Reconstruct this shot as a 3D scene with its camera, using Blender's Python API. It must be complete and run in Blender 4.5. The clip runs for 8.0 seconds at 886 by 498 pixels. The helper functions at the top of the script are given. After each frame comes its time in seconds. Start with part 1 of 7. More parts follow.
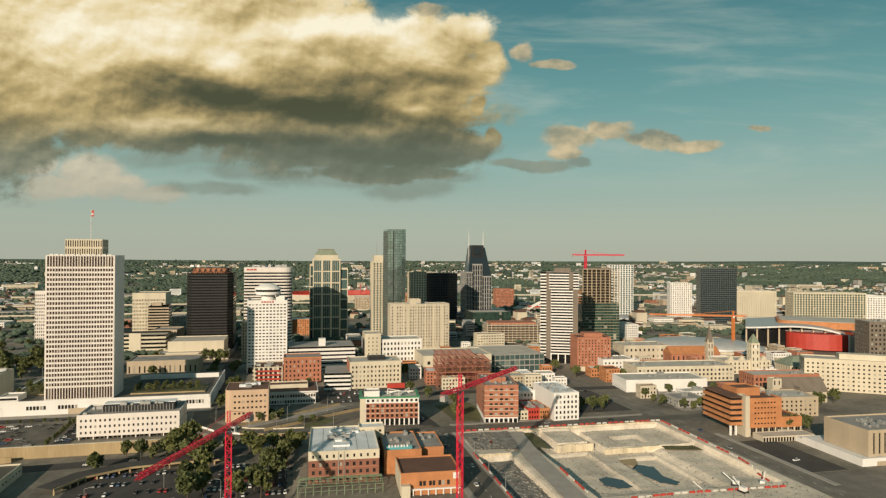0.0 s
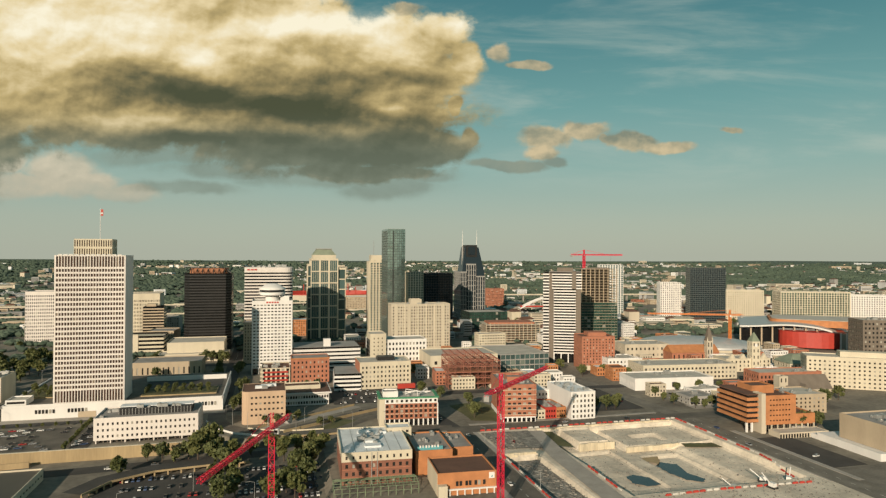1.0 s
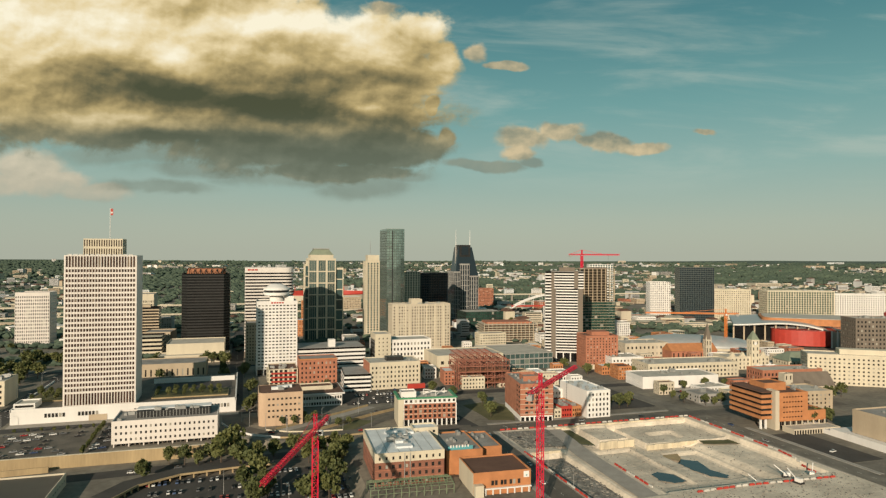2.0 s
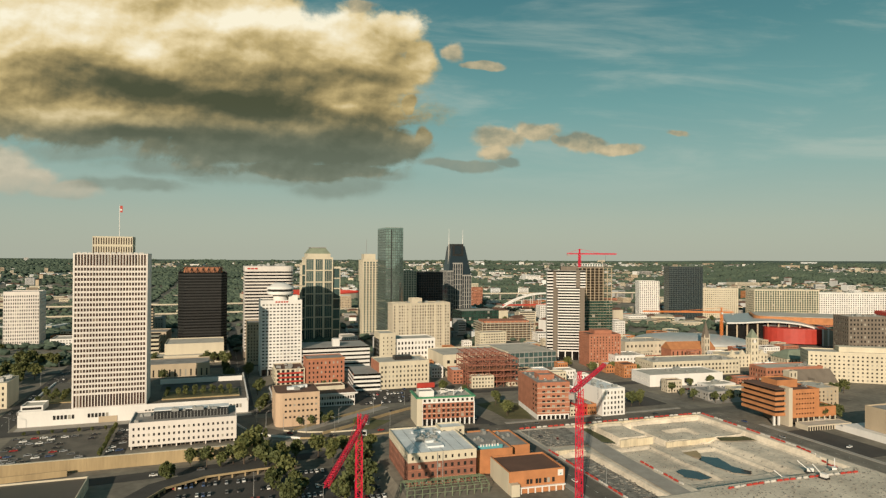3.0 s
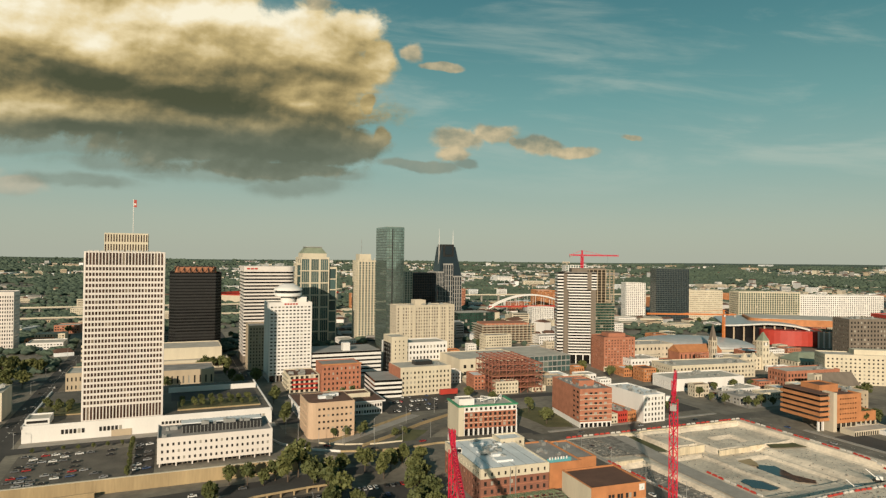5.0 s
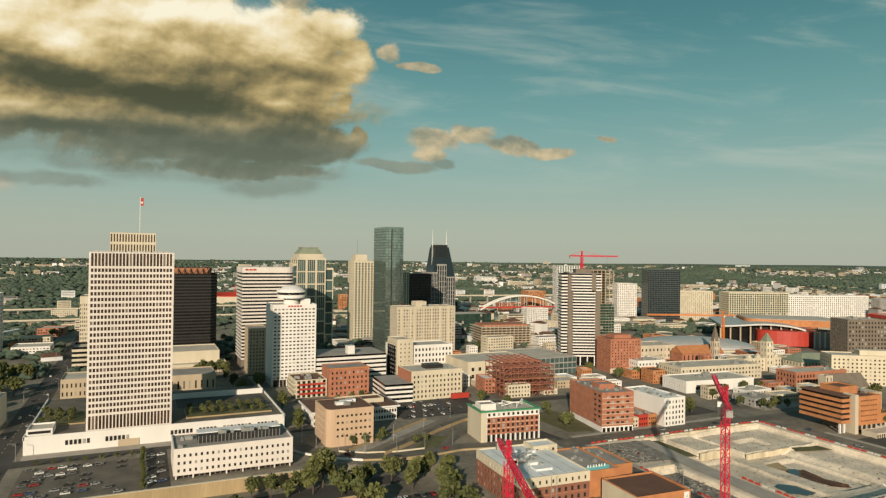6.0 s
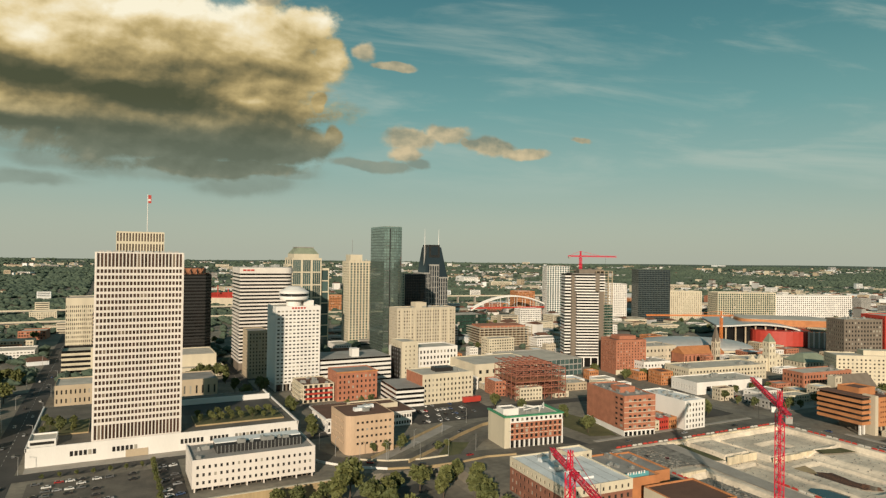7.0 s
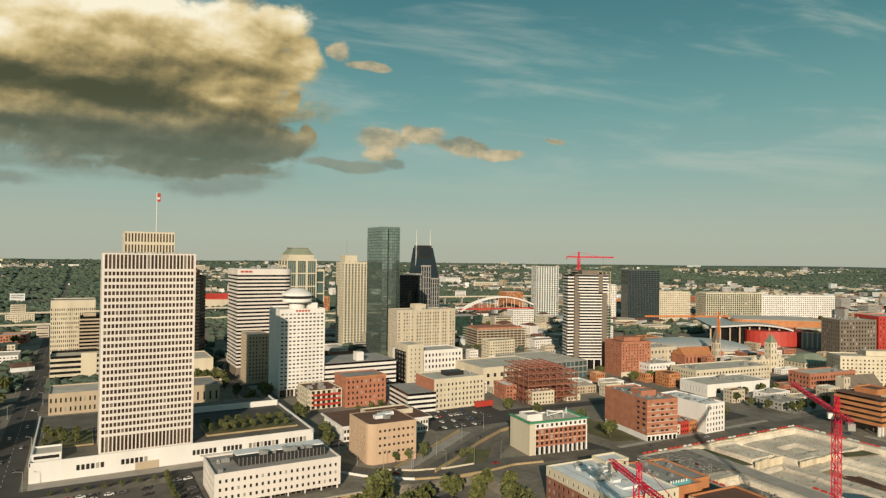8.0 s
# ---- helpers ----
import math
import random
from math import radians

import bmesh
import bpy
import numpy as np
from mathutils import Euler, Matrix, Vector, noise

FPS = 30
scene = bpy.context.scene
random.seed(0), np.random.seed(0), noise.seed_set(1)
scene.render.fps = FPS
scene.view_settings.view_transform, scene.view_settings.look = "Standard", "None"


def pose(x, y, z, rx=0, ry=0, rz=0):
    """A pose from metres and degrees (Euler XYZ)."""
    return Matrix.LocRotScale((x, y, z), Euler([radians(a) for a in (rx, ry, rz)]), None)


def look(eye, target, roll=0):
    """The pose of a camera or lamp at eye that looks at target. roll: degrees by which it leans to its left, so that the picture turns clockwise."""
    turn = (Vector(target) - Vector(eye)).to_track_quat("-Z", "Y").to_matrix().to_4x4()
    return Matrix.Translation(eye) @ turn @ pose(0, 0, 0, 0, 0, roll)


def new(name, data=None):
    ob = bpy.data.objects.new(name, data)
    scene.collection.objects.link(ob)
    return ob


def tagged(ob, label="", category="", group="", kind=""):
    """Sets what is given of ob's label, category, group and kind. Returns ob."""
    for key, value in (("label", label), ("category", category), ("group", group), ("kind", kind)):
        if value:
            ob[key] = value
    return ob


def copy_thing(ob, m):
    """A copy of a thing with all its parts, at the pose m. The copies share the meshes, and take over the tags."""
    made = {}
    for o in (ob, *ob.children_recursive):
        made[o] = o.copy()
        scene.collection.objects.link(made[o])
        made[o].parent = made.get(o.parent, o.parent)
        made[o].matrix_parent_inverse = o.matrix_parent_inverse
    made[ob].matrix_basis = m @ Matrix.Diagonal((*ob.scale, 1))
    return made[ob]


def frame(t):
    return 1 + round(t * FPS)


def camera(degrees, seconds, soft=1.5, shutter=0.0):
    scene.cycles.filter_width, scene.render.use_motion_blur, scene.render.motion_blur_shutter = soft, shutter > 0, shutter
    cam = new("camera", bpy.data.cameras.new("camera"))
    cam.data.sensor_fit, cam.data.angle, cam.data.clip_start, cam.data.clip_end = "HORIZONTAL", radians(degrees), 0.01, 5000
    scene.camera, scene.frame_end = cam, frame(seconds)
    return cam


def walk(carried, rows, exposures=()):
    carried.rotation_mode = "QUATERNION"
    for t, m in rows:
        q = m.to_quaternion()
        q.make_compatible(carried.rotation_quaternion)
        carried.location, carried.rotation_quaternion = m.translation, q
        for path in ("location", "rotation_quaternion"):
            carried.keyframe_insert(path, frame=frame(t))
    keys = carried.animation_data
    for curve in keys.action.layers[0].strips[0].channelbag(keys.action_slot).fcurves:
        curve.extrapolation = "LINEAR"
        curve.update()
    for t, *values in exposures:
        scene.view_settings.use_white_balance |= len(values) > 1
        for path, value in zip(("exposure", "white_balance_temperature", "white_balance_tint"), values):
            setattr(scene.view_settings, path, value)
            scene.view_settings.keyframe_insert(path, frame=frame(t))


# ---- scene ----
cam = camera(69.0, 8.0, soft=1.3)
METRES, EYE, TILT, LEAN, TURN = 251.5, 122.5, 0.0, 0.0, -13.0
ROWS = [
    (0.0, 0.0, 0.0, 0.0, -0.0, 0.5, -0.31),
    (0.5, -0.0594, 0.0009, -0.0, -1.02, 0.49, -0.31),
    (1.0, -0.1201, 0.0024, -0.0001, -2.03, 0.49, -0.3),
    (1.5, -0.1795, 0.0055, -0.0001, -3.03, 0.49, -0.29),
    (3.0, -0.3572, 0.0253, -0.0031, -6.16, 0.44, -0.37),
    (3.5, -0.4147, 0.0492, -0.0042, -7.11, 0.39, -0.52),
    (4.0, -0.4669, 0.0807, -0.0049, -7.99, 0.41, -0.65),
    (4.5, -0.5202, 0.1151, -0.0053, -8.92, 0.47, -0.72),
    (6.0, -0.6802, 0.2239, -0.0057, -11.97, 0.59, -0.77),
    (6.5, -0.7318, 0.2624, -0.0063, -13.04, 0.59, -0.8),
    (7.0, -0.784, 0.3026, -0.0065, -14.16, 0.62, -0.81),
    (7.5, -0.8343, 0.3434, -0.0061, -15.27, 0.65, -0.82),
    (8.0, -0.8851, 0.3858, -0.0056, -16.42, 0.68, -0.81),
]
walk(cam, [(t, pose(0, 0, EYE, TILT, LEAN, TURN) @ pose(METRES * x, METRES * y, METRES * z, 90 + pitch, roll, yaw)) for t, x, y, z, yaw, pitch, roll in ROWS],
     exposures=[(0.0, 0.22), (8.0, 0.22)])

# ---- world: evening sky with a large cumulus, low warm sun behind the camera ----
SUN_ELEVATION, SUN_AZIMUTH = 18.0, 214.0   # azimuth clockwise from +y
world = bpy.data.worlds.new("evening_sky")
scene.world = world
world.use_nodes = True
WT = world.node_tree
WT.nodes.clear()


def wnode(kind, operation="", interpolation_type="", data_type="", sky_type=""):
    n = WT.nodes.new(kind)
    if operation:
        n.operation = operation
    if interpolation_type:
        n.interpolation_type = interpolation_type
    if data_type:
        n.data_type = data_type
    if sky_type:
        n.sky_type = sky_type
    return n


def feed(n, *values):
    for i, v in enumerate(values):
        if v is None:
            continue
        if isinstance(v, bpy.types.NodeSocket):
            WT.links.new(v, n.inputs[i])
        else:
            n.inputs[i].default_value = v
    return n.outputs[0]


def wm(op, a, b=0.0, c=0.0):
    return feed(wnode("ShaderNodeMath", operation=op), a, b, c)


def smooth(v, lo, hi):
    n = wnode("ShaderNodeMapRange", interpolation_type="SMOOTHSTEP")
    return feed(n, v, lo, hi, 0.0, 1.0)


def total(values):
    out = values[0]
    for v in values[1:]:
        out = wm("ADD", out, v)
    return out


def wmix(f, a, b):
    n = wnode("ShaderNodeMix", data_type="RGBA")
    for s, v in ((n.inputs[0], f), (n.inputs[6], a), (n.inputs[7], b)):
        if isinstance(v, bpy.types.NodeSocket):
            WT.links.new(v, s)
        else:
            s.default_value = v
    return n.outputs[2]


def wramp(v, stops):
    n = wnode("ShaderNodeValToRGB")
    while len(n.color_ramp.elements) < len(stops):
        n.color_ramp.elements.new(0.5)
    for e, (p, c) in zip(n.color_ramp.elements, stops):
        e.position, e.color = p, (*c, 1)
    return feed(n, v)


heading = wnode("ShaderNodeTexCoord").outputs["Generated"]
CA, SA = math.cos(radians(13)), math.sin(radians(13))


def along(v):
    n = wnode("ShaderNodeVectorMath", operation="DOT_PRODUCT")
    WT.links.new(heading, n.inputs[0])
    n.inputs[1].default_value = v
    return n.outputs["Value"]


ahead = along((SA, CA, 0))
front = smooth(ahead, 0.12, 0.3)
depth_ahead = wm("MAXIMUM", ahead, 0.1)
SX = wm("DIVIDE", along((CA, -SA, 0)), depth_ahead)
SY = wm("DIVIDE", along((0, 0, 1)), depth_ahead)


def cloud_noise(dx, dy, scale, detail, rough, stretch=1.5, seed=0.0, warp=0.0):
    n = wnode("ShaderNodeCombineXYZ")
    v = feed(n, wm("ADD", SX, dx), wm("MULTIPLY", wm("ADD", SY, dy), stretch), seed)
    t = wnode("ShaderNodeTexNoise")
    WT.links.new(v, t.inputs["Vector"])
    t.inputs["Scale"].default_value, t.inputs["Detail"].default_value, t.inputs["Roughness"].default_value = scale, detail, rough
    t.inputs["Distortion"].default_value = warp
    return t.outputs["Fac"]


def centred(v, gain):
    return wm("MULTIPLY", wm("SUBTRACT", v, 0.5), gain)


n_warp_x = cloud_noise(3.1, 0, 9.0, 4.0, 0.55, 1.2, 7.3)
n_warp_y = cloud_noise(0, 5.7, 9.0, 4.0, 0.55, 1.2, 9.1)
n_fine = cloud_noise(0, 0, 24.0, 6.0, 0.62, 1.2, 5.1)
n_edge = cloud_noise(0, 0, 11.0, 7.0, 0.6, 1.3, 2.3, 0.3)
n_wisp = cloud_noise(0, 0, 2.2, 8.0, 0.6, 6.0, 1.7, 0.4)
# light falls on the billows from the upper left: the slope of the noise that way
n_body, n_body_up = cloud_noise(0, 0, 9.0, 5.0, 0.5, 1.7, 3.1, 0.15), cloud_noise(-0.008, 0.014, 9.0, 5.0, 0.5, 1.7, 3.1, 0.15)
n_curl, n_curl_up = cloud_noise(0, 0, 26.0, 4.0, 0.5, 1.1, 8.4, 0.2), cloud_noise(-0.004, 0.007, 26.0, 4.0, 0.5, 1.1, 8.4, 0.2)
relief = wm("ADD", wm("MULTIPLY", wm("SUBTRACT", n_body, n_body_up), 1.0), total([centred(n_fine, 0.10), wm("MULTIPLY", wm("SUBTRACT", n_curl, n_curl_up), 0.4)]))
WARPED = feed(wnode("ShaderNodeCombineXYZ"), wm("ADD", SX, centred(n_warp_x, 0.07)), wm("ADD", SY, centred(n_warp_y, 0.035)), 0.0)


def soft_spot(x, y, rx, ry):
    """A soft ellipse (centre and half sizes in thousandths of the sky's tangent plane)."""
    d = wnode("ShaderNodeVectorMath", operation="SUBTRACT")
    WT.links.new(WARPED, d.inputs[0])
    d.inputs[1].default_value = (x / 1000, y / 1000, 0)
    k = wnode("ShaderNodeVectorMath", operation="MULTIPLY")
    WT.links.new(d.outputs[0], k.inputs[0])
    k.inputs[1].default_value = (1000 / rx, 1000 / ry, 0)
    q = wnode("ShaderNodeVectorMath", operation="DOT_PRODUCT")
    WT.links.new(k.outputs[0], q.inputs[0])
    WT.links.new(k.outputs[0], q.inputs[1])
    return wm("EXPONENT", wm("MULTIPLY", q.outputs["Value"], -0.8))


def spots(rows):
    """The fullest of several soft ellipses."""
    out = None
    for row in rows:
        v = soft_spot(*row)
        out = v if out is None else wm("MAXIMUM", out, v)
    return out


def shades(rows, sign):
    """Billows that catch the light or lie in the shade, weighted by their last number."""
    return [wm("MULTIPLY", soft_spot(*row[:4]), sign * row[4]) for row in rows]


def bank(below, rows, colour, soft, ragged, strength=1.0):
    """One bank of cloud over what lies behind it."""
    core = spots(rows)
    rough = wm("MULTIPLY", total([centred(n_edge, ragged), centred(n_fine, ragged * 0.45)]), smooth(core, 0.02, 0.3))
    body = wm("ADD", core, rough)
    mask = smooth(body, 0.36 - soft, 0.36 + soft)
    return wmix(wm("MULTIPLY", wm("MULTIPLY", mask, front), strength), below, colour)


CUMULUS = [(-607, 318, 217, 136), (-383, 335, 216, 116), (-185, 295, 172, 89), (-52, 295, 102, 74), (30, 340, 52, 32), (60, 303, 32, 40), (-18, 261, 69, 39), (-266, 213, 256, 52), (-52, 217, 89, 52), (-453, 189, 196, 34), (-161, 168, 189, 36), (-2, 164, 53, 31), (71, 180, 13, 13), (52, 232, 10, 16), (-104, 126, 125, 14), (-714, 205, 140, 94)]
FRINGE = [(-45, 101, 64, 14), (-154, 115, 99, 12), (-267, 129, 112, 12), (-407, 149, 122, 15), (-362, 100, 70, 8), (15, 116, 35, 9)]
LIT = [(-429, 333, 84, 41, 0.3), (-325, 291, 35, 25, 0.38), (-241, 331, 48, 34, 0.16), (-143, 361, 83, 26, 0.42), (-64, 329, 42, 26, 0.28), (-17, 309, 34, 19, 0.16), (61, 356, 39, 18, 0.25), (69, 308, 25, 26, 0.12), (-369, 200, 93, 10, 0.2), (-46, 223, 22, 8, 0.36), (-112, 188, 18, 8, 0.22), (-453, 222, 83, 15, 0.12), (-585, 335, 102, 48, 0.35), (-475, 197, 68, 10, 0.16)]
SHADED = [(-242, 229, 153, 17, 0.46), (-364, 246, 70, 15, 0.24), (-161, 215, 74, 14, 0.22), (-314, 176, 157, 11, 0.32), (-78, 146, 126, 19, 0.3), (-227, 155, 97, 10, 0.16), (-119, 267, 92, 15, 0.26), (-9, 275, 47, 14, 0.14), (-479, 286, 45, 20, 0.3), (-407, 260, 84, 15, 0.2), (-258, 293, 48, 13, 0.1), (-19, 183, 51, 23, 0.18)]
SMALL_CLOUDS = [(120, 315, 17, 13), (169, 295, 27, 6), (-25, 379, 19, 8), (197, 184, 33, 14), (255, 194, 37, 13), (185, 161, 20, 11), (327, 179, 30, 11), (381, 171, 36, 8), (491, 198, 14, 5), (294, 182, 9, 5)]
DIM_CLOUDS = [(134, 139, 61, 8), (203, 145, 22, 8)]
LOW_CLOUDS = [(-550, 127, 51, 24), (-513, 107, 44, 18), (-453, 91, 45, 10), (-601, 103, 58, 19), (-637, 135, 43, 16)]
sky = wnode("ShaderNodeTexSky", sky_type="NISHITA")
sky.sun_disc, sky.sun_elevation, sky.sun_rotation = False, radians(SUN_ELEVATION), radians(SUN_AZIMUTH)
dim = wnode("ShaderNodeVectorMath", operation="SCALE")
WT.links.new(sky.outputs[0], dim.inputs[0])
dim.inputs["Scale"].default_value = 0.1
up = along((0, 0, 1))
veil = wramp(up, [(0.0, (0.43, 0.46, 0.375)), (0.05, (0.39, 0.45, 0.37)), (0.13, (0.265, 0.42, 0.365)), (0.22, (0.15, 0.34, 0.315)), (0.32, (0.075, 0.235, 0.24)), (0.42, (0.04, 0.16, 0.185)), (1.0, (0.03, 0.10, 0.13))])
clear = wmix(0.9, dim.outputs[0], veil)
cirrus = wm("MULTIPLY", wm("MULTIPLY", smooth(n_wisp, 0.46, 0.72), smooth(SY, 0.06, 0.2)), 0.5)
clear = wmix(cirrus, clear, (0.5, 0.56, 0.48, 1))
low_colour = wramp(wm("ADD", wm("MULTIPLY", wm("SUBTRACT", SY, 0.06), 9.0), wm("MULTIPLY", relief, 1.2)), [(0.0, (0.38, 0.41, 0.33)), (0.5, (0.56, 0.50, 0.37)), (1.0, (0.84, 0.72, 0.52))])
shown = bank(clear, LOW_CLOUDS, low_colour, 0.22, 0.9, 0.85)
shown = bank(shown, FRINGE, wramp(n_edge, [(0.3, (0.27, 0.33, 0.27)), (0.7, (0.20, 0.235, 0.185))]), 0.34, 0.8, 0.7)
# tone of the great cloud: pale crown, golden body, olive shade, grey-green base
tone = total([wm("MULTIPLY_ADD", SY, 1.1, 0.2), wm("MULTIPLY", relief, 1.05)] + shades(LIT, 1.0) + shades(SHADED, -1.15))
warm = wramp(tone, [(0.0, (0.075, 0.08, 0.042)), (0.18, (0.13, 0.12, 0.062)), (0.36, (0.30, 0.235, 0.105)), (0.55, (0.54, 0.415, 0.185)), (0.75, (0.82, 0.67, 0.38)), (1.0, (1.0, 0.92, 0.70))])
cool = wramp(tone, [(0.0, (0.13, 0.15, 0.105)), (0.3, (0.175, 0.20, 0.145)), (0.55, (0.30, 0.30, 0.21)), (0.85, (0.58, 0.48, 0.29))])
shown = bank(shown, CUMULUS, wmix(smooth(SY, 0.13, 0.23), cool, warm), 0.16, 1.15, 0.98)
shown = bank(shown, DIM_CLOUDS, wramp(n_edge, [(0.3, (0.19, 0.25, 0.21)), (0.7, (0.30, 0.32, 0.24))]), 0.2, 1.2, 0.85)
small_colour = wramp(wm("ADD", 0.40, wm("MULTIPLY", relief, 4.0)), [(0.0, (0.24, 0.25, 0.18)), (0.45, (0.42, 0.37, 0.235)), (1.0, (0.68, 0.54, 0.32))])
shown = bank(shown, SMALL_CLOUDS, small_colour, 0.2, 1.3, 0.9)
back = wnode("ShaderNodeBackground")
WT.links.new(shown, back.inputs[0])
back.inputs[1].default_value = 0.84
WT.links.new(back.outputs[0], wnode("ShaderNodeOutputWorld").inputs[0])

sun = new("sun", bpy.data.lights.new("sun", "SUN"))
sun.data.energy, sun.data.angle, sun.data.color = 4.2, radians(0.6), (1.0, 0.83, 0.63)
_e, _a = radians(SUN_ELEVATION), radians(SUN_AZIMUTH)
sun.matrix_world = look((math.sin(_a) * math.cos(_e) * 900, math.cos(_a) * math.cos(_e) * 900, math.sin(_e) * 900), (0, 0, 0))

# ---- materials ----


def material(name, colour, rough=0.75, metal=0.0, var=0.18, scale=0.15, fine=3.0, bump=0.15, rand=0.0, second=None, spec=0.5, streak=False):
    """Base colour broken up at two scales (stains and grain), a fine bump, and a change from piece to piece."""
    m = bpy.data.materials.new(name)
    m.use_nodes = True
    t = m.node_tree
    p = t.nodes["Principled BSDF"]
    p.inputs["Roughness"].default_value, p.inputs["Metallic"].default_value = rough, metal
    p.inputs["Specular IOR Level"].default_value = spec
    geo = t.nodes.new("ShaderNodeNewGeometry")
    mp = t.nodes.new("ShaderNodeMapping")
    t.links.new(geo.outputs["Position"], mp.inputs[0])
    if streak:
        mp.inputs["Scale"].default_value = (1, 1, 0.12)
    nz = []
    for s, d in ((scale, 5.0), (fine, 3.0)):
        n = t.nodes.new("ShaderNodeTexNoise")
        n.inputs["Scale"].default_value, n.inputs["Detail"].default_value = s, d
        t.links.new(mp.outputs[0], n.inputs["Vector"])
        nz.append(n.outputs["Fac"])
    add = t.nodes.new("ShaderNodeMath")
    add.operation = "MULTIPLY_ADD"
    t.links.new(nz[1], add.inputs[0])
    add.inputs[1].default_value = 0.5
    t.links.new(nz[0], add.inputs[2])
    last = add.outputs[0]
    if rand:
        oi = t.nodes.new("ShaderNodeObjectInfo")
        r = t.nodes.new("ShaderNodeMath")
        r.operation = "MULTIPLY_ADD"
        t.links.new(oi.outputs["Random"], r.inputs[0])
        r.inputs[1].default_value = rand
        t.links.new(last, r.inputs[2])
        last = r.outputs[0]
    mr = t.nodes.new("ShaderNodeMapRange")
    t.links.new(last, mr.inputs[0])
    mr.inputs[1].default_value, mr.inputs[2].default_value = 0.45, 1.05 + rand
    mix = t.nodes.new("ShaderNodeMix")
    mix.data_type = "RGBA"
    t.links.new(mr.outputs[0], mix.inputs[0])
    c = Vector(colour)
    lo = c * (1 - var)
    hi = Vector(second) if second else c * (1 + var)
    mix.inputs[6].default_value, mix.inputs[7].default_value = (*lo, 1), (*[min(v, 0.95) for v in hi], 1)
    t.links.new(mix.outputs[2], p.inputs["Base Color"])
    if bump:
        b = t.nodes.new("ShaderNodeBump")
        b.inputs["Strength"].default_value, b.inputs["Distance"].default_value = bump, 0.05
        t.links.new(nz[1], b.inputs["Height"])
        t.links.new(b.outputs[0], p.inputs["Normal"])
    return m


def glass(name, tint, rough=0.06, rand=0.6, blind=(0.35, 0.33, 0.28), share=0.16, metal=0.0):
    """Window glass over dim rooms; some panes have a pale blind behind them."""
    m = bpy.data.materials.new(name)
    m.use_nodes = True
    t = m.node_tree
    p = t.nodes["Principled BSDF"]
    p.inputs["Roughness"].default_value, p.inputs["IOR"].default_value = rough, 1.52
    p.inputs["Metallic"].default_value = metal
    oi = t.nodes.new("ShaderNodeObjectInfo")
    geo = t.nodes.new("ShaderNodeNewGeometry")
    s = t.nodes.new("ShaderNodeMath")
    s.operation = "ADD"
    t.links.new(oi.outputs["Random"], s.inputs[0])
    t.links.new(geo.outputs["Random Per Island"], s.inputs[1])
    fr = t.nodes.new("ShaderNodeMath")
    fr.operation = "FRACT"
    t.links.new(s.outputs[0], fr.inputs[0])
    rp = t.nodes.new("ShaderNodeValToRGB")
    e = rp.color_ramp.elements
    e[0].color = (*[v * (1 - 0.5 * rand) for v in tint], 1)
    e[1].color = (*[v * (1 + 0.5 * rand) for v in tint], 1)
    e[1].position = 1 - share
    if share > 0:
        x = e.new(min(0.999, 1 - share + 0.02))
        x.color = (*blind, 1)
    t.links.new(fr.outputs[0], rp.inputs[0])
    t.links.new(rp.outputs[0], p.inputs["Base Color"])
    return m


M_WHITE = material("white_concrete", (0.70, 0.68, 0.645), 0.8, var=0.10, scale=0.08, streak=True)
M_STONE = material("pale_marble_cladding", (0.66, 0.61, 0.56), 0.6, var=0.12, scale=0.06, streak=True)
M_STONE2 = material("grey_marble_cladding", (0.42, 0.42, 0.41), 0.6, var=0.12, scale=0.06, streak=True)
M_CREAM = material("cream_stone", (0.56, 0.50, 0.38), 0.8, var=0.15, scale=0.1, streak=True)
M_TAN = material("tan_stone", (0.42, 0.34, 0.24), 0.8, var=0.15, scale=0.1, streak=True)
M_BEIGE = material("beige_precast", (0.50, 0.44, 0.34), 0.85, var=0.14, scale=0.12, streak=True)
M_BRICK = material("red_brick", (0.37, 0.15, 0.088), 0.85, var=0.25, scale=0.25, fine=6.0, bump=0.3)
M_BRICK2 = material("dark_red_brick", (0.235, 0.10, 0.065), 0.85, var=0.25, scale=0.25, fine=6.0, bump=0.3)
M_ORANGE = material("orange_brick", (0.44, 0.185, 0.075), 0.85, var=0.2, scale=0.2, fine=6.0, bump=0.3)
M_PINKTAN = material("pinkish_tan_precast", (0.52, 0.37, 0.25), 0.85, var=0.14, scale=0.12, streak=True)
M_DUSTY = material("dusty_white_plastic", (0.52, 0.49, 0.44), 0.7, var=0.2)
M_BROWN = material("brown_aggregate", (0.17, 0.14, 0.11), 0.85, var=0.2, scale=0.2, streak=True)
M_DARK = material("black_metal_cladding", (0.022, 0.021, 0.02), 0.4, var=0.25)
M_COPPER = material("rust_brown_steel", (0.33, 0.14, 0.07), 0.7, var=0.3)
M_STEEL = material("primed_steel", (0.26, 0.10, 0.065), 0.7, var=0.3)
M_GREY = material("grey_concrete", (0.30, 0.29, 0.27), 0.85, var=0.2, scale=0.1)
M_ROOFW = material("white_membrane_roof", (0.68, 0.70, 0.70), 0.7, var=0.14, scale=0.12, fine=0.8)
M_ROOFG = material("grey_gravel_roof", (0.27, 0.255, 0.235), 0.95, var=0.3, scale=0.1, fine=0.9)
M_ROOFT = material("pale_gravel_roof", (0.46, 0.43, 0.37), 0.95, var=0.22, scale=0.1, fine=0.9)
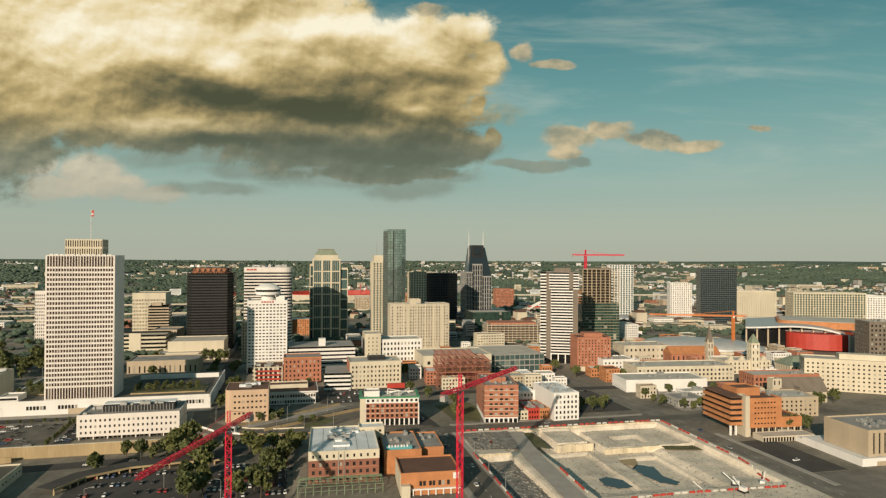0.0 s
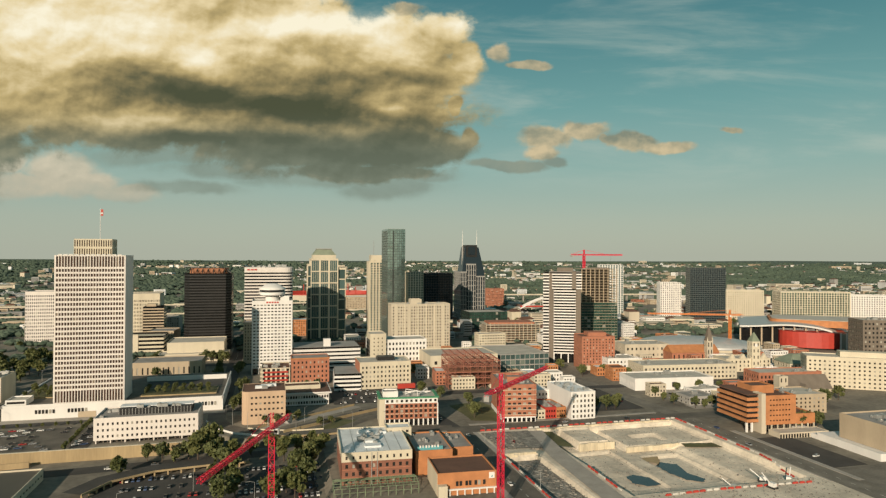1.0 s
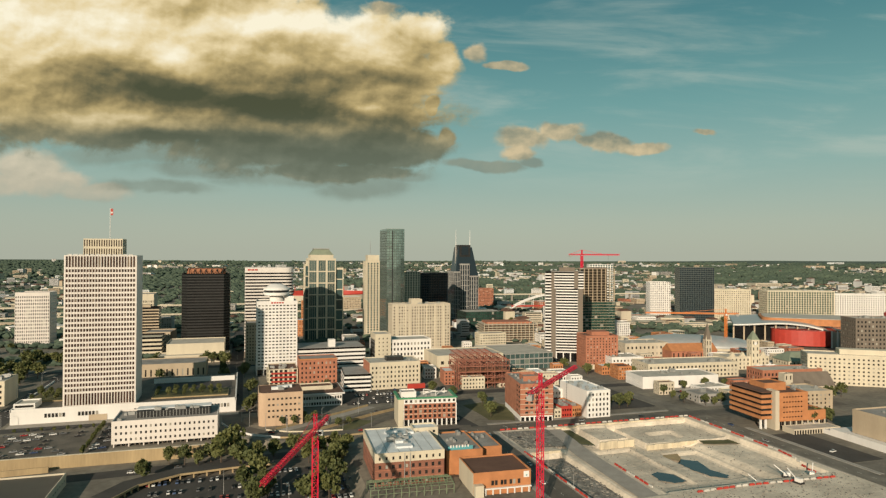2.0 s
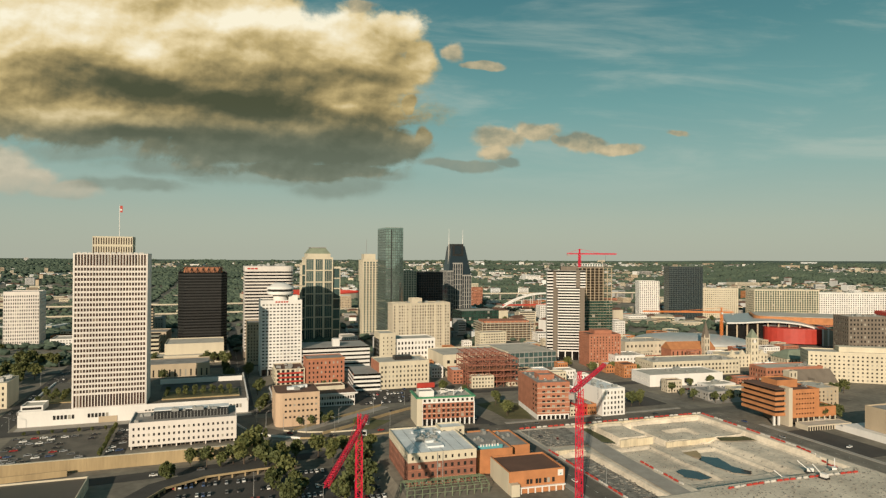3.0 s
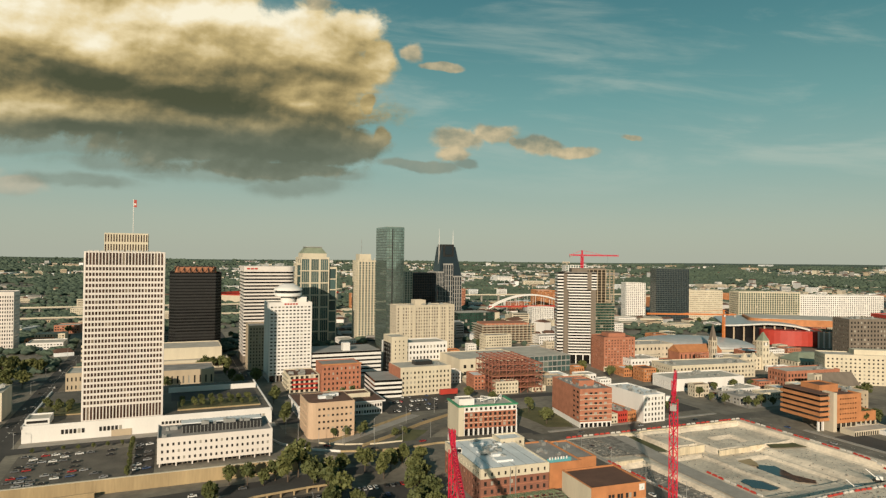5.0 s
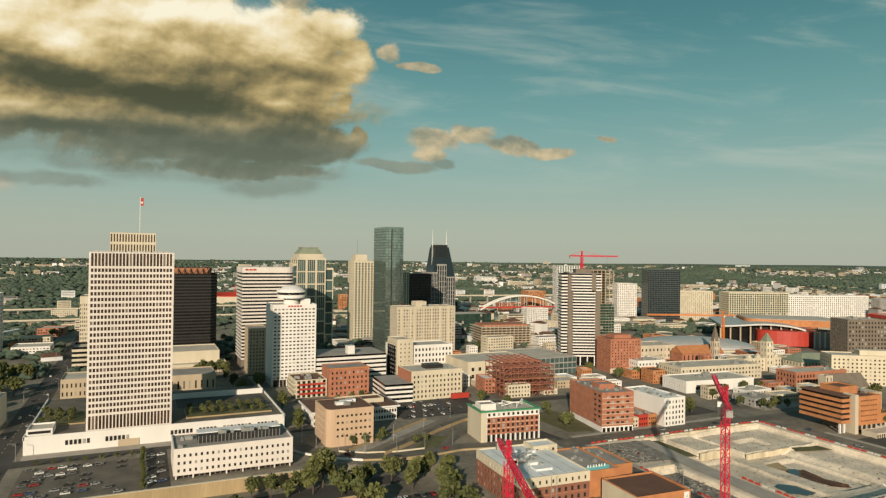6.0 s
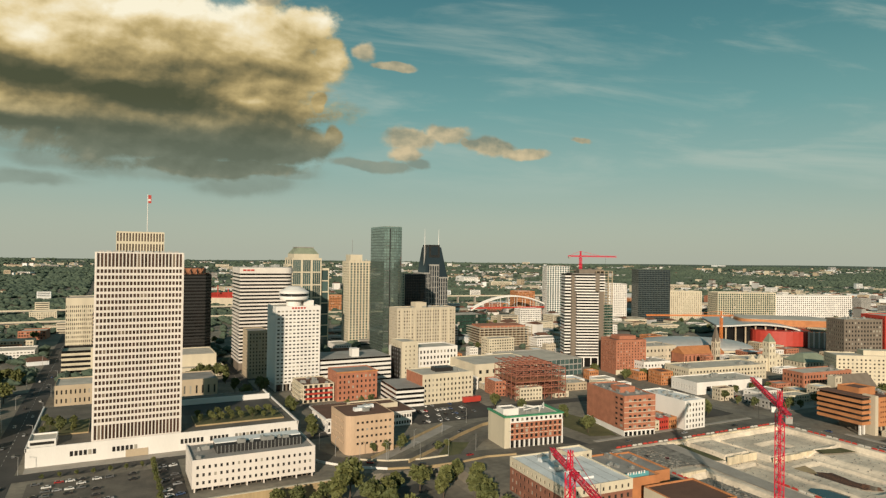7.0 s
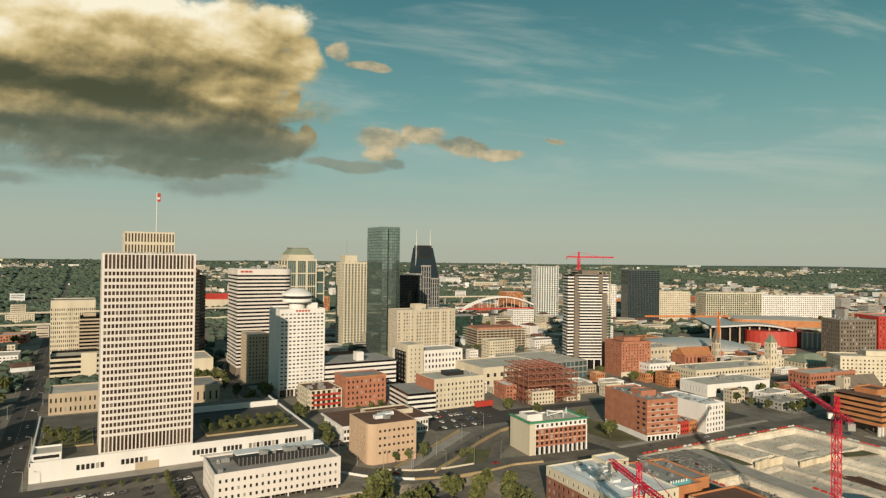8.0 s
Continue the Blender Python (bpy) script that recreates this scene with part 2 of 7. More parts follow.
M_ROOFB = material("brown_gravel_roof", (0.13, 0.065, 0.042), 0.95, var=0.25, scale=0.1, fine=0.9)
M_GREEN = material("green_copper", (0.06, 0.26, 0.13), 0.6, var=0.2)
M_PATINA = material("patina_metal", (0.22, 0.25, 0.18), 0.5, var=0.2)
M_RED = material("red_panel", (0.42, 0.045, 0.03), 0.5, var=0.15)
M_MAGENTA = material("crane_red_paint", (0.62, 0.014, 0.05), 0.45, var=0.15, bump=0.05)
M_CRANEO = material("orange_crane_paint", (0.62, 0.20, 0.05), 0.5, var=0.15, bump=0.05)
M_SILVER = material("silver_roof_panel", (0.50, 0.50, 0.48), 0.4, metal=0.3, var=0.12)
M_DUSTROAD = material("dusty_asphalt", (0.15, 0.135, 0.11), 0.9, var=0.35, scale=0.09, fine=1.0, second=(0.24, 0.215, 0.175))
M_MIDROAD = material("weathered_grey_asphalt", (0.105, 0.095, 0.08), 0.9, var=0.35, scale=0.09, fine=1.0, second=(0.17, 0.15, 0.12))
M_ASPHALT = material("asphalt", (0.050, 0.047, 0.043), 0.9, var=0.3, scale=0.08, fine=1.2)
M_LOT = material("worn_asphalt", (0.055, 0.050, 0.044), 0.9, var=0.35, scale=0.07, fine=0.8)
M_PAVE = material("concrete_pavement", (0.34, 0.31, 0.27), 0.9, var=0.2, scale=0.12, fine=1.0)
M_TANWALL = material("tan_retaining_concrete", (0.36, 0.27, 0.15), 0.9, var=0.25, scale=0.1, fine=1.0, streak=True)
M_GRASS = material("dry_grass", (0.075, 0.085, 0.03), 0.95, var=0.35, scale=0.08, fine=1.5, second=(0.15, 0.14, 0.055))
M_DIRT = material("pale_earth", (0.60, 0.525, 0.42), 0.95, var=0.38, scale=0.045, fine=0.5, bump=0.5)
M_ROCK = material("pale_rock_face", (0.58, 0.50, 0.36), 0.95, var=0.4, scale=0.2, fine=1.2, bump=0.8, streak=True)
M_RUBBLE = material("grey_rubble", (0.16, 0.15, 0.13), 0.95, var=0.6, scale=0.25, fine=1.0, second=(0.34, 0.32, 0.28))
M_PAINT = material("white_line_paint", (0.7, 0.69, 0.62), 0.7, var=0.15)
M_BARK = material("bark", (0.09, 0.065, 0.045), 0.95, var=0.3, fine=5.0)
M_LEAF = material("leaves", (0.075, 0.108, 0.03), 0.75, var=0.5, scale=0.3, fine=2.0, bump=0, rand=0.5, second=(0.16, 0.165, 0.05))
# bluer green than M_LEAF: distance haze is mixed into the base colour
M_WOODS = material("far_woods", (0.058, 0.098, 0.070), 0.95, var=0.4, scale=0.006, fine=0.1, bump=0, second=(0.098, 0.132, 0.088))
M_WATER = material("pond_water", (0.035, 0.05, 0.055), 0.08, var=0.2, bump=0.02)
M_RIVER = material("river_water", (0.05, 0.075, 0.07), 0.12, var=0.2, bump=0.05)
M_TEAL = material("teal_mural_paint", (0.10, 0.33, 0.36), 0.7, var=0.15)
M_METAL = material("galvanised_metal", (0.42, 0.42, 0.40), 0.45, metal=0.6, var=0.2)
M_BLACK = material("black_rubber", (0.02, 0.02, 0.02), 0.8, var=0.2)
M_GREENSTEEL = material("green_steel_frame", (0.17, 0.22, 0.13), 0.7, var=0.25)
G_DARK = glass("dark_window_glass", (0.030, 0.028, 0.026))
G_TOWER = glass("bronze_window_glass", (0.062, 0.036, 0.026), rand=0.8, share=0.06, blind=(0.20, 0.16, 0.12))
G_BLACK = glass("black_window_glass", (0.012, 0.012, 0.012), share=0.0)
G_TEAL = glass("teal_curtain_glass", (0.06, 0.10, 0.095), rough=0.05, share=0.05, blind=(0.16, 0.19, 0.16), rand=0.6)
G_MIRROR = glass("reflective_green_glass", (0.34, 0.44, 0.40), rough=0.04, share=0.0, rand=0.4, metal=0.85)
M_MULLION = material("dark_green_mullion", (0.07, 0.085, 0.075), 0.5, var=0.2)
G_BLUE = glass("blue_black_glass", (0.012, 0.022, 0.030), rough=0.05, share=0.0)
G_GREEN = glass("green_glass", (0.03, 0.065, 0.05), rough=0.06, share=0.05)

# ---- building blocks ----


class Geo:
    """Vertices and faces of one mesh."""

    def __init__(self):
        self.v, self.f = [], []

    def quad(self, *pts):
        n = len(self.v)
        self.v.extend(pts)
        self.f.append(tuple(range(n, n + len(pts))))

    def box(self, x0, x1, y0, y1, z0, z1, bottom=True):
        n = len(self.v)
        self.v += [(x0, y0, z0), (x1, y0, z0), (x1, y1, z0), (x0, y1, z0), (x0, y0, z1), (x1, y0, z1), (x1, y1, z1), (x0, y1, z1)]
        self.f += [(n, n + 1, n + 5, n + 4), (n + 1, n + 2, n + 6, n + 5), (n + 2, n + 3, n + 7, n + 6), (n + 3, n, n + 4, n + 7), (n + 4, n + 5, n + 6, n + 7)]
        if bottom:
            self.f.append((n + 3, n + 2, n + 1, n))
        return self

    def prism(self, pts, z0, z1, cap=True, top=None):
        """Upright walls over a footprint (anticlockwise), to the same or another footprint above."""
        n, k = len(self.v), len(pts)
        top = top or pts
        self.v += [(x, y, z0) for x, y in pts] + [(x, y, z1) for x, y in top]
        self.f += [(n + i, n + (i + 1) % k, n + k + (i + 1) % k, n + k + i) for i in range(k)]
        if cap:
            self.f.append(tuple(n + k + i for i in range(k)))
        return self

    def bar(self, a, b, r):
        """A square bar between two points."""
        a, b = Vector(a), Vector(b)
        d = (b - a).normalized()
        s = d.cross(Vector((0, 0, 1)))
        s = Vector((1, 0, 0)) if s.length < 0.01 else s.normalized()
        t = s.cross(d) * r
        s = s * r
        n = len(self.v)
        self.v += [tuple(p + q) for p in (a, b) for q in (s + t, t - s, -s - t, s - t)]
        self.f += [(n + i, n + (i + 1) % 4, n + 4 + (i + 1) % 4, n + 4 + i) for i in range(4)] + [(n + 3, n + 2, n + 1, n), (n + 4, n + 5, n + 6, n + 7)]
        return self

    def mesh(self, name):
        me = bpy.data.meshes.new(name)
        me.from_pydata(self.v, [], self.f)
        me.update()
        return me


def ring(cx, cy, r, n=16, a0=0.0, ry=None):
    return [(cx + r * math.cos(a0 + 2 * math.pi * i / n), cy + (ry or r) * math.sin(a0 + 2 * math.pi * i / n)) for i in range(n)]


def smooth_shade(ob):
    for p in ob.data.polygons:
        p.use_smooth = True
    return ob


def part(name, geo, mat, parent, label="", kind=""):
    me = geo.mesh(name) if isinstance(geo, Geo) else geo
    if mat and not me.materials:
        me.materials.append(mat)
    ob = new(name, me)
    ob.parent = parent
    return tagged(ob, label, "", "", kind)


def thing(name, label, category, x=0, y=0, z=0, rot=0, group="", kind=""):
    ob = new(name)
    ob.empty_display_size = 1
    ob.matrix_world = pose(x, y, z, 0, 0, rot)
    return tagged(ob, label, category, group, kind)


def solid(name, geo, mat, label, category, kind="", group="", m=None):
    me = geo.mesh(name)
    me.materials.append(mat)
    ob = new(name, me)
    if m:
        ob.matrix_world = m
    return tagged(ob, label, category, group, kind)


PANES = {}


def pane_mesh(w, h, mat):
    key = (round(w, 2), round(h, 2), mat.name)
    if key not in PANES:
        me = Geo().box(-w / 2, w / 2, 0.0, 0.12, 0, h).mesh("window")
        me.materials.append(mat)
        PANES[key] = me
    return PANES[key]


def facade(geo, a, b, z0, z1, cols, rows, fw, fh, depth, mb=0.0, mt=0.0, ms=0.0, sill=0.5):
    """A wall from a to b (outside on the right-hand side) with a grid of recessed openings. Returns the openings: place, width, height and turn."""
    ax, ay = a
    L = math.hypot(b[0] - ax, b[1] - ay)
    ux, uy = (b[0] - ax) / L, (b[1] - ay) / L
    nx, ny = -uy, ux      # inward

    def P(s, z, d=0.0):
        return (ax + ux * s + nx * d, ay + uy * s + ny * d, z)
    if not cols or not rows:
        geo.quad(P(0, z0), P(L, z0), P(L, z1), P(0, z1))
        return []
    zb, zt = z0 + mb, z1 - mt
    if mb > 0.01:
        geo.quad(P(0, z0), P(L, z0), P(L, zb), P(0, zb))
    if mt > 0.01:
        geo.quad(P(0, zt), P(L, zt), P(L, z1), P(0, z1))
    if ms > 0.01:
        geo.quad(P(0, zb), P(ms, zb), P(ms, zt), P(0, zt))
        geo.quad(P(L - ms, zb), P(L, zb), P(L, zt), P(L - ms, zt))
    cw, ch = (L - 2 * ms) / cols, (zt - zb) / rows
    w, h = cw * fw, ch * fh
    out = []
    turn = math.degrees(math.atan2(uy, ux))
    for j in range(rows):
        v0 = zb + j * ch
        o0 = v0 + (ch - h) * sill
        o1, v1 = o0 + h, v0 + ch
        if o0 - v0 > 0.005:
            geo.quad(P(ms, v0), P(L - ms, v0), P(L - ms, o0), P(ms, o0))
        if v1 - o1 > 0.005:
            geo.quad(P(ms, o1), P(L - ms, o1), P(L - ms, v1), P(ms, v1))
        for i in range(cols):
            s0 = ms + i * cw
            e0, e1, s1 = s0 + (cw - w) / 2, s0 + (cw + w) / 2, s0 + cw
            if e0 - s0 > 0.005:
                geo.quad(P(s0, o0), P(e0, o0), P(e0, o1), P(s0, o1))
                geo.quad(P(e1, o0), P(s1, o0), P(s1, o1), P(e1, o1))
                geo.quad(P(e0, o0), P(e0, o0, depth), P(e0, o1, depth), P(e0, o1))
                geo.quad(P(e1, o0, depth), P(e1, o0), P(e1, o1), P(e1, o1, depth))
            geo.quad(P(e0, o0), P(e1, o0), P(e1, o0, depth), P(e0, o0, depth))
            geo.quad(P(e0, o1, depth), P(e1, o1, depth), P(e1, o1), P(e0, o1))
            x, y, z = P((e0 + e1) / 2, o0, depth - 0.02)
            out.append((x, y, z, w, h, turn, (ux, uy)))
    return out


def glaze(root, openings, mat, limit=300, name="window"):
    """Panes for the openings: each one a part, those past the limit joined."""
    for x, y, z, w, h, turn, u in openings[:limit]:
        ob = new(name, pane_mesh(w, h, mat))
        ob.parent = root
        ob.matrix_basis = pose(x, y, z, 0, 0, turn)
    rest = openings[limit:]
    if rest:
        g = Geo()
        for x, y, z, w, h, turn, (ux, uy) in rest:
            g.quad((x - ux * w / 2, y - uy * w / 2, z), (x + ux * w / 2, y + uy * w / 2, z), (x + ux * w / 2, y + uy * w / 2, z + h), (x - ux * w / 2, y - uy * w / 2, z + h))
        part("window_glass", g, mat, root, "dark glass of the farther windows", "stuff")


TAKEN = []


def claim(root, x0, x1, y0, y1, margin=3.0):
    """Keeps the ground under a thing free of scattered ones."""
    c = [root.matrix_world @ Vector((x, y, 0)) for x in (x0, x1) for y in (y0, y1)]
    TAKEN.append((min(p.x for p in c) - margin, max(p.x for p in c) + margin, min(p.y for p in c) - margin, max(p.y for p in c) + margin))


def is_free(x0, x1, y0, y1):
    return not any(x0 < b and x1 > a and y0 < d and y1 > c for a, b, c, d in TAKEN)


def block(root, x0, x1, y0, y1, z0, z1, wall, glass_mat=None, S=None, W=None, E=None, N=None, roof=None, parapet=0.9, limit=300, depth=0.35, foot=None, name="wall", cap_label=""):
    """A storeyed box under root: one wall mesh with recessed openings, panes, a roof deck behind a parapet.
    S, W, E, N: (columns, rows, width share, height share, bottom margin, top margin, side margin)."""
    geo = Geo()
    pts = foot or [(x0, y0), (x1, y0), (x1, y1), (x0, y1)]
    claim(root, x0, x1, y0, y1)
    specs = [S, E, N, W] if not foot else [S] * len(pts)
    seen = []
    for i, p in enumerate(pts):
        q = pts[(i + 1) % len(pts)]
        spec = specs[i]
        if foot and spec:
            L = math.hypot(q[0] - p[0], q[1] - p[1])
            spec = (max(1, round(L / spec[0])), *spec[1:])
        if spec:
            c, r, fw, fh, *m = spec
            m = list(m) + [0] * (3 - len(m))
            seen += facade(geo, p, q, z0, z1, c, r, fw, fh, depth, *m)
        else:
            facade(geo, p, q, z0, z1, 0, 0, 0, 0, 0)
    # parapet: coping, inner side
    cx, cy = sum(p[0] for p in pts) / len(pts), sum(p[1] for p in pts) / len(pts)
    inner = []
    for x, y in pts:
        d = math.hypot(x - cx, y - cy)
        inner.append((x + (cx - x) / d * 0.6, y + (cy - y) / d * 0.6))
    k = len(pts)
    for i in range(k):
        a, b, c, d = pts[i], pts[(i + 1) % k], inner[(i + 1) % k], inner[i]
        geo.quad((*a, z1), (*b, z1), (*c, z1), (*d, z1))
        geo.quad((*d, z1), (*c, z1), (*c, z1 - parapet), (*d, z1 - parapet))
    part(name, geo, wall, root)
    g = Geo()
    g.quad(*[(x, y, z1 - parapet) for x, y in inner])
    part("roof", g, roof or M_ROOFG, root, cap_label)
    if glass_mat and seen:
        glaze(root, seen, glass_mat, limit)
    return root


RU = {}


def roof_units(root, x0, x1, y0, y1, z, n, seed=0, big=1.0):
    """Air handling boxes with a fan cowl on a roof."""
    rng = random.Random(seed)
    for i in range(n):
        k = rng.randrange(3)
        if (k, big) not in RU:
            w, d, h = [(2.4, 1.8, 1.3), (4.2, 2.4, 1.9), (1.6, 1.6, 1.0)][k]
            g = Geo().box(-w / 2 * big, w / 2 * big, -d / 2 * big, d / 2 * big, 0, h * big, False)
            g.prism(ring(w * 0.18 * big, 0, d * 0.33 * big, 10), h * big, (h + 0.35) * big)
            g.box(-w * 0.42 * big, -w * 0.2 * big, -d * 0.52 * big, -d * 0.5 * big, 0.3 * big, h * 0.8 * big)
            me = g.mesh("roof_unit")
            me.materials.append(M_METAL)
            RU[(k, big)] = me
        ob = new("roof_unit", RU[(k, big)])
        ob.parent = root
        ob.matrix_basis = pose(rng.uniform(x0, x1), rng.uniform(y0, y1), z, 0, 0, rng.choice((0, 90, 180)))


def house(name, label, x0, x1, y0, y1, z1, wall, rot=0.0, category="building", **kw):
    """A plain storeyed building standing on the ground, its corner at (x0, y0)."""
    root = thing(name, label, category, x0, y0, 0, rot)
    z0 = kw.pop("z0", -0.6)
    kw.setdefault("limit", 0 if y0 > 600 else 300)
    block(root, 0, x1 - x0, 0, y1 - y0, z0, z1, wall, **kw)
    return root

# ---- ground: one sheet to the horizon, with the excavation and the low road ----


def ramp_step(v, a, b):
    t = min(1.0, max(0.0, (v - a) / (b - a)))
    return t * t * (3 - 2 * t)


def box_mask(x, y, x0, x1, y0, y1, soft):
    return ramp_step(x, x0, x0 + soft) * (1 - ramp_step(x, x1 - soft, x1)) * ramp_step(y, y0, y0 + soft) * (1 - ramp_step(y, y1 - soft, y1))


def height(x, y):
    r = math.hypot(x, y - 500)
    h = 0.0
    if r > 1500:
        h += 82.0 * ramp_step(r, 1500, 5600) * 1.05 + 4.0 * noise.noise((x * 0.0012, y * 0.0012, 0.3)) * ramp_step(r, 1500, 3000)
    # sunken road and car park below the retaining wall
    edge = 447 if x < -62 else 462 - 14 * ramp_step(x, -62, -38)
    if y < edge + 2:
        h -= 5.0 * (1 - ramp_step(y, edge, edge + 2)) * (1 - ramp_step(x, -2, 5)) * ramp_step(x, -420, -380) * ramp_step(y, 240, 300)
    # excavation
    if 108 < x < 264 and 296 < y < 432:
        wob = 0.35 * noise.noise((x * 0.09, y * 0.09, 1.7)) + 0.15 * noise.noise((x * 0.3, y * 0.3, 4.1))
        d = 0.5 * box_mask(x, y, 110, 150, 384, 432, 3)
        d += 4.2 * box_mask(x, y, 110, 133, 298, 381, 2.6)                    # rubble basin beside the street
        d += 1.0 * box_mask(x, y, 131, 153, 298, 430, 3)                      # haul road
        m = box_mask(x, y, 151, 261, 301, 429, 2.6)
        p = 6.6
        p -= 4.8 * box_mask(x, y, 168, 194, 396, 432, 2.6)                    # rock block
        p -= 3.2 * box_mask(x, y, 197, 264, 386 - (x - 197) * 0.1, 432, 2.8)  # north terrace
        p += 1.8 * box_mask(x, y, 212, 236, 394, 412, 3)
        p += 1.7 * box_mask(x, y, 158, 188.5, 322, 392, 2.6)                  # first basin
        p += 1.9 * box_mask(x, y, 200, 229, 324, 376, 2.8)                    # second basin
        p -= 2.6 * ramp_step(x, 229, 236) * (1 - ramp_step(y, 378, 388))      # east shelf
        p -= 1.5 * (1 - ramp_step(y, 308, 322))
        d += m * (p - 1.0 * box_mask(x, y, 151, 153, 298, 430, 1))
        h -= d - wob * min(1.0, d)
    return h


def lines(spans):
    out = []
    for a, b, step in spans:
        n = max(1, round((b - a) / step))
        out += [a + (b - a) * i / n for i in range(n)]
    return out + [spans[-1][1]]


GX = lines([(-4900, -1500, 170), (-1500, -420, 60), (-420, -100, 8), (-100, 100, 4), (100, 280, 1.6), (280, 420, 12), (420, 1500, 60), (1500, 4900, 170)])
GY = lines([(-2500, -400, 150), (-400, 230, 40), (230, 296, 10), (296, 428, 1.6), (428, 436, 2), (436, 466, 1.5), (466, 700, 12), (700, 1800, 50), (1800, 4950, 150)])
verts = [(x, y, height(x, y)) for y in GY for x in GX]
nx = len(GX)
faces = [(j * nx + i, j * nx + i + 1, (j + 1) * nx + i + 1, (j + 1) * nx + i) for j in range(len(GY) - 1) for i in range(nx - 1)]
me = bpy.data.meshes.new("ground")
me.from_pydata(verts, [], faces)
me.update()
M_GROUND = material("mottled_city_ground", (0.18, 0.16, 0.13), 0.95, var=0.6, scale=0.025, fine=0.25, bump=0.3, second=(0.28, 0.25, 0.195))
me.materials.append(M_GROUND)
me.materials.append(M_DIRT)
me.materials.append(M_WOODS)
for p in me.polygons:
    c = p.center
    if 108 < c.x < 268 and 250 < c.y < 432:
        p.material_index = 1
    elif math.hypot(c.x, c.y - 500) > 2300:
        # far hills take the woods' green with the haze painted in
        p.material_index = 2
ground = tagged(new("ground", me), "city ground running out to wooded low hills", "ground", "", "structure")


def strip(name, pts, width, z, mat, label, category="road", kind="structure"):
    """A flat band along a line of points."""
    g = Geo()
    P = [Vector((*p, 0)) for p in pts]
    left, right = [], []
    for i, p in enumerate(P):
        d = (P[min(i + 1, len(P) - 1)] - P[max(i - 1, 0)]).normalized()
        s = Vector((-d.y, d.x, 0)) * width / 2
        left.append(p + s), right.append(p - s)
    for i in range(len(P) - 1):
        g.quad(*[(q.x, q.y, z) for q in (right[i], right[i + 1], left[i + 1], left[i])])
    return solid(name, g, mat, label, category, kind)


def pad(name, x0, x1, y0, y1, z, mat, label, category="pavement", thick=0.0):
    g = Geo()
    if thick:
        g.box(x0, x1, y0, y1, z - thick, z, False)
    else:
        g.quad((x0, y0, z), (x1, y0, z), (x1, y1, z), (x0, y1, z))
    return solid(name, g, mat, label, category, "structure")


def dashes(name, pts, z, mat, width=0.2, dash=3.0, gap=6.0, label="dashed lane marking"):
    g = Geo()
    for a, b in zip(pts, pts[1:]):
        a, b = Vector((*a, 0)), Vector((*b, 0))
        L = (b - a).length
        d = (b - a) / L
        s = Vector((-d.y, d.x, 0)) * width / 2
        t = 0
        while t < L:
            e = min(t + dash, L)
            g.quad(*[(q.x, q.y, z) for q in (a + d * t - s, a + d * e - s, a + d * e + s, a + d * t + s)])
            t += dash + gap
    return solid(name, g, mat, label, "marking", "stuff")


strip("road", [(-228, 200), (-228, 1500)], 17, 0.05, M_ASPHALT, "long straight asphalt street")
strip("road", [(-66, 560), (-66, 1100)], 14, 0.06, M_ASPHALT, "asphalt street between towers")
strip("road", [(98, 150), (98, 446)], 15, 0.07, M_MIDROAD, "asphalt street beside the excavation")
strip("road", [(96, 446), (86, 520), (100, 700), (104, 1000)], 14, 0.08, M_ASPHALT, "asphalt street")
strip("road", [(96, 441), (420, 434)], 15, 0.09, M_MIDROAD, "asphalt cross street")
strip("road", [(275, 150), (275, 430), (262, 620)], 14, 0.06, M_DUSTROAD, "asphalt street beside the excavation")
strip("road", [(-420, 520), (-215, 524), (-70, 536), (96, 560), (300, 548), (700, 540)], 13, 0.1, M_ASPHALT, "asphalt cross street")
strip("road", [(-420, 425), (-150, 425), (-60, 432), (-20, 436)], 13, -4.93, M_ASPHALT, "sunken asphalt road")
strip("road", [(-400, 760), (700, 740)], 13, 0.055, M_ASPHALT, "asphalt cross street")
for pts in ([(-228, 200), (-228, 1300)], [(98, 150), (98, 440)], [(275, 150), (275, 430)], [(-66, 560), (-66, 1000)]):
    dashes("lane_marking", pts, 0.13, M_PAINT)

# ---- buildings round the near streets ----


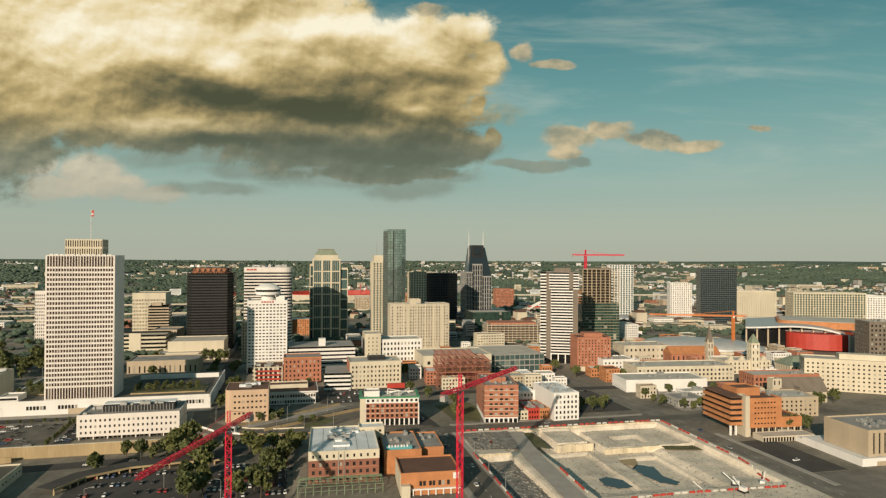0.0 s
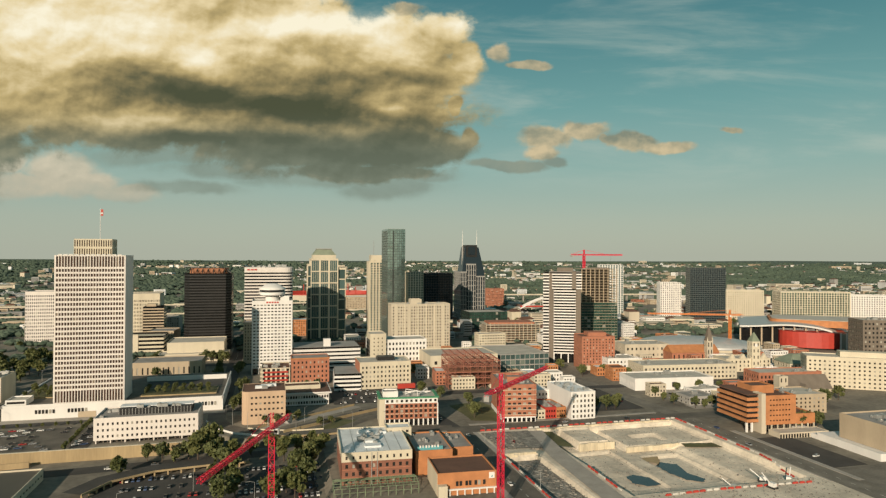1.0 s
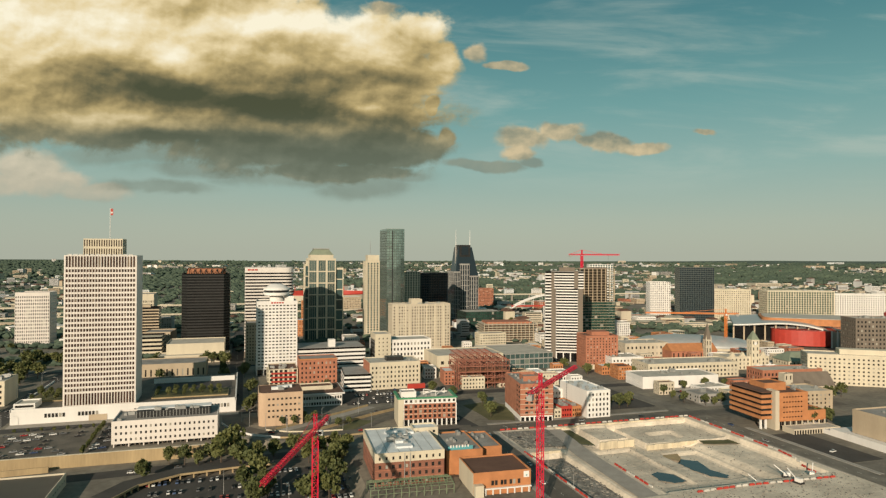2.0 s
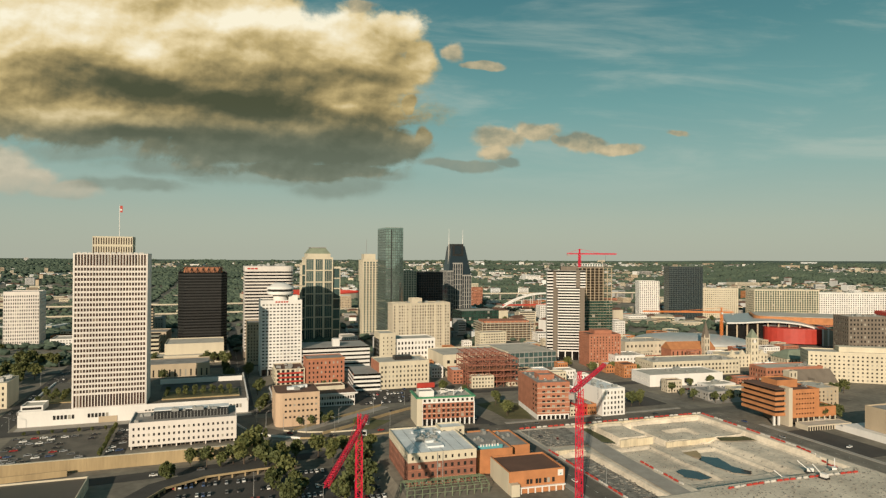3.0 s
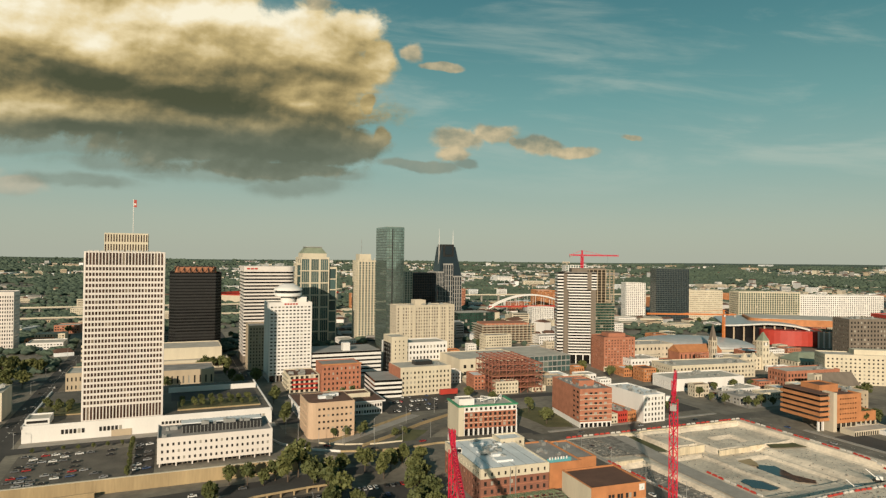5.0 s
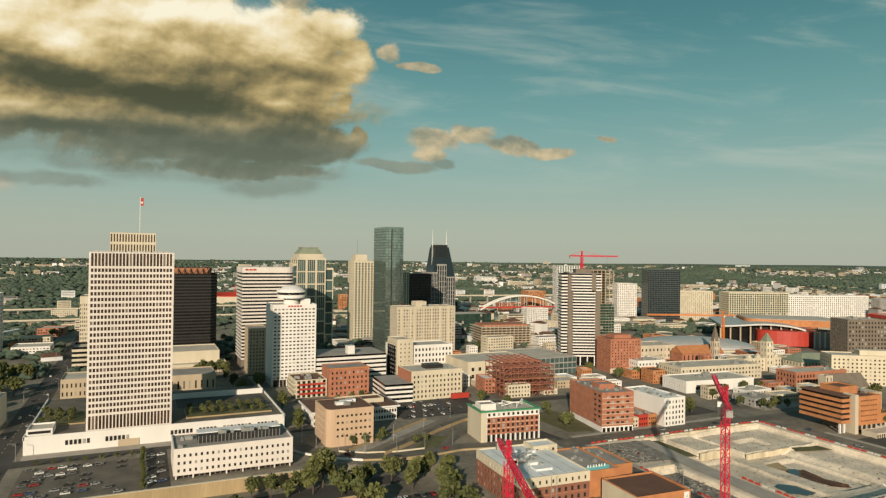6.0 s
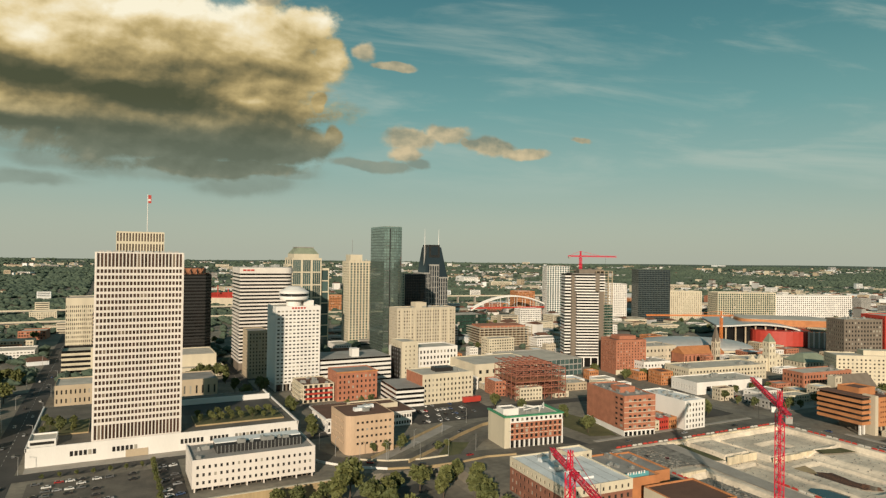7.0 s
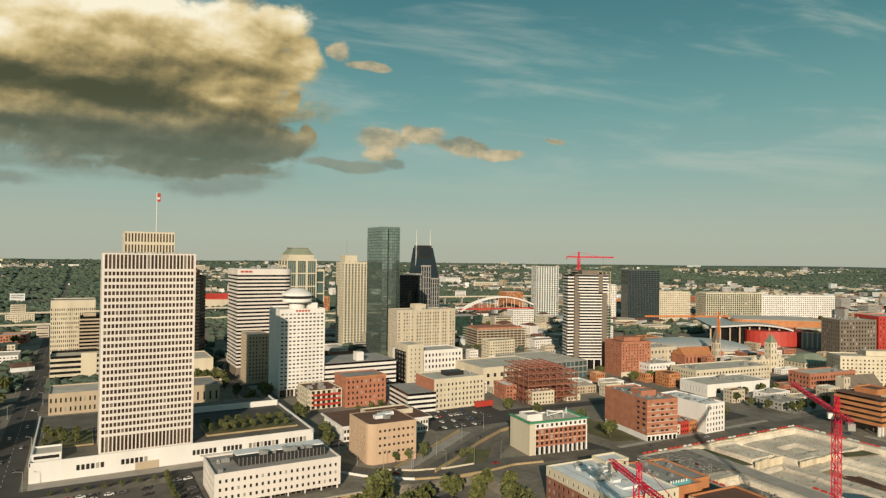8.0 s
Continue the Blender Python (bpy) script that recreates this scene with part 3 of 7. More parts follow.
def state_tower():
    root = thing("office_tower", "tall pale marble office tower with a grid of bronze windows", "tower", -184, 545)
    w, d = 48.5, 29.0
    block(root, 0, w, 0, d, 20.0, 111.0, M_STONE, G_TOWER, S=(24, 25, 0.68, 0.60, 0, 0, 0.9), roof=M_ROOFT, limit=300, depth=0.4, parapet=0.2)
    # tall openings at the foot and the crown, two storeys each
    for z0, z1 in ((10.0, 20.0), (111.0, 120.5)):
        block(root, 0, w, 0, d, z0, z1, M_STONE, G_TOWER, S=(24, 1, 0.66, 0.84, 0, 0, 0.9), roof=M_ROOFT, depth=0.4, parapet=0.6 if z1 > 100 else 0.05, name="wall")
    # slender ribs from foot to crown
    for i in range(25):
        s = 0.9 + i * (w - 1.8) / 24
        part("rib", Geo().box(s - 0.2, s + 0.2, -0.16, 0.05, 10.0, 120.6), M_STONE, root)
    # rooftop house
    block(root, 11, 37.5, 7, 24, 119.8, 126.2, M_CREAM, G_TOWER, S=(16, 1, 0.5, 0.8), W=(8, 1, 0.5, 0.8), E=(8, 1, 0.5, 0.8), roof=M_ROOFT, depth=0.5, parapet=0.1, name="rooftop_house")
    block(root, 11, 37.5, 7, 24, 126.2, 133.0, M_CREAM, G_TOWER, S=(16, 1, 0.5, 0.72), W=(8, 1, 0.5, 0.72), E=(8, 1, 0.5, 0.72), roof=M_ROOFT, depth=0.5, parapet=0.5, name="rooftop_house")
    pole = part("flagpole", Geo().prism(ring(28, 12, 0.22, 8), 132.5, 156.5), M_WHITE, root)
    part("flag", Geo().box(28.2, 30.0, 11.96, 12.04, 151.0, 156.0), M_RED, pole, "limp red and white flag")
    part("flag_stripe", Geo().box(28.25, 29.6, 11.92, 11.955, 152.4, 153.6), M_WHITE, pole)
    for i in range(12):
        part("roof_railing", Geo().box(2 + i * 3.7, 4.8 + i * 3.7, 1.0, 1.08, 120.4, 121.4), M_METAL, root)
    # podium of the tower: white plinth with a planted plaza
    pod = thing("podium", "long white concrete podium with a planted plaza under the tower", "podium", -216, 541)
    g = Geo().box(0, 152, 0, 110, -0.6, 10.0, False)
    part("wall", g, M_WHITE, pod)
    part("parapet", Geo().box(0, 152, -0.25, 0.6, 9.0, 11.0), M_WHITE, pod)
    part("parapet", Geo().box(-0.25, 0.6, -0.25, 110, 9.0, 11.05), M_WHITE, pod)
    part("parapet", Geo().box(151.4, 152.25, -0.25, 110, 9.0, 11.05), M_WHITE, pod)
    for n, x0 in ((6, 21.5), (6, 43), (6, 80), (5, 97), (8, 112), (6, 134)):
        for i in range(n):
            part("window", Geo().box(x0 + i * 2.3, x0 + 1.5 + i * 2.3, -0.30, -0.05, 4.2, 7.0), G_DARK, pod)
    part("canopy", Geo().box(84, 104, -3.5, -0.28, 3.2, 3.7), M_WHITE, pod)
    part("gate", Geo().box(50, 62, -0.35, -0.05, -0.4, 4.4), M_TAN, pod, "tan roller gate")
    part("plaza_deck", Geo().box(0.8, 151.2, 0.8, 109.5, 9.9, 10.06, False), M_MIDROAD, pod)
    block(pod, 0.9, 14.5, 4, 20, 10.0, 14.2, M_WHITE, G_DARK, S=(1, 1, 0.86, 0.4), roof=M_ROOFT, name="stair_house")
    part("planter", Geo().box(4, 30, 26, 60, 10.0, 10.8), M_TANWALL, pod)
    part("planter", Geo().box(90, 146, 14, 40, 10.0, 11.0), M_TANWALL, pod)
    part("lawn", Geo().box(90.5, 145.5, 14.5, 39.5, 11.0, 11.12), M_GRASS, pod)
    part("lawn", Geo().box(4.5, 29.5, 26.5, 59.5, 10.8, 10.92), M_GRASS, pod)
    part("sunken_court", Geo().box(86, 148, 48, 78, 10.0, 10.1), M_ASPHALT, pod, "dark paved court")
    part("court_wall", Geo().box(84, 150, 78, 79, 10.0, 14.0), M_WHITE, pod)


state_tower()


def long_white_annex():
    root = thing("annex_building", "low cream stone office block with small paired windows", "building", -137.5, 464)
    w, d, h = 63.0, 31.0, 16.4
    block(root, 0, w, 0, d, 2.0, h, M_STONE, G_DARK, S=(21, 3, 0.40, 0.42, 0.6, 2.0, 1.2), W=(9, 3, 0.42, 0.46, 0.6, 2.0, 1.2), E=(9, 3, 0.42, 0.46, 0.6, 2.0, 1.2), roof=M_ROOFG, depth=0.25)
    block(root, 2.5, w - 1, 2.5, d - 2, -1.0, 2.0, M_BROWN, G_BLACK, S=(22, 1, 0.8, 0.8), roof=M_ROOFG, parapet=0.05, depth=0.2, name="arcade_wall")
    for i in range(8):
        part("column", Geo().box(1 + i * 8.6, 1.7 + i * 8.6, 0.3, 1.0, -1.0, 2.0), M_STONE, root)
    part("plant_screen", Geo().box(13, 58, 9, 22, h - 0.8, h + 3.2), M_BLACK, root, "dark louvred plant screen")
    for i in range(23):
        part("louvre_post", Geo().box(13 + i * 2.0, 13.25 + i * 2.0, 8.8, 9.05, h - 0.8, h + 3.3), M_METAL, root)
    part("plant_roof", Geo().box(12.6, 58.4, 14, 22.4, h + 3.2, h + 3.7), M_ROOFW, root)
    roof_units(root, 15, 56, 10.5, 13, h + 3.2, 8, 3)
    roof_units(root, 3, 10, 5, 25, h - 0.9, 3, 4)


long_white_annex()


def rounded(x0, x1, y0, y1, r, n=6, corners=(1, 1, 1, 1)):
    """Footprint with rounded corners, anticlockwise from the front left."""
    out = []
    for (cx, cy, a), c in zip(((x0 + r, y0 + r, 180), (x1 - r, y0 + r, 270), (x1 - r, y1 - r, 0), (x0 + r, y1 - r, 90)), corners):
        if c:
            out += [(cx + r * math.cos(radians(a + 90 * i / n)), cy + r * math.sin(radians(a + 90 * i / n))) for i in range(n + 1)]
        else:
            out.append(((x0, x1, x1, x0)[(a // 90 + 2) % 4], (y0, y0, y1, y1)[(a // 90 + 2) % 4]))
    return out


def tan_office():
    root = thing("office_building", "four-storey tan precast office with a rounded corner and brown roof", "building", -48, 489)
    w, d, h = 30.5, 31.0, 23.5
    geo = Geo()
    fp = rounded(0, w, 0, d, 4.5, 4, (1, 0, 0, 0))
    seen = []
    for i, p in enumerate(fp):
        q = fp[(i + 1) % len(fp)]
        L = math.hypot(q[0] - p[0], q[1] - p[1])
        if L > 8:
            seen += facade(geo, p, q, -0.6, h, round(L / 3.2), 4, 0.5, 0.34, 0.4, 5.0, 2.4, 1.0)
        else:
            facade(geo, p, q, -0.6, h, 0, 0, 0, 0, 0)
    for i in range(len(fp)):
        a, b = fp[i], fp[(i + 1) % len(fp)]
        geo.quad((*a, h), (*b, h), (b[0] * 0.97 + w * 0.015, b[1] * 0.97 + d * 0.015, h - 0.02), (a[0] * 0.97 + w * 0.015, a[1] * 0.97 + d * 0.015, h - 0.02))
    part("wall", geo, M_PINKTAN, root)
    part("roof", Geo().prism([(x * 0.97 + w * 0.015, y * 0.97 + d * 0.015) for x, y in fp], h - 0.8, h - 0.3), M_ROOFB, root, "dark brown gravel roof")
    glaze(root, seen, G_DARK)
    for x, y, a, b in ((9, 12, 7, 3.5), (13, 16, 8, 3), (20, 18, 4, 3)):
        part("roof_unit", Geo().box(x, x + a, y, y + b, h - 0.3, h + 1.6), M_ROOFW, root)
    roof_units(root, 5, 28, 6, 26, h - 0.3, 4, 5)
    # low wing with a wide brown roof behind it
    root = thing("office_building", "low white banded office with a wide flat brown roof", "building", -44, 536)
    block(root, 0, 62, 4, 42, -0.6, 9.5, M_WHITE, G_DARK, S=(30, 2, 0.72, 0.5, 0.6, 0.6), W=(18, 2, 0.72, 0.5, 0.6, 0.6), E=(18, 2, 0.72, 0.5, 0.6, 0.6), roof=M_ROOFB, limit=150)
    part("roof_slab", Geo().box(-2, 64, 2, 44, 9.5, 10.6), M_WHITE, root)
    part("roof_deck", Geo().box(-1.2, 63.2, 2.8, 43.2, 10.6, 10.75), M_ROOFB, root, "brown gravel deck")
    block(root, 22, 56, 16, 30, 10.7, 14.0, M_CREAM, None, roof=M_ROOFB, name="penthouse_wall")


tan_office()


def corniced_brick():
    root = thing("hotel_building", "brick hotel with white corner piers and a green cornice", "building", 46.5, 462, rot=-6)
    w, d, h = 42, 24, 19.5
    block(root, 0, 4, 0, d, -0.6, h, M_CREAM, None, roof=M_ROOFT, name="pier_wall")
    block(root, 4, w, 0.4, d, 4.8, 15.8, M_BRICK, G_DARK, S=(11, 3, 0.55, 0.58, 0.2, 0.2), E=(7, 3, 0.5, 0.58, 0.2, 0.2), roof=M_ROOFG, parapet=0.1)
    block(root, 4, w, 0, d, 15.8, h, M_WHITE, G_DARK, S=(11, 1, 0.5, 0.5), E=(7, 1, 0.5, 0.5), roof=M_ROOFT, parapet=0.8, name="attic_wall")
    block(root, 4, w, 1.2, d, -0.6, 4.8, M_BROWN, G_BLACK, S=(11, 1, 0.85, 0.8), roof=M_ROOFG, parapet=0.05, name="arcade_wall")
    for i in range(12):
        x = 4 + i * (w - 4) / 11
        part("pilaster", Geo().box(x - 0.35, x + 0.35, 0.05, 0.9, 4.8 if 0 < i < 11 else -0.6, 15.8), M_BRICK if 0 < i < 11 else M_WHITE, root)
        part("arcade_pier", Geo().box(x - 0.45, x + 0.45, 0.0, 1.1, -0.6, 4.8), M_WHITE, root)
    for i in range(1, 3):
        part("sill_course", Geo().box(4, w, 0.15, 0.42, 4.8 + i * 3.6, 5.1 + i * 3.6), M_CREAM, root)
    part("cornice", Geo().box(-0.7, w + 0.7, -0.8, 1.2, h, h + 0.9), M_GREEN, root, "green metal cornice")
    part("cornice", Geo().box(w - 1.2, w + 0.7, 1.2, d + 0.6, h, h + 0.9), M_GREEN, root, "green metal cornice")
    part("cornice", Geo().box(-0.7, 1.2, 1.2, d + 0.6, h, h + 0.9), M_GREEN, root, "green metal cornice")
    block(root, 3, 14, 8, 18, h - 0.8, h + 3.5, M_WHITE, None, roof=M_ROOFG, name="penthouse_wall")
    for a, b in (((20, 12), (28, 6)), ((28, 6), (36, 14)), ((36, 14), (20, 12))):
        part("roof_truss", Geo().bar((*a, h + 0.8), (*b, h + 4.2), 0.25), M_WHITE, root)
        part("roof_truss", Geo().bar((*a, h + 0.1), (*a, h + 4.0), 0.2), M_WHITE, root)
    roof_units(root, 10, 38, 10, 20, h - 0.8, 6, 9)


corniced_brick()


def white_roof_brick():
    root = thing("warehouse_building", "brick loft building with a cream attic and white membrane roof", "building", 8.2, 351, rot=-3)
    w, d, h = 37.5, 50.0, 17.2
    block(root, 0, w, 0, d, -1.0, 12.2, M_BRICK2, G_DARK, S=(10, 3, 0.42, 0.50, 0.6, 0.4, 0.8), W=(13, 3, 0.4, 0.5, 0.6, 0.4, 0.8), E=(13, 3, 0.4, 0.5, 0.6, 0.4, 0.8), roof=M_ROOFG, parapet=0.05, depth=0.4)
    block(root, -0.15, w + 0.15, -0.15, d + 0.15, 12.2, h, M_CREAM, G_DARK, S=(10, 1, 0.3, 0.42, 0, 0.8, 0.8), W=(13, 1, 0.3, 0.42, 0, 0.8, 0.8), E=(13, 1, 0.3, 0.42, 0, 0.8, 0.8), roof=M_ROOFW, parapet=0.7, name="attic_wall", cap_label="white membrane roof with patched seams")
    for z in (3.6, 7.9):
        part("sill_course", Geo().box(0, w, -0.12, 0.05, z, z + 0.35), M_BRICK, root)
    part("downpipe", Geo().box(15.6, 15.95, -0.35, -0.05, 0, 16.8), M_METAL, root)
    part("downpipe", Geo().box(18.6, 18.95, -0.35, -0.05, 0, 16.8), M_METAL, root)
    block(root, w - 9, w + 6, d - 11, d, -1.0, h + 1.6, M_CREAM, G_DARK, S=(3, 4, 0.3, 0.3), E=(3, 4, 0.3, 0.3), roof=M_ROOFW, name="stair_tower_wall")
    for x, y, a, b, c in ((13, 9, 9, 6, 1.0), (14, 17, 6, 4, 1.6), (10, 25, 10, 4, 0.9), (16, 31, 7, 5, 1.2), (11, 38, 8, 3, 1.5), (24, 36, 4, 3, 1.1)):
        part("roof_platform", Geo().box(x, x + a, y, y + b, h - 0.7, h - 0.7 + c), M_ROOFW, root)
    for i in range(6):
        part("roof_seam", Geo().box(1 + i * 6.2, 1.3 + i * 6.2, 1, d - 1, h - 0.69, h - 0.62), M_METAL, root)
    roof_units(root, 10, 26, 8, 44, h - 0.2, 10, 12)
    # steel frame of the roofless shed in front of it
    shed = thing("shed_frame", "bare green steel frame of a roofless shed", "frame", 2.5, 333, rot=-3)
    for i in range(12):
        x = i * 3.9
        for y in (0, 14.5):
            part("column", Geo().box(x - 0.16, x + 0.16, y - 0.16, y + 0.16, -1, 4.6), M_GREENSTEEL, shed)
        part("rafter", Geo().bar((x, 0, 4.6), (x, 7.2, 6.0), 0.14), M_GREENSTEEL, shed)
        part("rafter", Geo().bar((x, 7.2, 6.0), (x, 14.5, 4.6), 0.14), M_GREENSTEEL, shed)
    for y, z in ((0, 4.6), (2.4, 5.07), (4.8, 5.53), (7.2, 6.0), (9.6, 5.53), (12, 5.07), (14.5, 4.6), (0, 2.3)):
        part("purlin", Geo().bar((-0.3, y, z + 0.15), (43.3, y, z + 0.15), 0.1), M_GREENSTEEL, shed)


white_roof_brick()


def orange_blocks():
    root = thing("brick_building", "plain orange brick building with a teal rooftop sign panel", "building", 49.5, 357, rot=-3)
    block(root, 0, 21, 0, 38, -1, 13.5, M_ORANGE, None, roof=M_ROOFG)
    block(root, 21, 35, 8, 40, -1, 12.0, M_ORANGE, None, roof=M_ROOFG, name="wall")
    part("mural_panel", Geo().box(1.5, 16, 2.6, 3.0, 11.8, 14.9), M_TEAL, root, "teal painted sign panel with white bars")
    for i, w in enumerate((0.9, 0.6, 0.9, 0.7, 1.0, 0.6, 0.8)):
        part("sign_bar", Geo().box(2.6 + i * 1.7, 2.6 + i * 1.7 + w, 2.5, 2.58, 14.2, 15.6), M_WHITE, root)
    roof_units(root, 3, 18, 8, 34, 12.6, 6, 21)
    roof_units(root, 23, 33, 12, 36, 11.1, 3, 22)
    root = thing("brick_building", "orange brick club building with a brown roof and cream side wall", "building", 53.5, 324, rot=-3)
    block(root, 0, 31, 0, 27, -1, 11.5, M_ORANGE, None, roof=M_ROOFB)
    part("wall_panel", Geo().box(-0.12, -0.005, 0.3, 27, -1, 11.0), M_CREAM, root)
    for x in (9.5, 11.4, 14.5, 16.3, 19.3, 21.1, 23.8):
        part("window", Geo().box(x, x + 1.4, -0.1, 0.05, 4.6, 7.0), G_DARK, root)
    for i in range(7):
        part("column", Geo().box(6 + i * 3.9, 6.6 + i * 3.9, -0.9, -0.3, -1, 2.8), M_WHITE, root)
    part("canopy", Geo().box(5, 31, -1.2, -0.02, 2.8, 3.4), M_WHITE, root)
    part("porch_box", Geo().box(0, 4.5, -3.5, -0.02, -1, 6.0), M_CREAM, root)
    part("sign", Geo().box(27.0, 30.0, -0.2, -0.02, 7.5, 10.6), M_WHITE, root, "white square sign with a blue shape")
    part("sign_shape", Geo().prism([(0, 0), (1, 0), (1, 1)], 0, 0.01), M_TEAL, root).matrix_basis = pose(27.9, -0.22, 8.2, 90, 0, 0)


orange_blocks()


def brick_flats():
    root = thing("brick_building", "tall red brick block with banded windows and a blank side", "building", 136, 452, rot=-9)
    w, d, h = 25, 48, 27.5
    block(root, 0, w, 0, d, 4.0, h, M_BRICK, G_DARK, S=(5, 6, 0.62, 0.42, 0.6, 1.6, 3.0), W=None, E=(8, 6, 0.5, 0.42, 0.6, 1.6, 2.0), roof=M_ROOFG)
    block(root, 0.3, w - 0.3, 0.3, d, -1, 4.0, M_WHITE, G_BLACK, S=(7, 1, 0.7, 0.6), E=(10, 1, 0.6, 0.5), roof=M_ROOFG, parapet=0.05, name="base_wall")
    for j in range(6):
        part("window", Geo().box(-0.03, 0.2, 1.8, 4.8, 6.0 + j * 3.6, 7.6 + j * 3.6), G_DARK, root)
        part("window", Geo().box(-0.03, 0.2, 8, 10.5, 6.0 + j * 3.6, 7.4 + j * 3.6), G_DARK, root)
        part("sill_course", Geo().box(-0.1, w + 0.1, -0.15, 0.0, 5.2 + j * 3.6, 5.55 + j * 3.6), M_BEIGE, root)
    block(root, 6, 18, 14, 26, h - 0.9, h + 3.0, M_BRICK, None, roof=M_ROOFG, name="penthouse_wall")
    roof_units(root, 3, 22, 3, 44, h - 0.9, 12, 31)
    # low shops beside it
    for x, w, h, m, name in ((159.5, 11, 7.0, M_CREAM, "pale"), (170.5, 9, 8.5, M_RED, "red painted"), (179.5, 8, 8.0, M_ORANGE, "orange brick")):
        r = house("shop", "low %s shop with a flat roof" % name, x, x + w, 454, 482, h, m, category="shop", glass_mat=G_BLACK, S=(4, 2, 0.6, 0.45, 0.4, 1.2, 0.5), roof=M_ROOFG)
        roof_units(r, 2, w - 2, 4, 24, h - 0.9, 4, int(x))
    r = house("office_building", "white painted five-storey building with paired windows", 188, 208, 447, 490, 20.5, M_WHITE, glass_mat=G_DARK, S=(6, 5, 0.5, 0.55, 0.8, 1.4, 0.8), E=(12, 5, 0.45, 0.5, 0.8, 1.4, 1.0), roof=M_ROOFW)
    roof_units(r, 3, 17, 5, 38, 19.6, 9, 44)
    r = house("office_building", "low white building with a stepped roof", 172, 188, 486, 520, 14.5, M_WHITE, glass_mat=G_DARK, S=(5, 3, 0.5, 0.5, 0.8, 1.4, 0.8), roof=M_ROOFW)
    roof_units(r, 3, 14, 5, 30, 13.6, 7, 45)


brick_flats()


def terraced_orange():
    root = thing("office_building", "orange brick office with overhanging banded storeys on tan piers", "building", 293, 382, rot=-4)
    root.scale = (1.0, 1.0, 1.1)
    w, d, h = 34, 36, 23.5
    block(root, 9, w, 0, d, 5.0, h, M_ORANGE, G_BLACK, S=(7, 5, 0.55, 0.28, 1.0, 1.4, 4.0), E=(6, 5, 0.5, 0.28, 1.0, 1.4, 2.0), roof=M_ROOFB)
    block(root, 6, 9.2, -1.2, 8, -1, h + 1.5, M_BEIGE, None, roof=M_ROOFT, name="pier_wall")
    for j in range(5):
        z = 6.6 + j * 3.4
        part("spandrel", Geo().box(-3, 6.2, 2, d, z, z + 1.9), M_ORANGE, root)
        part("window_band", Geo().box(-1.8, 6.2, 3, d - 1, z + 1.9, z + 3.4), G_BLACK, root)
    part("roof_slab", Geo().box(-3, 9, 2, d, h + 0.1, h + 0.7), M_ROOFB, root)
    block(root, w, w + 17, 2, d - 6, 4.2, 10.8, M_ORANGE, None, roof=M_ROOFB, name="wing_wall")
    block(root, 10, w + 16, 3, d - 8, -1, 5.0, M_BROWN, G_BLACK, S=(26, 1, 0.85, 0.8), roof=M_ROOFB, parapet=0.05, name="base_wall")
    for i in range(9):
        part("column", Geo().box(10 + i * 4.8, 10.7 + i * 4.8, 0.2, 0.9, -1, 5.0), M_CREAM, root)
    block(root, 10, w + 14, -14, -3, -0.8, 3.4, M_BEIGE, G_BLACK, S=(18, 1, 0.7, 0.6), roof=M_ROOFT, parapet=0.3, name="terrace_wall")
    for j in range(2):
        part("column", Geo().box(-2 + j * 4, -0.8 + j * 4, 4, 5.2, -1, 6.6), M_WHITE, root)
    block(root, 8, 26, 12, 28, h - 0.9, h + 4.2, M_ORANGE, None, roof=M_ROOFB, name="penthouse_wall")
    roof_units(root, 12, 36, 5, 34, h - 0.9, 8, 51)


terraced_orange()


def slotted_block():
    root = thing("archive_building", "beige windowless block with tall dark slots on a white plinth", "building", 330, 314, rot=-2)
    block(root, 0, 62, 0, 34, 4.8, 20.5, M_TAN, G_BLACK, S=(15, 1, 0.34, 0.84, 0.4, 0.8, 2.0), W=None, roof=M_ROOFG, depth=0.5)
    for j in range(9):
        part("ledge", Geo().box(-0.06, 0.0, 0.5, 33.5, 6 + j * 1.55, 6.15 + j * 1.55), M_TAN, root)
    part("plinth", Geo().box(-6, 64, -2, 46, -1, 4.6), M_WHITE, root)
    part("garage_gate", Geo().box(4, 26, -2.15, -2.0, -0.8, 2.6), M_TAN, root)
    part("plinth_wing", Geo().box(-6, 4, 46, 70, -1, 3.0), M_WHITE, root)
    roof_units(root, 4, 58, 4, 30, 19.6, 14, 61)


slotted_block()

house("low_rise_building", "flat dark-roofed low building with a pale parapet", -236, -151, 352, 415, 1.6, M_CREAM, z0=-5.6, glass_mat=G_DARK, E=(14, 1, 0.5, 0.4, 2, 2, 1), N=(18, 1, 0.5, 0.4, 2, 2, 1), roof=M_DARK, limit=0)

# ---- towers and blocks further off ----


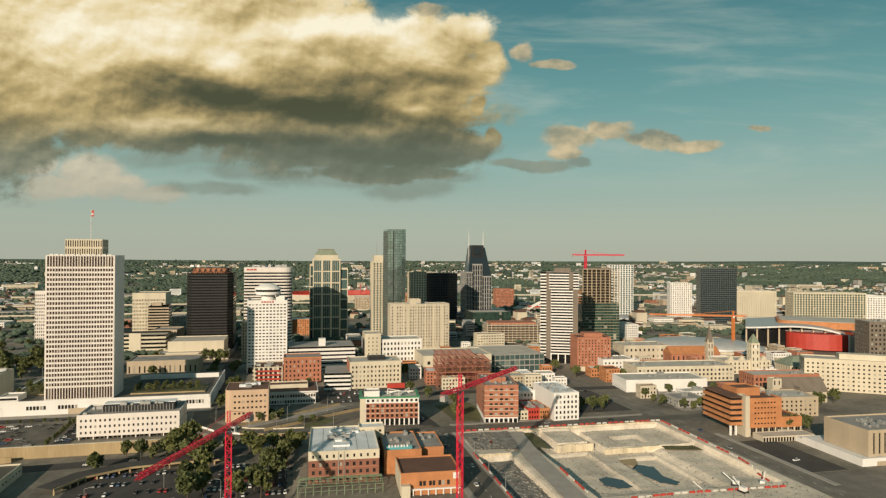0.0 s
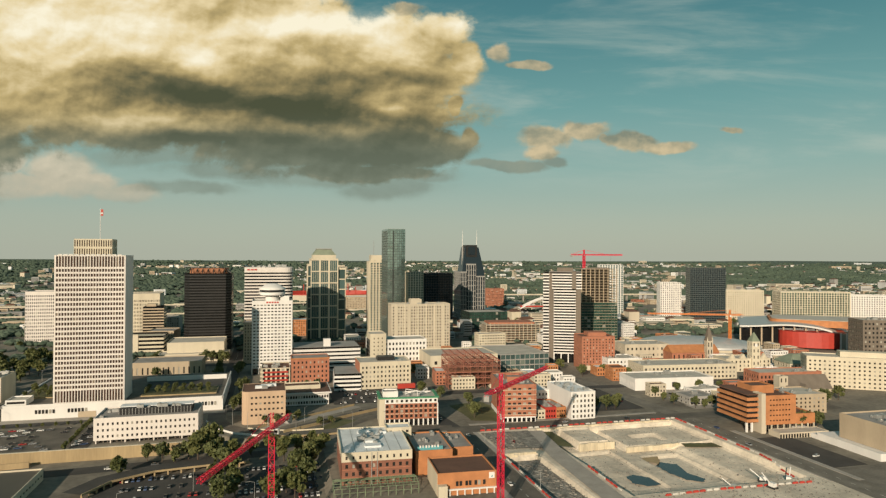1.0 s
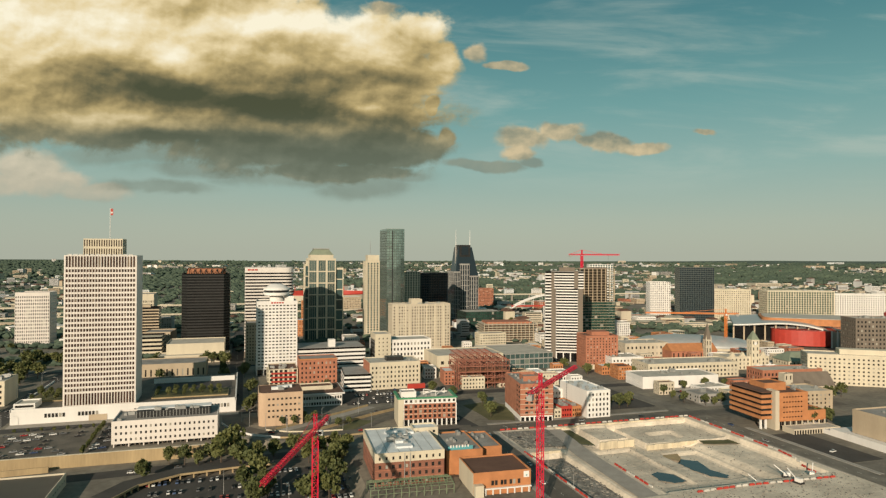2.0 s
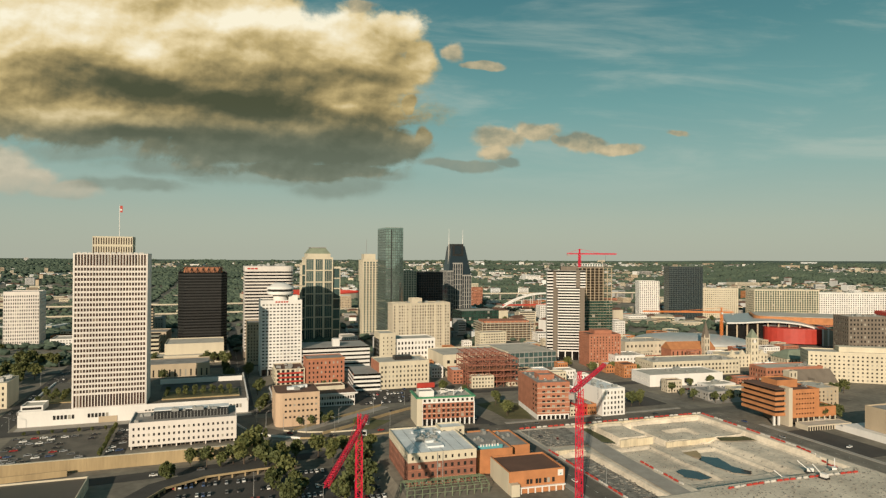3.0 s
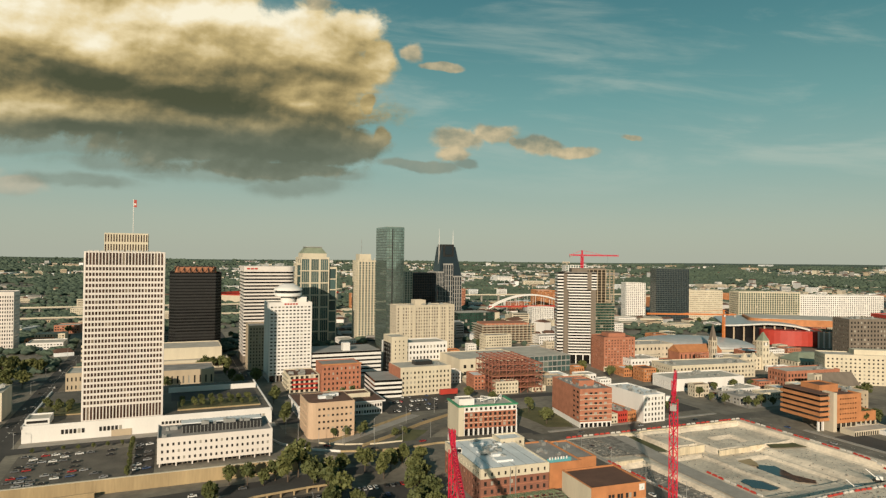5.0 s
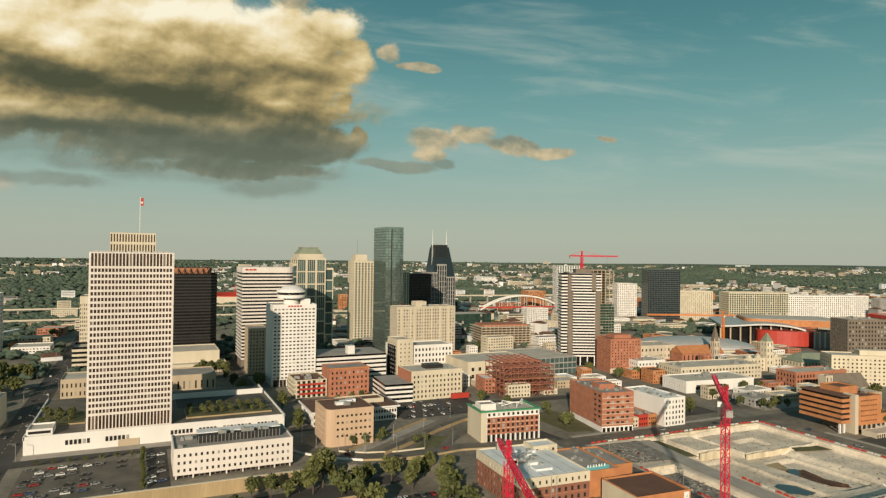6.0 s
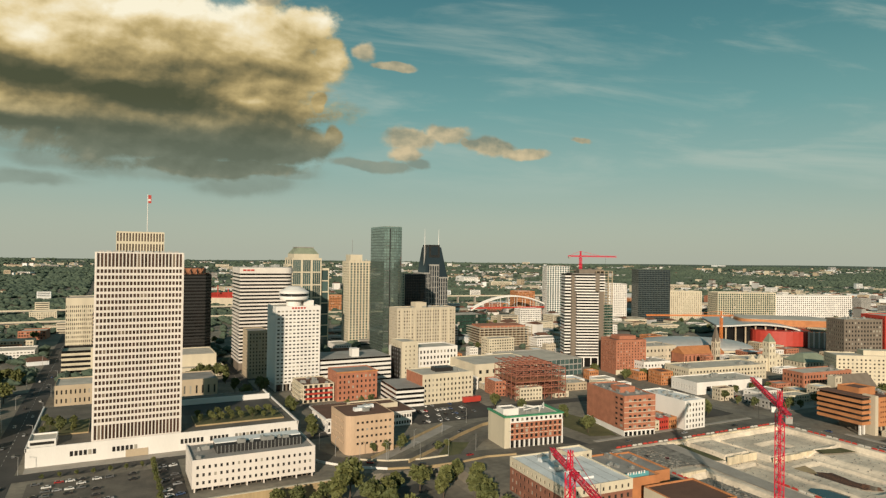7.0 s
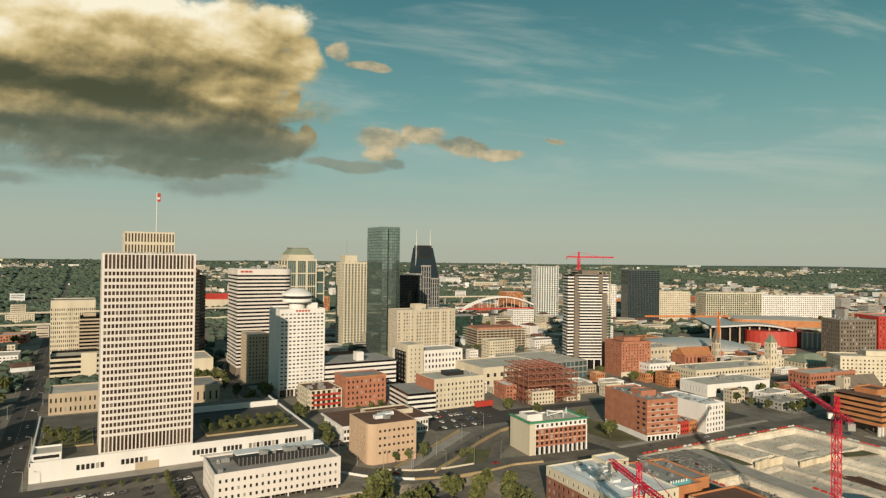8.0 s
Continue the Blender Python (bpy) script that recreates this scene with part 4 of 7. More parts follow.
def stripes(root, x0, x1, y0, y1, z0, z1, n, wall, glass_mat, share=0.5, foot=None, proud=0.35):
    """Storeys as alternating slabs and ribbon windows, each a part."""
    h = (z1 - z0) / n
    claim(root, x0, x1, y0, y1)
    fp = foot or [(x0, y0), (x1, y0), (x1, y1), (x0, y1)]
    cx, cy = sum(p[0] for p in fp) / len(fp), sum(p[1] for p in fp) / len(fp)
    ins = [(x + (cx - x) / math.hypot(x - cx, y - cy) * proud, y + (cy - y) / math.hypot(x - cx, y - cy) * proud) for x, y in fp]
    a = Geo().prism(fp, 0, h * (1 - share)).mesh("spandrel")
    b = Geo().prism(ins, 0, h * share, False).mesh("window_band")
    a.materials.append(wall), b.materials.append(glass_mat)
    for j in range(n):
        for me, z in ((a, z0 + j * h), (b, z0 + j * h + h * (1 - share))):
            ob = new(me.name, me)
            ob.parent = root
            ob.matrix_basis = pose(0, 0, z)


def hotel():
    root = thing("hotel_tower", "white gridded hotel tower with a round rooftop restaurant", "tower", -46.5, 688)
    w, d, h = 40.0, 34.0, 74.5
    block(root, 0, w, 0, d, 6, h - 3, M_WHITE, G_DARK, S=(11, 20, 0.62, 0.40, 0, 0, 0.8), W=(10, 20, 0.16, 0.5, 0, 0, 1.0), roof=M_ROOFT, parapet=0.05, depth=0.5, limit=50)
    block(root, 0, w, 0, d, h - 3, h, M_WHITE, None, roof=M_ROOFT, name="parapet_wall")
    block(root, 1, w - 1, 1, d - 1, -1, 6, M_BROWN, G_BLACK, S=(8, 1, 0.7, 0.8), W=(6, 1, 0.7, 0.8), roof=M_ROOFG, parapet=0.05, name="base_wall")
    for i in range(7):
        part("pier", Geo().box(i * 6.5, i * 6.5 + 1.0, -0.2, 0.8, -1, 6.1), M_WHITE, root)
        part("pier", Geo().box(-0.2, 0.8, i * 5.3, i * 5.3 + 1.0, -1, 6.1), M_WHITE, root)
    for i in range(5):
        part("sign_bar", Geo().box(14 + i * 2.6, 15.9 + i * 2.6, -0.25, -0.01, h - 2.5, h - 1.0), M_RED, root)
    cx, cy = 20, 17
    for r0, r1, z0, z1, m, n in ((7, 7, h - 1, h + 5, M_WHITE, "drum"), (12.5, 13.5, h + 5, h + 8, M_WHITE, "restaurant_floor"), (12.6, 12.6, h + 8, h + 10.5, G_DARK, "window_band"),
                                 (13.6, 13.2, h + 10.5, h + 12.5, M_WHITE, "restaurant_roof"), (12.0, 8.5, h + 12.5, h + 15.0, M_WHITE, "dome"), (8.5, 5.0, h + 15.0, h + 16.8, M_WHITE, "dome_cap")):
        smooth_shade(part(n, Geo().prism(ring(cx, cy, r0, 32), z0, z1, True, ring(cx, cy, r1, 32)), m, root))
    part("lift_house", Geo().box(28, 37, 12, 26, h - 1, h + 4), M_WHITE, root)


hotel()


def striped_tower():
    root = thing("office_tower", "pale banded office tower with ribbon windows and rounded corners", "tower", -58, 802)
    w, d, h = 56, 46, 100.0
    stripes(root, 0, w, 0, d, 8, h, 25, M_STONE, G_BLACK, 0.5, rounded(0, w, 0, d, 9, 5, (0, 1, 1, 0)), 0.9)
    fp = rounded(-0.1, w + 0.1, -0.1, d + 0.1, 9, 5, (0, 1, 1, 0))
    part("crown_wall", Geo().prism(fp, h, h + 6), M_STONE, root)
    part("base_wall", Geo().prism(fp, -1, 8), M_BROWN, root)
    for i in range(3):
        part("sign_bar", Geo().box(3 + i * 4, 6.2 + i * 4, -0.4, -0.12, h + 2.5, h + 4.2), M_RED, root)
    for i in range(7):
        part("antenna", Geo().prism(ring(24 + i * 4, 6 + (i * 7) % 11, 0.15, 6), h + 5.9, h + 8.5 + (i * 5) % 4), M_METAL, root)
    roof_units(root, 8, 48, 6, 40, h + 5.9, 10, 71, 1.5)
    house("apartment_building", "grey-brown older apartment block with small windows", -57, -38, 756, 786, 46, M_TAN, glass_mat=G_DARK, S=(6, 12, 0.4, 0.5, 4, 2, 0.6), W=(9, 12, 0.4, 0.5, 4, 2, 0.6), E=(9, 12, 0.4, 0.5, 4, 2, 0.6), limit=0)


striped_tower()


def black_tower():
    root = thing("office_tower", "black glass office tower with a rust-coloured truss crown", "tower", -133, 868)
    w, d, h = 57, 57, 97.0
    c = 7
    fp = [(c, 0), (w - c, 0), (w, c), (w, d - c), (w - c, d), (c, d), (0, d - c), (0, c)]
    stripes(root, 0, w, 0, d, 6, h, 26, M_DARK, G_BLACK, 0.5, fp, 0.25)
    part("base_wall", Geo().prism(fp, -1, 6), M_DARK, root)
    part("crown_drum", Geo().prism([(x * 0.8 + w * 0.1, y * 0.8 + d * 0.1) for x, y in fp], h, h + 6.5), M_COPPER, root, "rust-coloured crown wall")
    for i in range(7):
        x = 9 + i * (w - 18) / 6
        part("truss", Geo().bar((x, 1.0, h), (x, 6.5, h + 7), 0.5), M_DARK, root)
        if i < 6:
            part("truss", Geo().bar((x, 5.4, h + 6.8), (x + 3.2, 5.4, h + 0.6), 0.45), M_COPPER, root)
            part("truss", Geo().bar((x + 3.2, 5.4, h + 0.6), (x + 6.5, 5.4, h + 6.8), 0.45), M_COPPER, root)
    part("crown_beam", Geo().box(8, w - 8, 5.0, 6.0, h + 6.5, h + 7.6), M_DARK, root)
    for i in range(2):
        part("truss", Geo().bar((0.5 + i * (w - 1), c, h), (8 + i * (w - 16), c + 3, h + 7), 0.5), M_DARK, root)
    root = thing("office_building", "tan mid-rise office with dark ribbon windows", "building", -194, 948)
    stripes(root, 0, 27, 0, 26, 0, 50, 13, M_TAN, G_BLACK, 0.55, proud=0.8)
    part("roof_house", Geo().box(4, 16, 6, 18, 50, 53.5), M_TAN, root)
    house("museum", "low cream stone museum with blank walls", -142, -80, 800, 850, 20, M_CREAM, roof=M_ROOFT)
    house("museum", "wide flat cream terrace block", -150, -74, 785, 812, 9, M_CREAM, glass_mat=G_DARK, S=(10, 1, 0.6, 0.4), roof=M_ROOFT)
    house("memorial_hall", "tan stone memorial hall with tall windows", -160, -94, 690, 728, 15.5, M_TAN, glass_mat=G_DARK, S=(14, 1, 0.3, 0.6, 2, 3), roof=M_ROOFG)
    house("office_building", "low tan stone building with a row of arched windows", -213, -175, 700, 735, 16, M_TAN, glass_mat=G_DARK, S=(12, 2, 0.35, 0.5, 1, 2), W=(10, 2, 0.35, 0.5, 1, 2), roof=M_ROOFT)
    house("office_tower", "tan slab tower with slender vertical windows", -222, -178, 985, 1025, 66, M_CREAM, glass_mat=G_DARK, S=(22, 11, 0.45, 0.55, 3, 8), W=(18, 11, 0.45, 0.55, 3, 8), limit=0, category="tower")
    r = thing("parking_garage", "cream open parking garage with dark decks", "garage", -217, 838)
    stripes(r, 0, 66, 0, 40, 0, 24, 5, M_CREAM, G_BLACK, 0.5)
    part("core_wall", Geo().box(25, 38, -0.6, 2, 0, 26), M_CREAM, r)
    house("office_tower", "pale office slab with vertical ribs", -345, -305, 985, 1020, 70, M_STONE, glass_mat=G_DARK, S=(16, 14, 0.5, 0.55, 3, 4), E=(12, 14, 0.5, 0.55, 3, 4), limit=0, category="tower")


black_tower()


def tan_gable_tower():
    root = thing("office_tower", "tan granite tower with dark glass bays and a gabled green roof", "tower", 26, 925)
    for x0, x1, y0, y1, h in ((0, 38, 0, 38, 116), (38, 49, 3, 34, 103), (-4, 4, 6, 30, 108)):
        block(root, x0, x1, y0, y1, 0, h, M_CREAM, G_TEAL, S=(max(1, round((x1 - x0) / 12)), 7, 0.82, 0.90, 1, 2), W=(3, 7, 0.8, 0.9, 1, 2), roof=M_ROOFT, depth=0.8, limit=0)
    for i in range(7):
        for k in range(3):
            for j in range(5):
                part("mullion", Geo().box(1.2 + k * 12.6 + j * 2.5, 1.5 + k * 12.6 + j * 2.5, 0.1, 0.5, 2 + i * 16, 16.5 + i * 16), M_CREAM, root)
    part("attic", Geo().box(3, 35, 3, 35, 116, 121), M_CREAM, root)
    part("gable_roof", Geo().prism([(3, 3), (35, 3), (35, 35), (3, 35)], 121, 129, True, [(9, 9), (29, 9), (29, 29), (9, 29)]), M_PATINA, root, "green metal hipped roof")
    part("roof_finial", Geo().box(8, 30, 8, 30, 129, 130), M_GREY, root)


tan_gable_tower()


def slender_tower():
    root = thing("apartment_tower", "slender pale stone tower with glass bays and a stepped crown", "tower", 114, 962)
    block(root, 0, 34, 0, 30, 0, 112, M_CREAM, G_TEAL, S=(7, 30, 0.55, 0.72, 1, 2, 1), W=(6, 30, 0.5, 0.7, 1, 2, 1), roof=M_ROOFT, limit=0)
    for i in range(8):
        part("fin", Geo().box(0.6 + i * 4.6, 1.5 + i * 4.6, -0.7, 0.1, 40, 113 + (i % 2) * 2), M_CREAM, root)
    block(root, 3, 20, 4, 24, 111, 121, M_CREAM, None, roof=M_ROOFT, name="crown_wall")
    part("mast", Geo().prism(ring(8, 12, 0.3, 6), 121, 142), M_METAL, root)


slender_tower()


def glass_tower():
    root = thing("apartment_tower", "tall teal glass apartment tower with a gently curved face", "tower", 122, 856)
    w, d, h = 24.5, 46, 154
    fp = [(0, 0), (7, -0.6), (13, -1.0), (19, -0.2), (w, 2.5), (w, d), (0, d)]
    seen = []
    geo = Geo()
    for i, p in enumerate(fp):
        q = fp[(i + 1) % len(fp)]
        L = math.hypot(q[0] - p[0], q[1] - p[1])
        vis = i < 4 or i == 6
        seen += facade(geo, p, q, 0, h, max(2, round(L / 3)), 44 if vis else 0, 0.9, 0.84, 0.2)
    part("wall", geo, M_MULLION, root, "thin dark mullions and slab edges")
    glaze(root, seen, G_MIRROR, 0)
    part("crown", Geo().prism(fp, h, h + 2.2), G_MIRROR, root)
    part("roof", Geo().prism([(x * 0.96 + 0.7, y * 0.96 + 0.6) for x, y in fp], h + 2.2, h + 2.5), M_GREY, root)
    for j in range(9):
        part("balcony", Geo().box(1.5, 6.5, -1.8, 0, 12 + j * 15, 12.3 + j * 15), M_GREY, root)
    # black strip on the face imitates the shade of a recess; none is cut
    part("shaded_recess", Geo().box(7.0, 8.2, -1.0, 0.5, 0, h), M_DARK, root)


glass_tower()


def twin_spire():
    root = thing("office_tower", "grey tower with a dark pointed crown between two slim spires", "tower", 302, 1118)
    w, d = 48, 44
    for x0, x1, y0, y1, h in ((0, 12, 0, d, 92), (12, 30, 3, d, 106), (30, w, 5, d, 84)):
        block(root, x0, x1, y0, y1, 0, h, M_GREY, G_BLUE, S=(4, 11, 0.66, 0.9, 0, 2), W=(6, 11, 0.66, 0.9, 0, 2), roof=M_ROOFG, limit=0, depth=0.6)
    part("crown", Geo().prism([(4, 6), (w, 6), (w, 38), (4, 38)], 84, 136, True, [(10, 8), (36, 8), (36, 32), (10, 32)]), G_BLUE, root, "sloping dark glass crown")
    part("crown_wall", Geo().box(12, 33, 7.0, 32, 118, 140), M_DARK, root)
    part("crown_wall", Geo().box(16, 29, 6.7, 7.1, 122, 137), G_BLUE, root)
    for x in (8, 35):
        part("spire", Geo().prism(ring(x, 16, 1.8, 10), 104, 138, True, ring(x, 16, 1.2, 10)), M_GREY, root)
        part("spire_tip", Geo().prism(ring(x, 16, 0.7, 8), 138, 168, True, ring(x, 16, 0.15, 8)), M_WHITE, root)
    house("office_tower", "black glass office block with rounded shoulders", 205, 262, 1028, 1070, 92, M_DARK, glass_mat=G_BLUE, S=(14, 22, 0.9, 0.85), W=(10, 22, 0.9, 0.85), limit=0, category="tower")
    house("apartment_tower", "pale narrow apartment tower", 172, 196, 960, 990, 96, M_CREAM, glass_mat=G_TEAL, S=(6, 26, 0.6, 0.7), limit=0, category="tower")


twin_spire()


def beige_flats():
    root = thing("apartment_building", "broad beige apartment slab with small square windows", "building", 118, 803)
    w, d, h = 76, 24, 60
    block(root, 0, w, 0, d, -1, h, M_BEIGE, G_DARK, S=(22, 14, 0.42, 0.5, 6, 2.5, 1.0), W=(7, 14, 0.4, 0.5, 6, 2.5, 1.0), E=(7, 14, 0.4, 0.5, 6, 2.5, 1.0), roof=M_ROOFT, limit=0)
    for i in (5, 16, 22, 33, 44, 55, 66):
        part("pier", Geo().box(i, i + 1.6, -0.5, 0.1, -1, h), M_CREAM, root)
    block(root, 26, 40, 6, 20, h - 0.9, h + 5.5, M_BEIGE, None, name="lift_house_wall")
    roof_units(root, 3, 72, 4, 20, h - 0.9, 8, 81)


beige_flats()


def condo():
    root = thing("apartment_tower", "white banded apartment tower with brown concrete end walls", "tower", 285, 688, rot=-24)
    # x runs along the banded front, y away
    w, d, h = 25, 26, 103
    stripes(root, 0, w, 0, d, 10, 84, 23, M_WHITE, G_BLACK, 0.56, proud=1.1)
    stripes(root, -2.0, w + 6.5, -1.5, d, 84, h, 6, M_WHITE, G_BLACK, 0.56, proud=1.1)
    part("end_wall", Geo().box(w, w + 5.5, -0.4, d + 2, -1, 84), M_BROWN, root, "brown aggregate end wall")
    part("end_wall", Geo().box(w - 4.5, w + 0.1, -1.9, d + 2, 84, h + 1), M_BROWN, root, "brown aggregate pier")
    part("end_wall", Geo().box(-5.0, -0.01, 3, d + 2, -1, h + 1), M_BROWN, root, "brown aggregate end wall")
    stripes(root, -12, -5, 6, d, 0, h, 29, M_WHITE, G_BLACK, 0.56, proud=1.1)
    part("base_wall", Geo().box(0, w, 0.5, d, -1, 10), G_BLACK, root)
    for i in range(4):
        part("pier", Geo().box(i * 8, i * 8 + 1.2, -0.2, 1, -1, 10.1), M_WHITE, root)
    part("roof", Geo().box(-5, w + 6.4, -1.4, d, h, h + 0.6), M_ROOFG, root)
    part("penthouse", Geo().box(4, 22, 6, 22, h + 0.5, h + 5), M_BROWN, root)


condo()


def building_site_tower():
    root = thing("construction_tower", "unfinished concrete tower with glass on its lower storeys", "tower", 372, 790, rot=-10)
    w, d, n, s = 50, 36, 28, 3.7
    for j in range(n + 1):
        part("floor_slab", Geo().box(0, w, 0, d, j * s, j * s + 0.45), M_TAN, root)
        for i in range(9):
            if j < n and j > 15:
                part("column", Geo().box(i * 6.0 + 0.4, i * 6.0 + 1.3, 0.4, 1.3, j * s + 0.45, j * s + s), M_TAN, root)
    g = Geo()
    for j in range(16):
        for i in range(12):
            g.box(0.3 + i * 4.15, 4.1 + i * 4.15, -0.1, 0.02, j * s + 0.5, j * s + 3.5)
    part("window_glass", g, G_GREEN, root, "dark green panes of the glazed storeys", "stuff")
    part("core", Geo().box(8, 42, 10, 30, 0, n * s + 2), M_BROWN, root)
    part("side_glass", Geo().box(-0.15, -0.02, 0.5, d, 0, 58), G_GREEN, root)


building_site_tower()


def steel_frame():
    root = thing("steel_frame_building", "rust-primed steel skeleton of a building going up", "frame", 128, 572, rot=-6)
    root.scale = (0.78, 0.9, 1.1)
    nx_, ny_, nz_ = 8, 6, 6
    sx, sy, sz = 8.8, 9.0, 4.7
    for i in range(nx_):
        for j in range(ny_):
            top = 28.2 if not (i > 5 or j > 4) else 23.5
            part("column", Geo().box(i * sx - 0.3, i * sx + 0.3, j * sy - 0.3, j * sy + 0.3, -1, top), M_STEEL, root)
    for k in range(1, nz_ + 1):
        z = k * sz
        for j in range(ny_):
            if k == 6 and j > 4:
                continue
            part("beam", Geo().box(0, (nx_ - (3 if k == 6 else 1)) * sx, j * sy - 0.2, j * sy + 0.2, z - 0.7, z), M_STEEL, root)
        for i in range(nx_):
            if k == 6 and i > 5:
                continue
            part("beam", Geo().box(i * sx - 0.2, i * sx + 0.2, 0, (ny_ - 1) * sy, z - 0.7, z), M_STEEL, root)
        if k in (1, 3):
            part("deck", Geo().box(0.5, (nx_ - 1) * sx - 0.5, 0.5, (ny_ - 1) * sy - 0.5, z, z + 0.15), M_COPPER if k % 2 else M_GREY, root)
    for j in range(ny_ - 1):
        part("brace", Geo().bar((0, j * sy, 0), (0, (j + 1) * sy, sz), 0.15), M_STEEL, root)
    for i in range(0, nx_ - 1, 2):
        for k in range(5):
            part("brace", Geo().bar((i * sx, 0, k * sz), ((i + 1) * sx, 0, k * sz + sz), 0.15), M_STEEL, root)


steel_frame()


def mid_blocks():
    r = house("brick_building", "square red brick building with cream window trim", -9, 26, 629, 655, 24, M_BRICK, glass_mat=G_DARK, S=(9, 5, 0.4, 0.5, 1, 2, 0.8), W=(7, 5, 0.4, 0.5, 1, 2, 0.8), roof=M_ROOFG)
    part("cornice", Geo().box(-0.6, 35.6, -0.6, 0.6, 23.0, 24.2), M_ORANGE, r)
    r = thing("parking_garage", "white stepped parking garage with open decks", "garage", -8, 690)
    stripes(r, 0, 72, 0, 44, 0, 25, 6, M_WHITE, G_BLACK, 0.42)
    part("stair_tower", Geo().box(34, 41, 4, 12, 0, 33), M_WHITE, r)
    part("roof_deck", Geo().box(1, 71, 1, 43, 25, 25.3), M_GREY, r)
    r = thing("parking_garage", "white parking garage with dark open decks and cars on top", "garage", 27, 590, rot=-4)
    stripes(r, 0, 24, 0, 40, 0, 15, 4, M_WHITE, G_BLACK, 0.5)
    part("roof_deck", Geo().box(0.6, 23.4, 0.6, 39.4, 15, 15.2), M_GREY, r)
    r = house("office_building", "cream stone office with a gridded front and brick side", 50, 97, 590, 622, 24.5, M_CREAM, glass_mat=G_DARK, S=(13, 5, 0.42, 0.5, 1.5, 3, 1.0), roof=M_ROOFT)
    part("side_wall", Geo().box(-0.3, -0.05, 0.3, 31.5, -0.5, 24), M_BRICK, r)
    roof_units(r, 8, 40, 6, 26, 23.6, 8, 91)
    part("penthouse", Geo().box(18, 34, 12, 22, 23.6, 27), M_DARK, r)
    r = house("office_building", "white stone office with a taller corner block", 74, 136, 690, 720, 31, M_WHITE, glass_mat=G_DARK, S=(16, 5, 0.5, 0.5, 2, 2, 1), roof=M_ROOFT)
    block(r, 0, 17, -3, 24, 0, 38, M_CREAM, G_DARK, S=(3, 8, 0.25, 0.4, 2, 3, 2), W=(4, 8, 0.25, 0.4, 2, 3, 2), roof=M_ROOFT, name="corner_wall")
    r = house("apartment_building", "low cream and red flats with open balconies", -36, -10, 634, 668, 15, M_CREAM, glass_mat=G_DARK, S=(6, 4, 0.6, 0.6), W=(8, 4, 0.6, 0.55), roof=M_ROOFB)
    for k in range(3):
        part("balcony", Geo().box(2, 24, -1.8, -0.02, 3 + k * 3.8, 4.3 + k * 3.8), M_RED, r)
        part("balcony", Geo().box(-1.6, -0.02, 2, 32, 3 + k * 3.8, 4.2 + k * 3.8), M_CREAM, r)
    roof_units(r, 3, 22, 4, 30, 14.1, 12, 95)
    r = house("hotel_building", "tall brown brick hotel block with rows of sash windows", 292, 328, 632, 662, 36, M_BRICK, rot=-10, glass_mat=G_DARK, S=(10, 10, 0.35, 0.5, 5, 2, 0.8), W=(9, 10, 0.35, 0.5, 5, 2, 0.8), roof=M_ROOFB)
    part("base_band", Geo().box(-0.2, 36.2, -0.2, 0.0, -0.5, 5.0), M_CREAM, r)
    part("penthouse", Geo().box(10, 30, 10, 26, 35, 39), M_BRICK, r)
    r = thing("parking_garage", "unfinished concrete parking garage with open floors", "garage", 262, 860, rot=-8)
    for k in range(8):
        part("floor_slab", Geo().box(0, 78, 0, 50, k * 3.4, k * 3.4 + 0.7), M_BEIGE, r)
        for i in range(14):
            part("column", Geo().box(i * 5.9 + 0.3, i * 5.9 + 1.2, 0.4, 1.2, k * 3.4 + 0.7, k * 3.4 + 3.4), M_TAN, r)
    part("core", Geo().box(6, 72, 10, 44, 0, 27), M_BRICK, r)
    house("office_building", "green glass office block", 268, 330, 955, 1000, 34, M_DARK, glass_mat=G_GREEN, S=(16, 7, 0.9, 0.85), W=(10, 7, 0.9, 0.85), limit=0, roof=M_ROOFT)
    house("civic_hall", "cream stone civic hall with a pitched brown roof", 128, 200, 640, 690, 20, M_CREAM, glass_mat=G_DARK, S=(9, 2, 0.4, 0.5, 3, 4, 2), roof=M_ROOFT)
    house("exhibition_hall", "broad low exhibition hall with a grey roof", 196, 262, 650, 720, 17, M_GREY, glass_mat=G_TEAL, S=(12, 3, 0.9, 0.8), roof=M_ROOFT)
    r = house("apartment_building", "long white apartment slab with rows of small windows", 460, 640, 506, 532, 29, M_CREAM, rot=-33, glass_mat=G_DARK, S=(44, 7, 0.4, 0.42, 1, 2.5, 1), W=(6, 7, 0.4, 0.42, 1, 2.5, 1), roof=M_ROOFT)
    part("roof_house", Geo().box(30, 120, 10, 22, 28, 33), M_CREAM, r)
    house("apartment_tower", "dark glass tower with many mullions", 736, 800, 1060, 1095, 100, M_MULLION, rot=-22, glass_mat=G_BLUE, S=(20, 26, 0.85, 0.8), W=(12, 26, 0.85, 0.8), limit=0, category="tower")
    house("office_tower", "pale glass tower with slanted edges", 632, 680, 1215, 1250, 103, M_WHITE, rot=-20, glass_mat=G_TEAL, S=(9, 24, 0.7, 0.8), W=(6, 24, 0.7, 0.8), limit=0, category="tower")
    house("apartment_tower", "white concrete apartment tower with balconies", 712, 752, 1120, 1150, 70, M_WHITE, rot=-20, glass_mat=G_DARK, S=(10, 20, 0.5, 0.55), W=(7, 20, 0.5, 0.55), limit=0, category="tower")
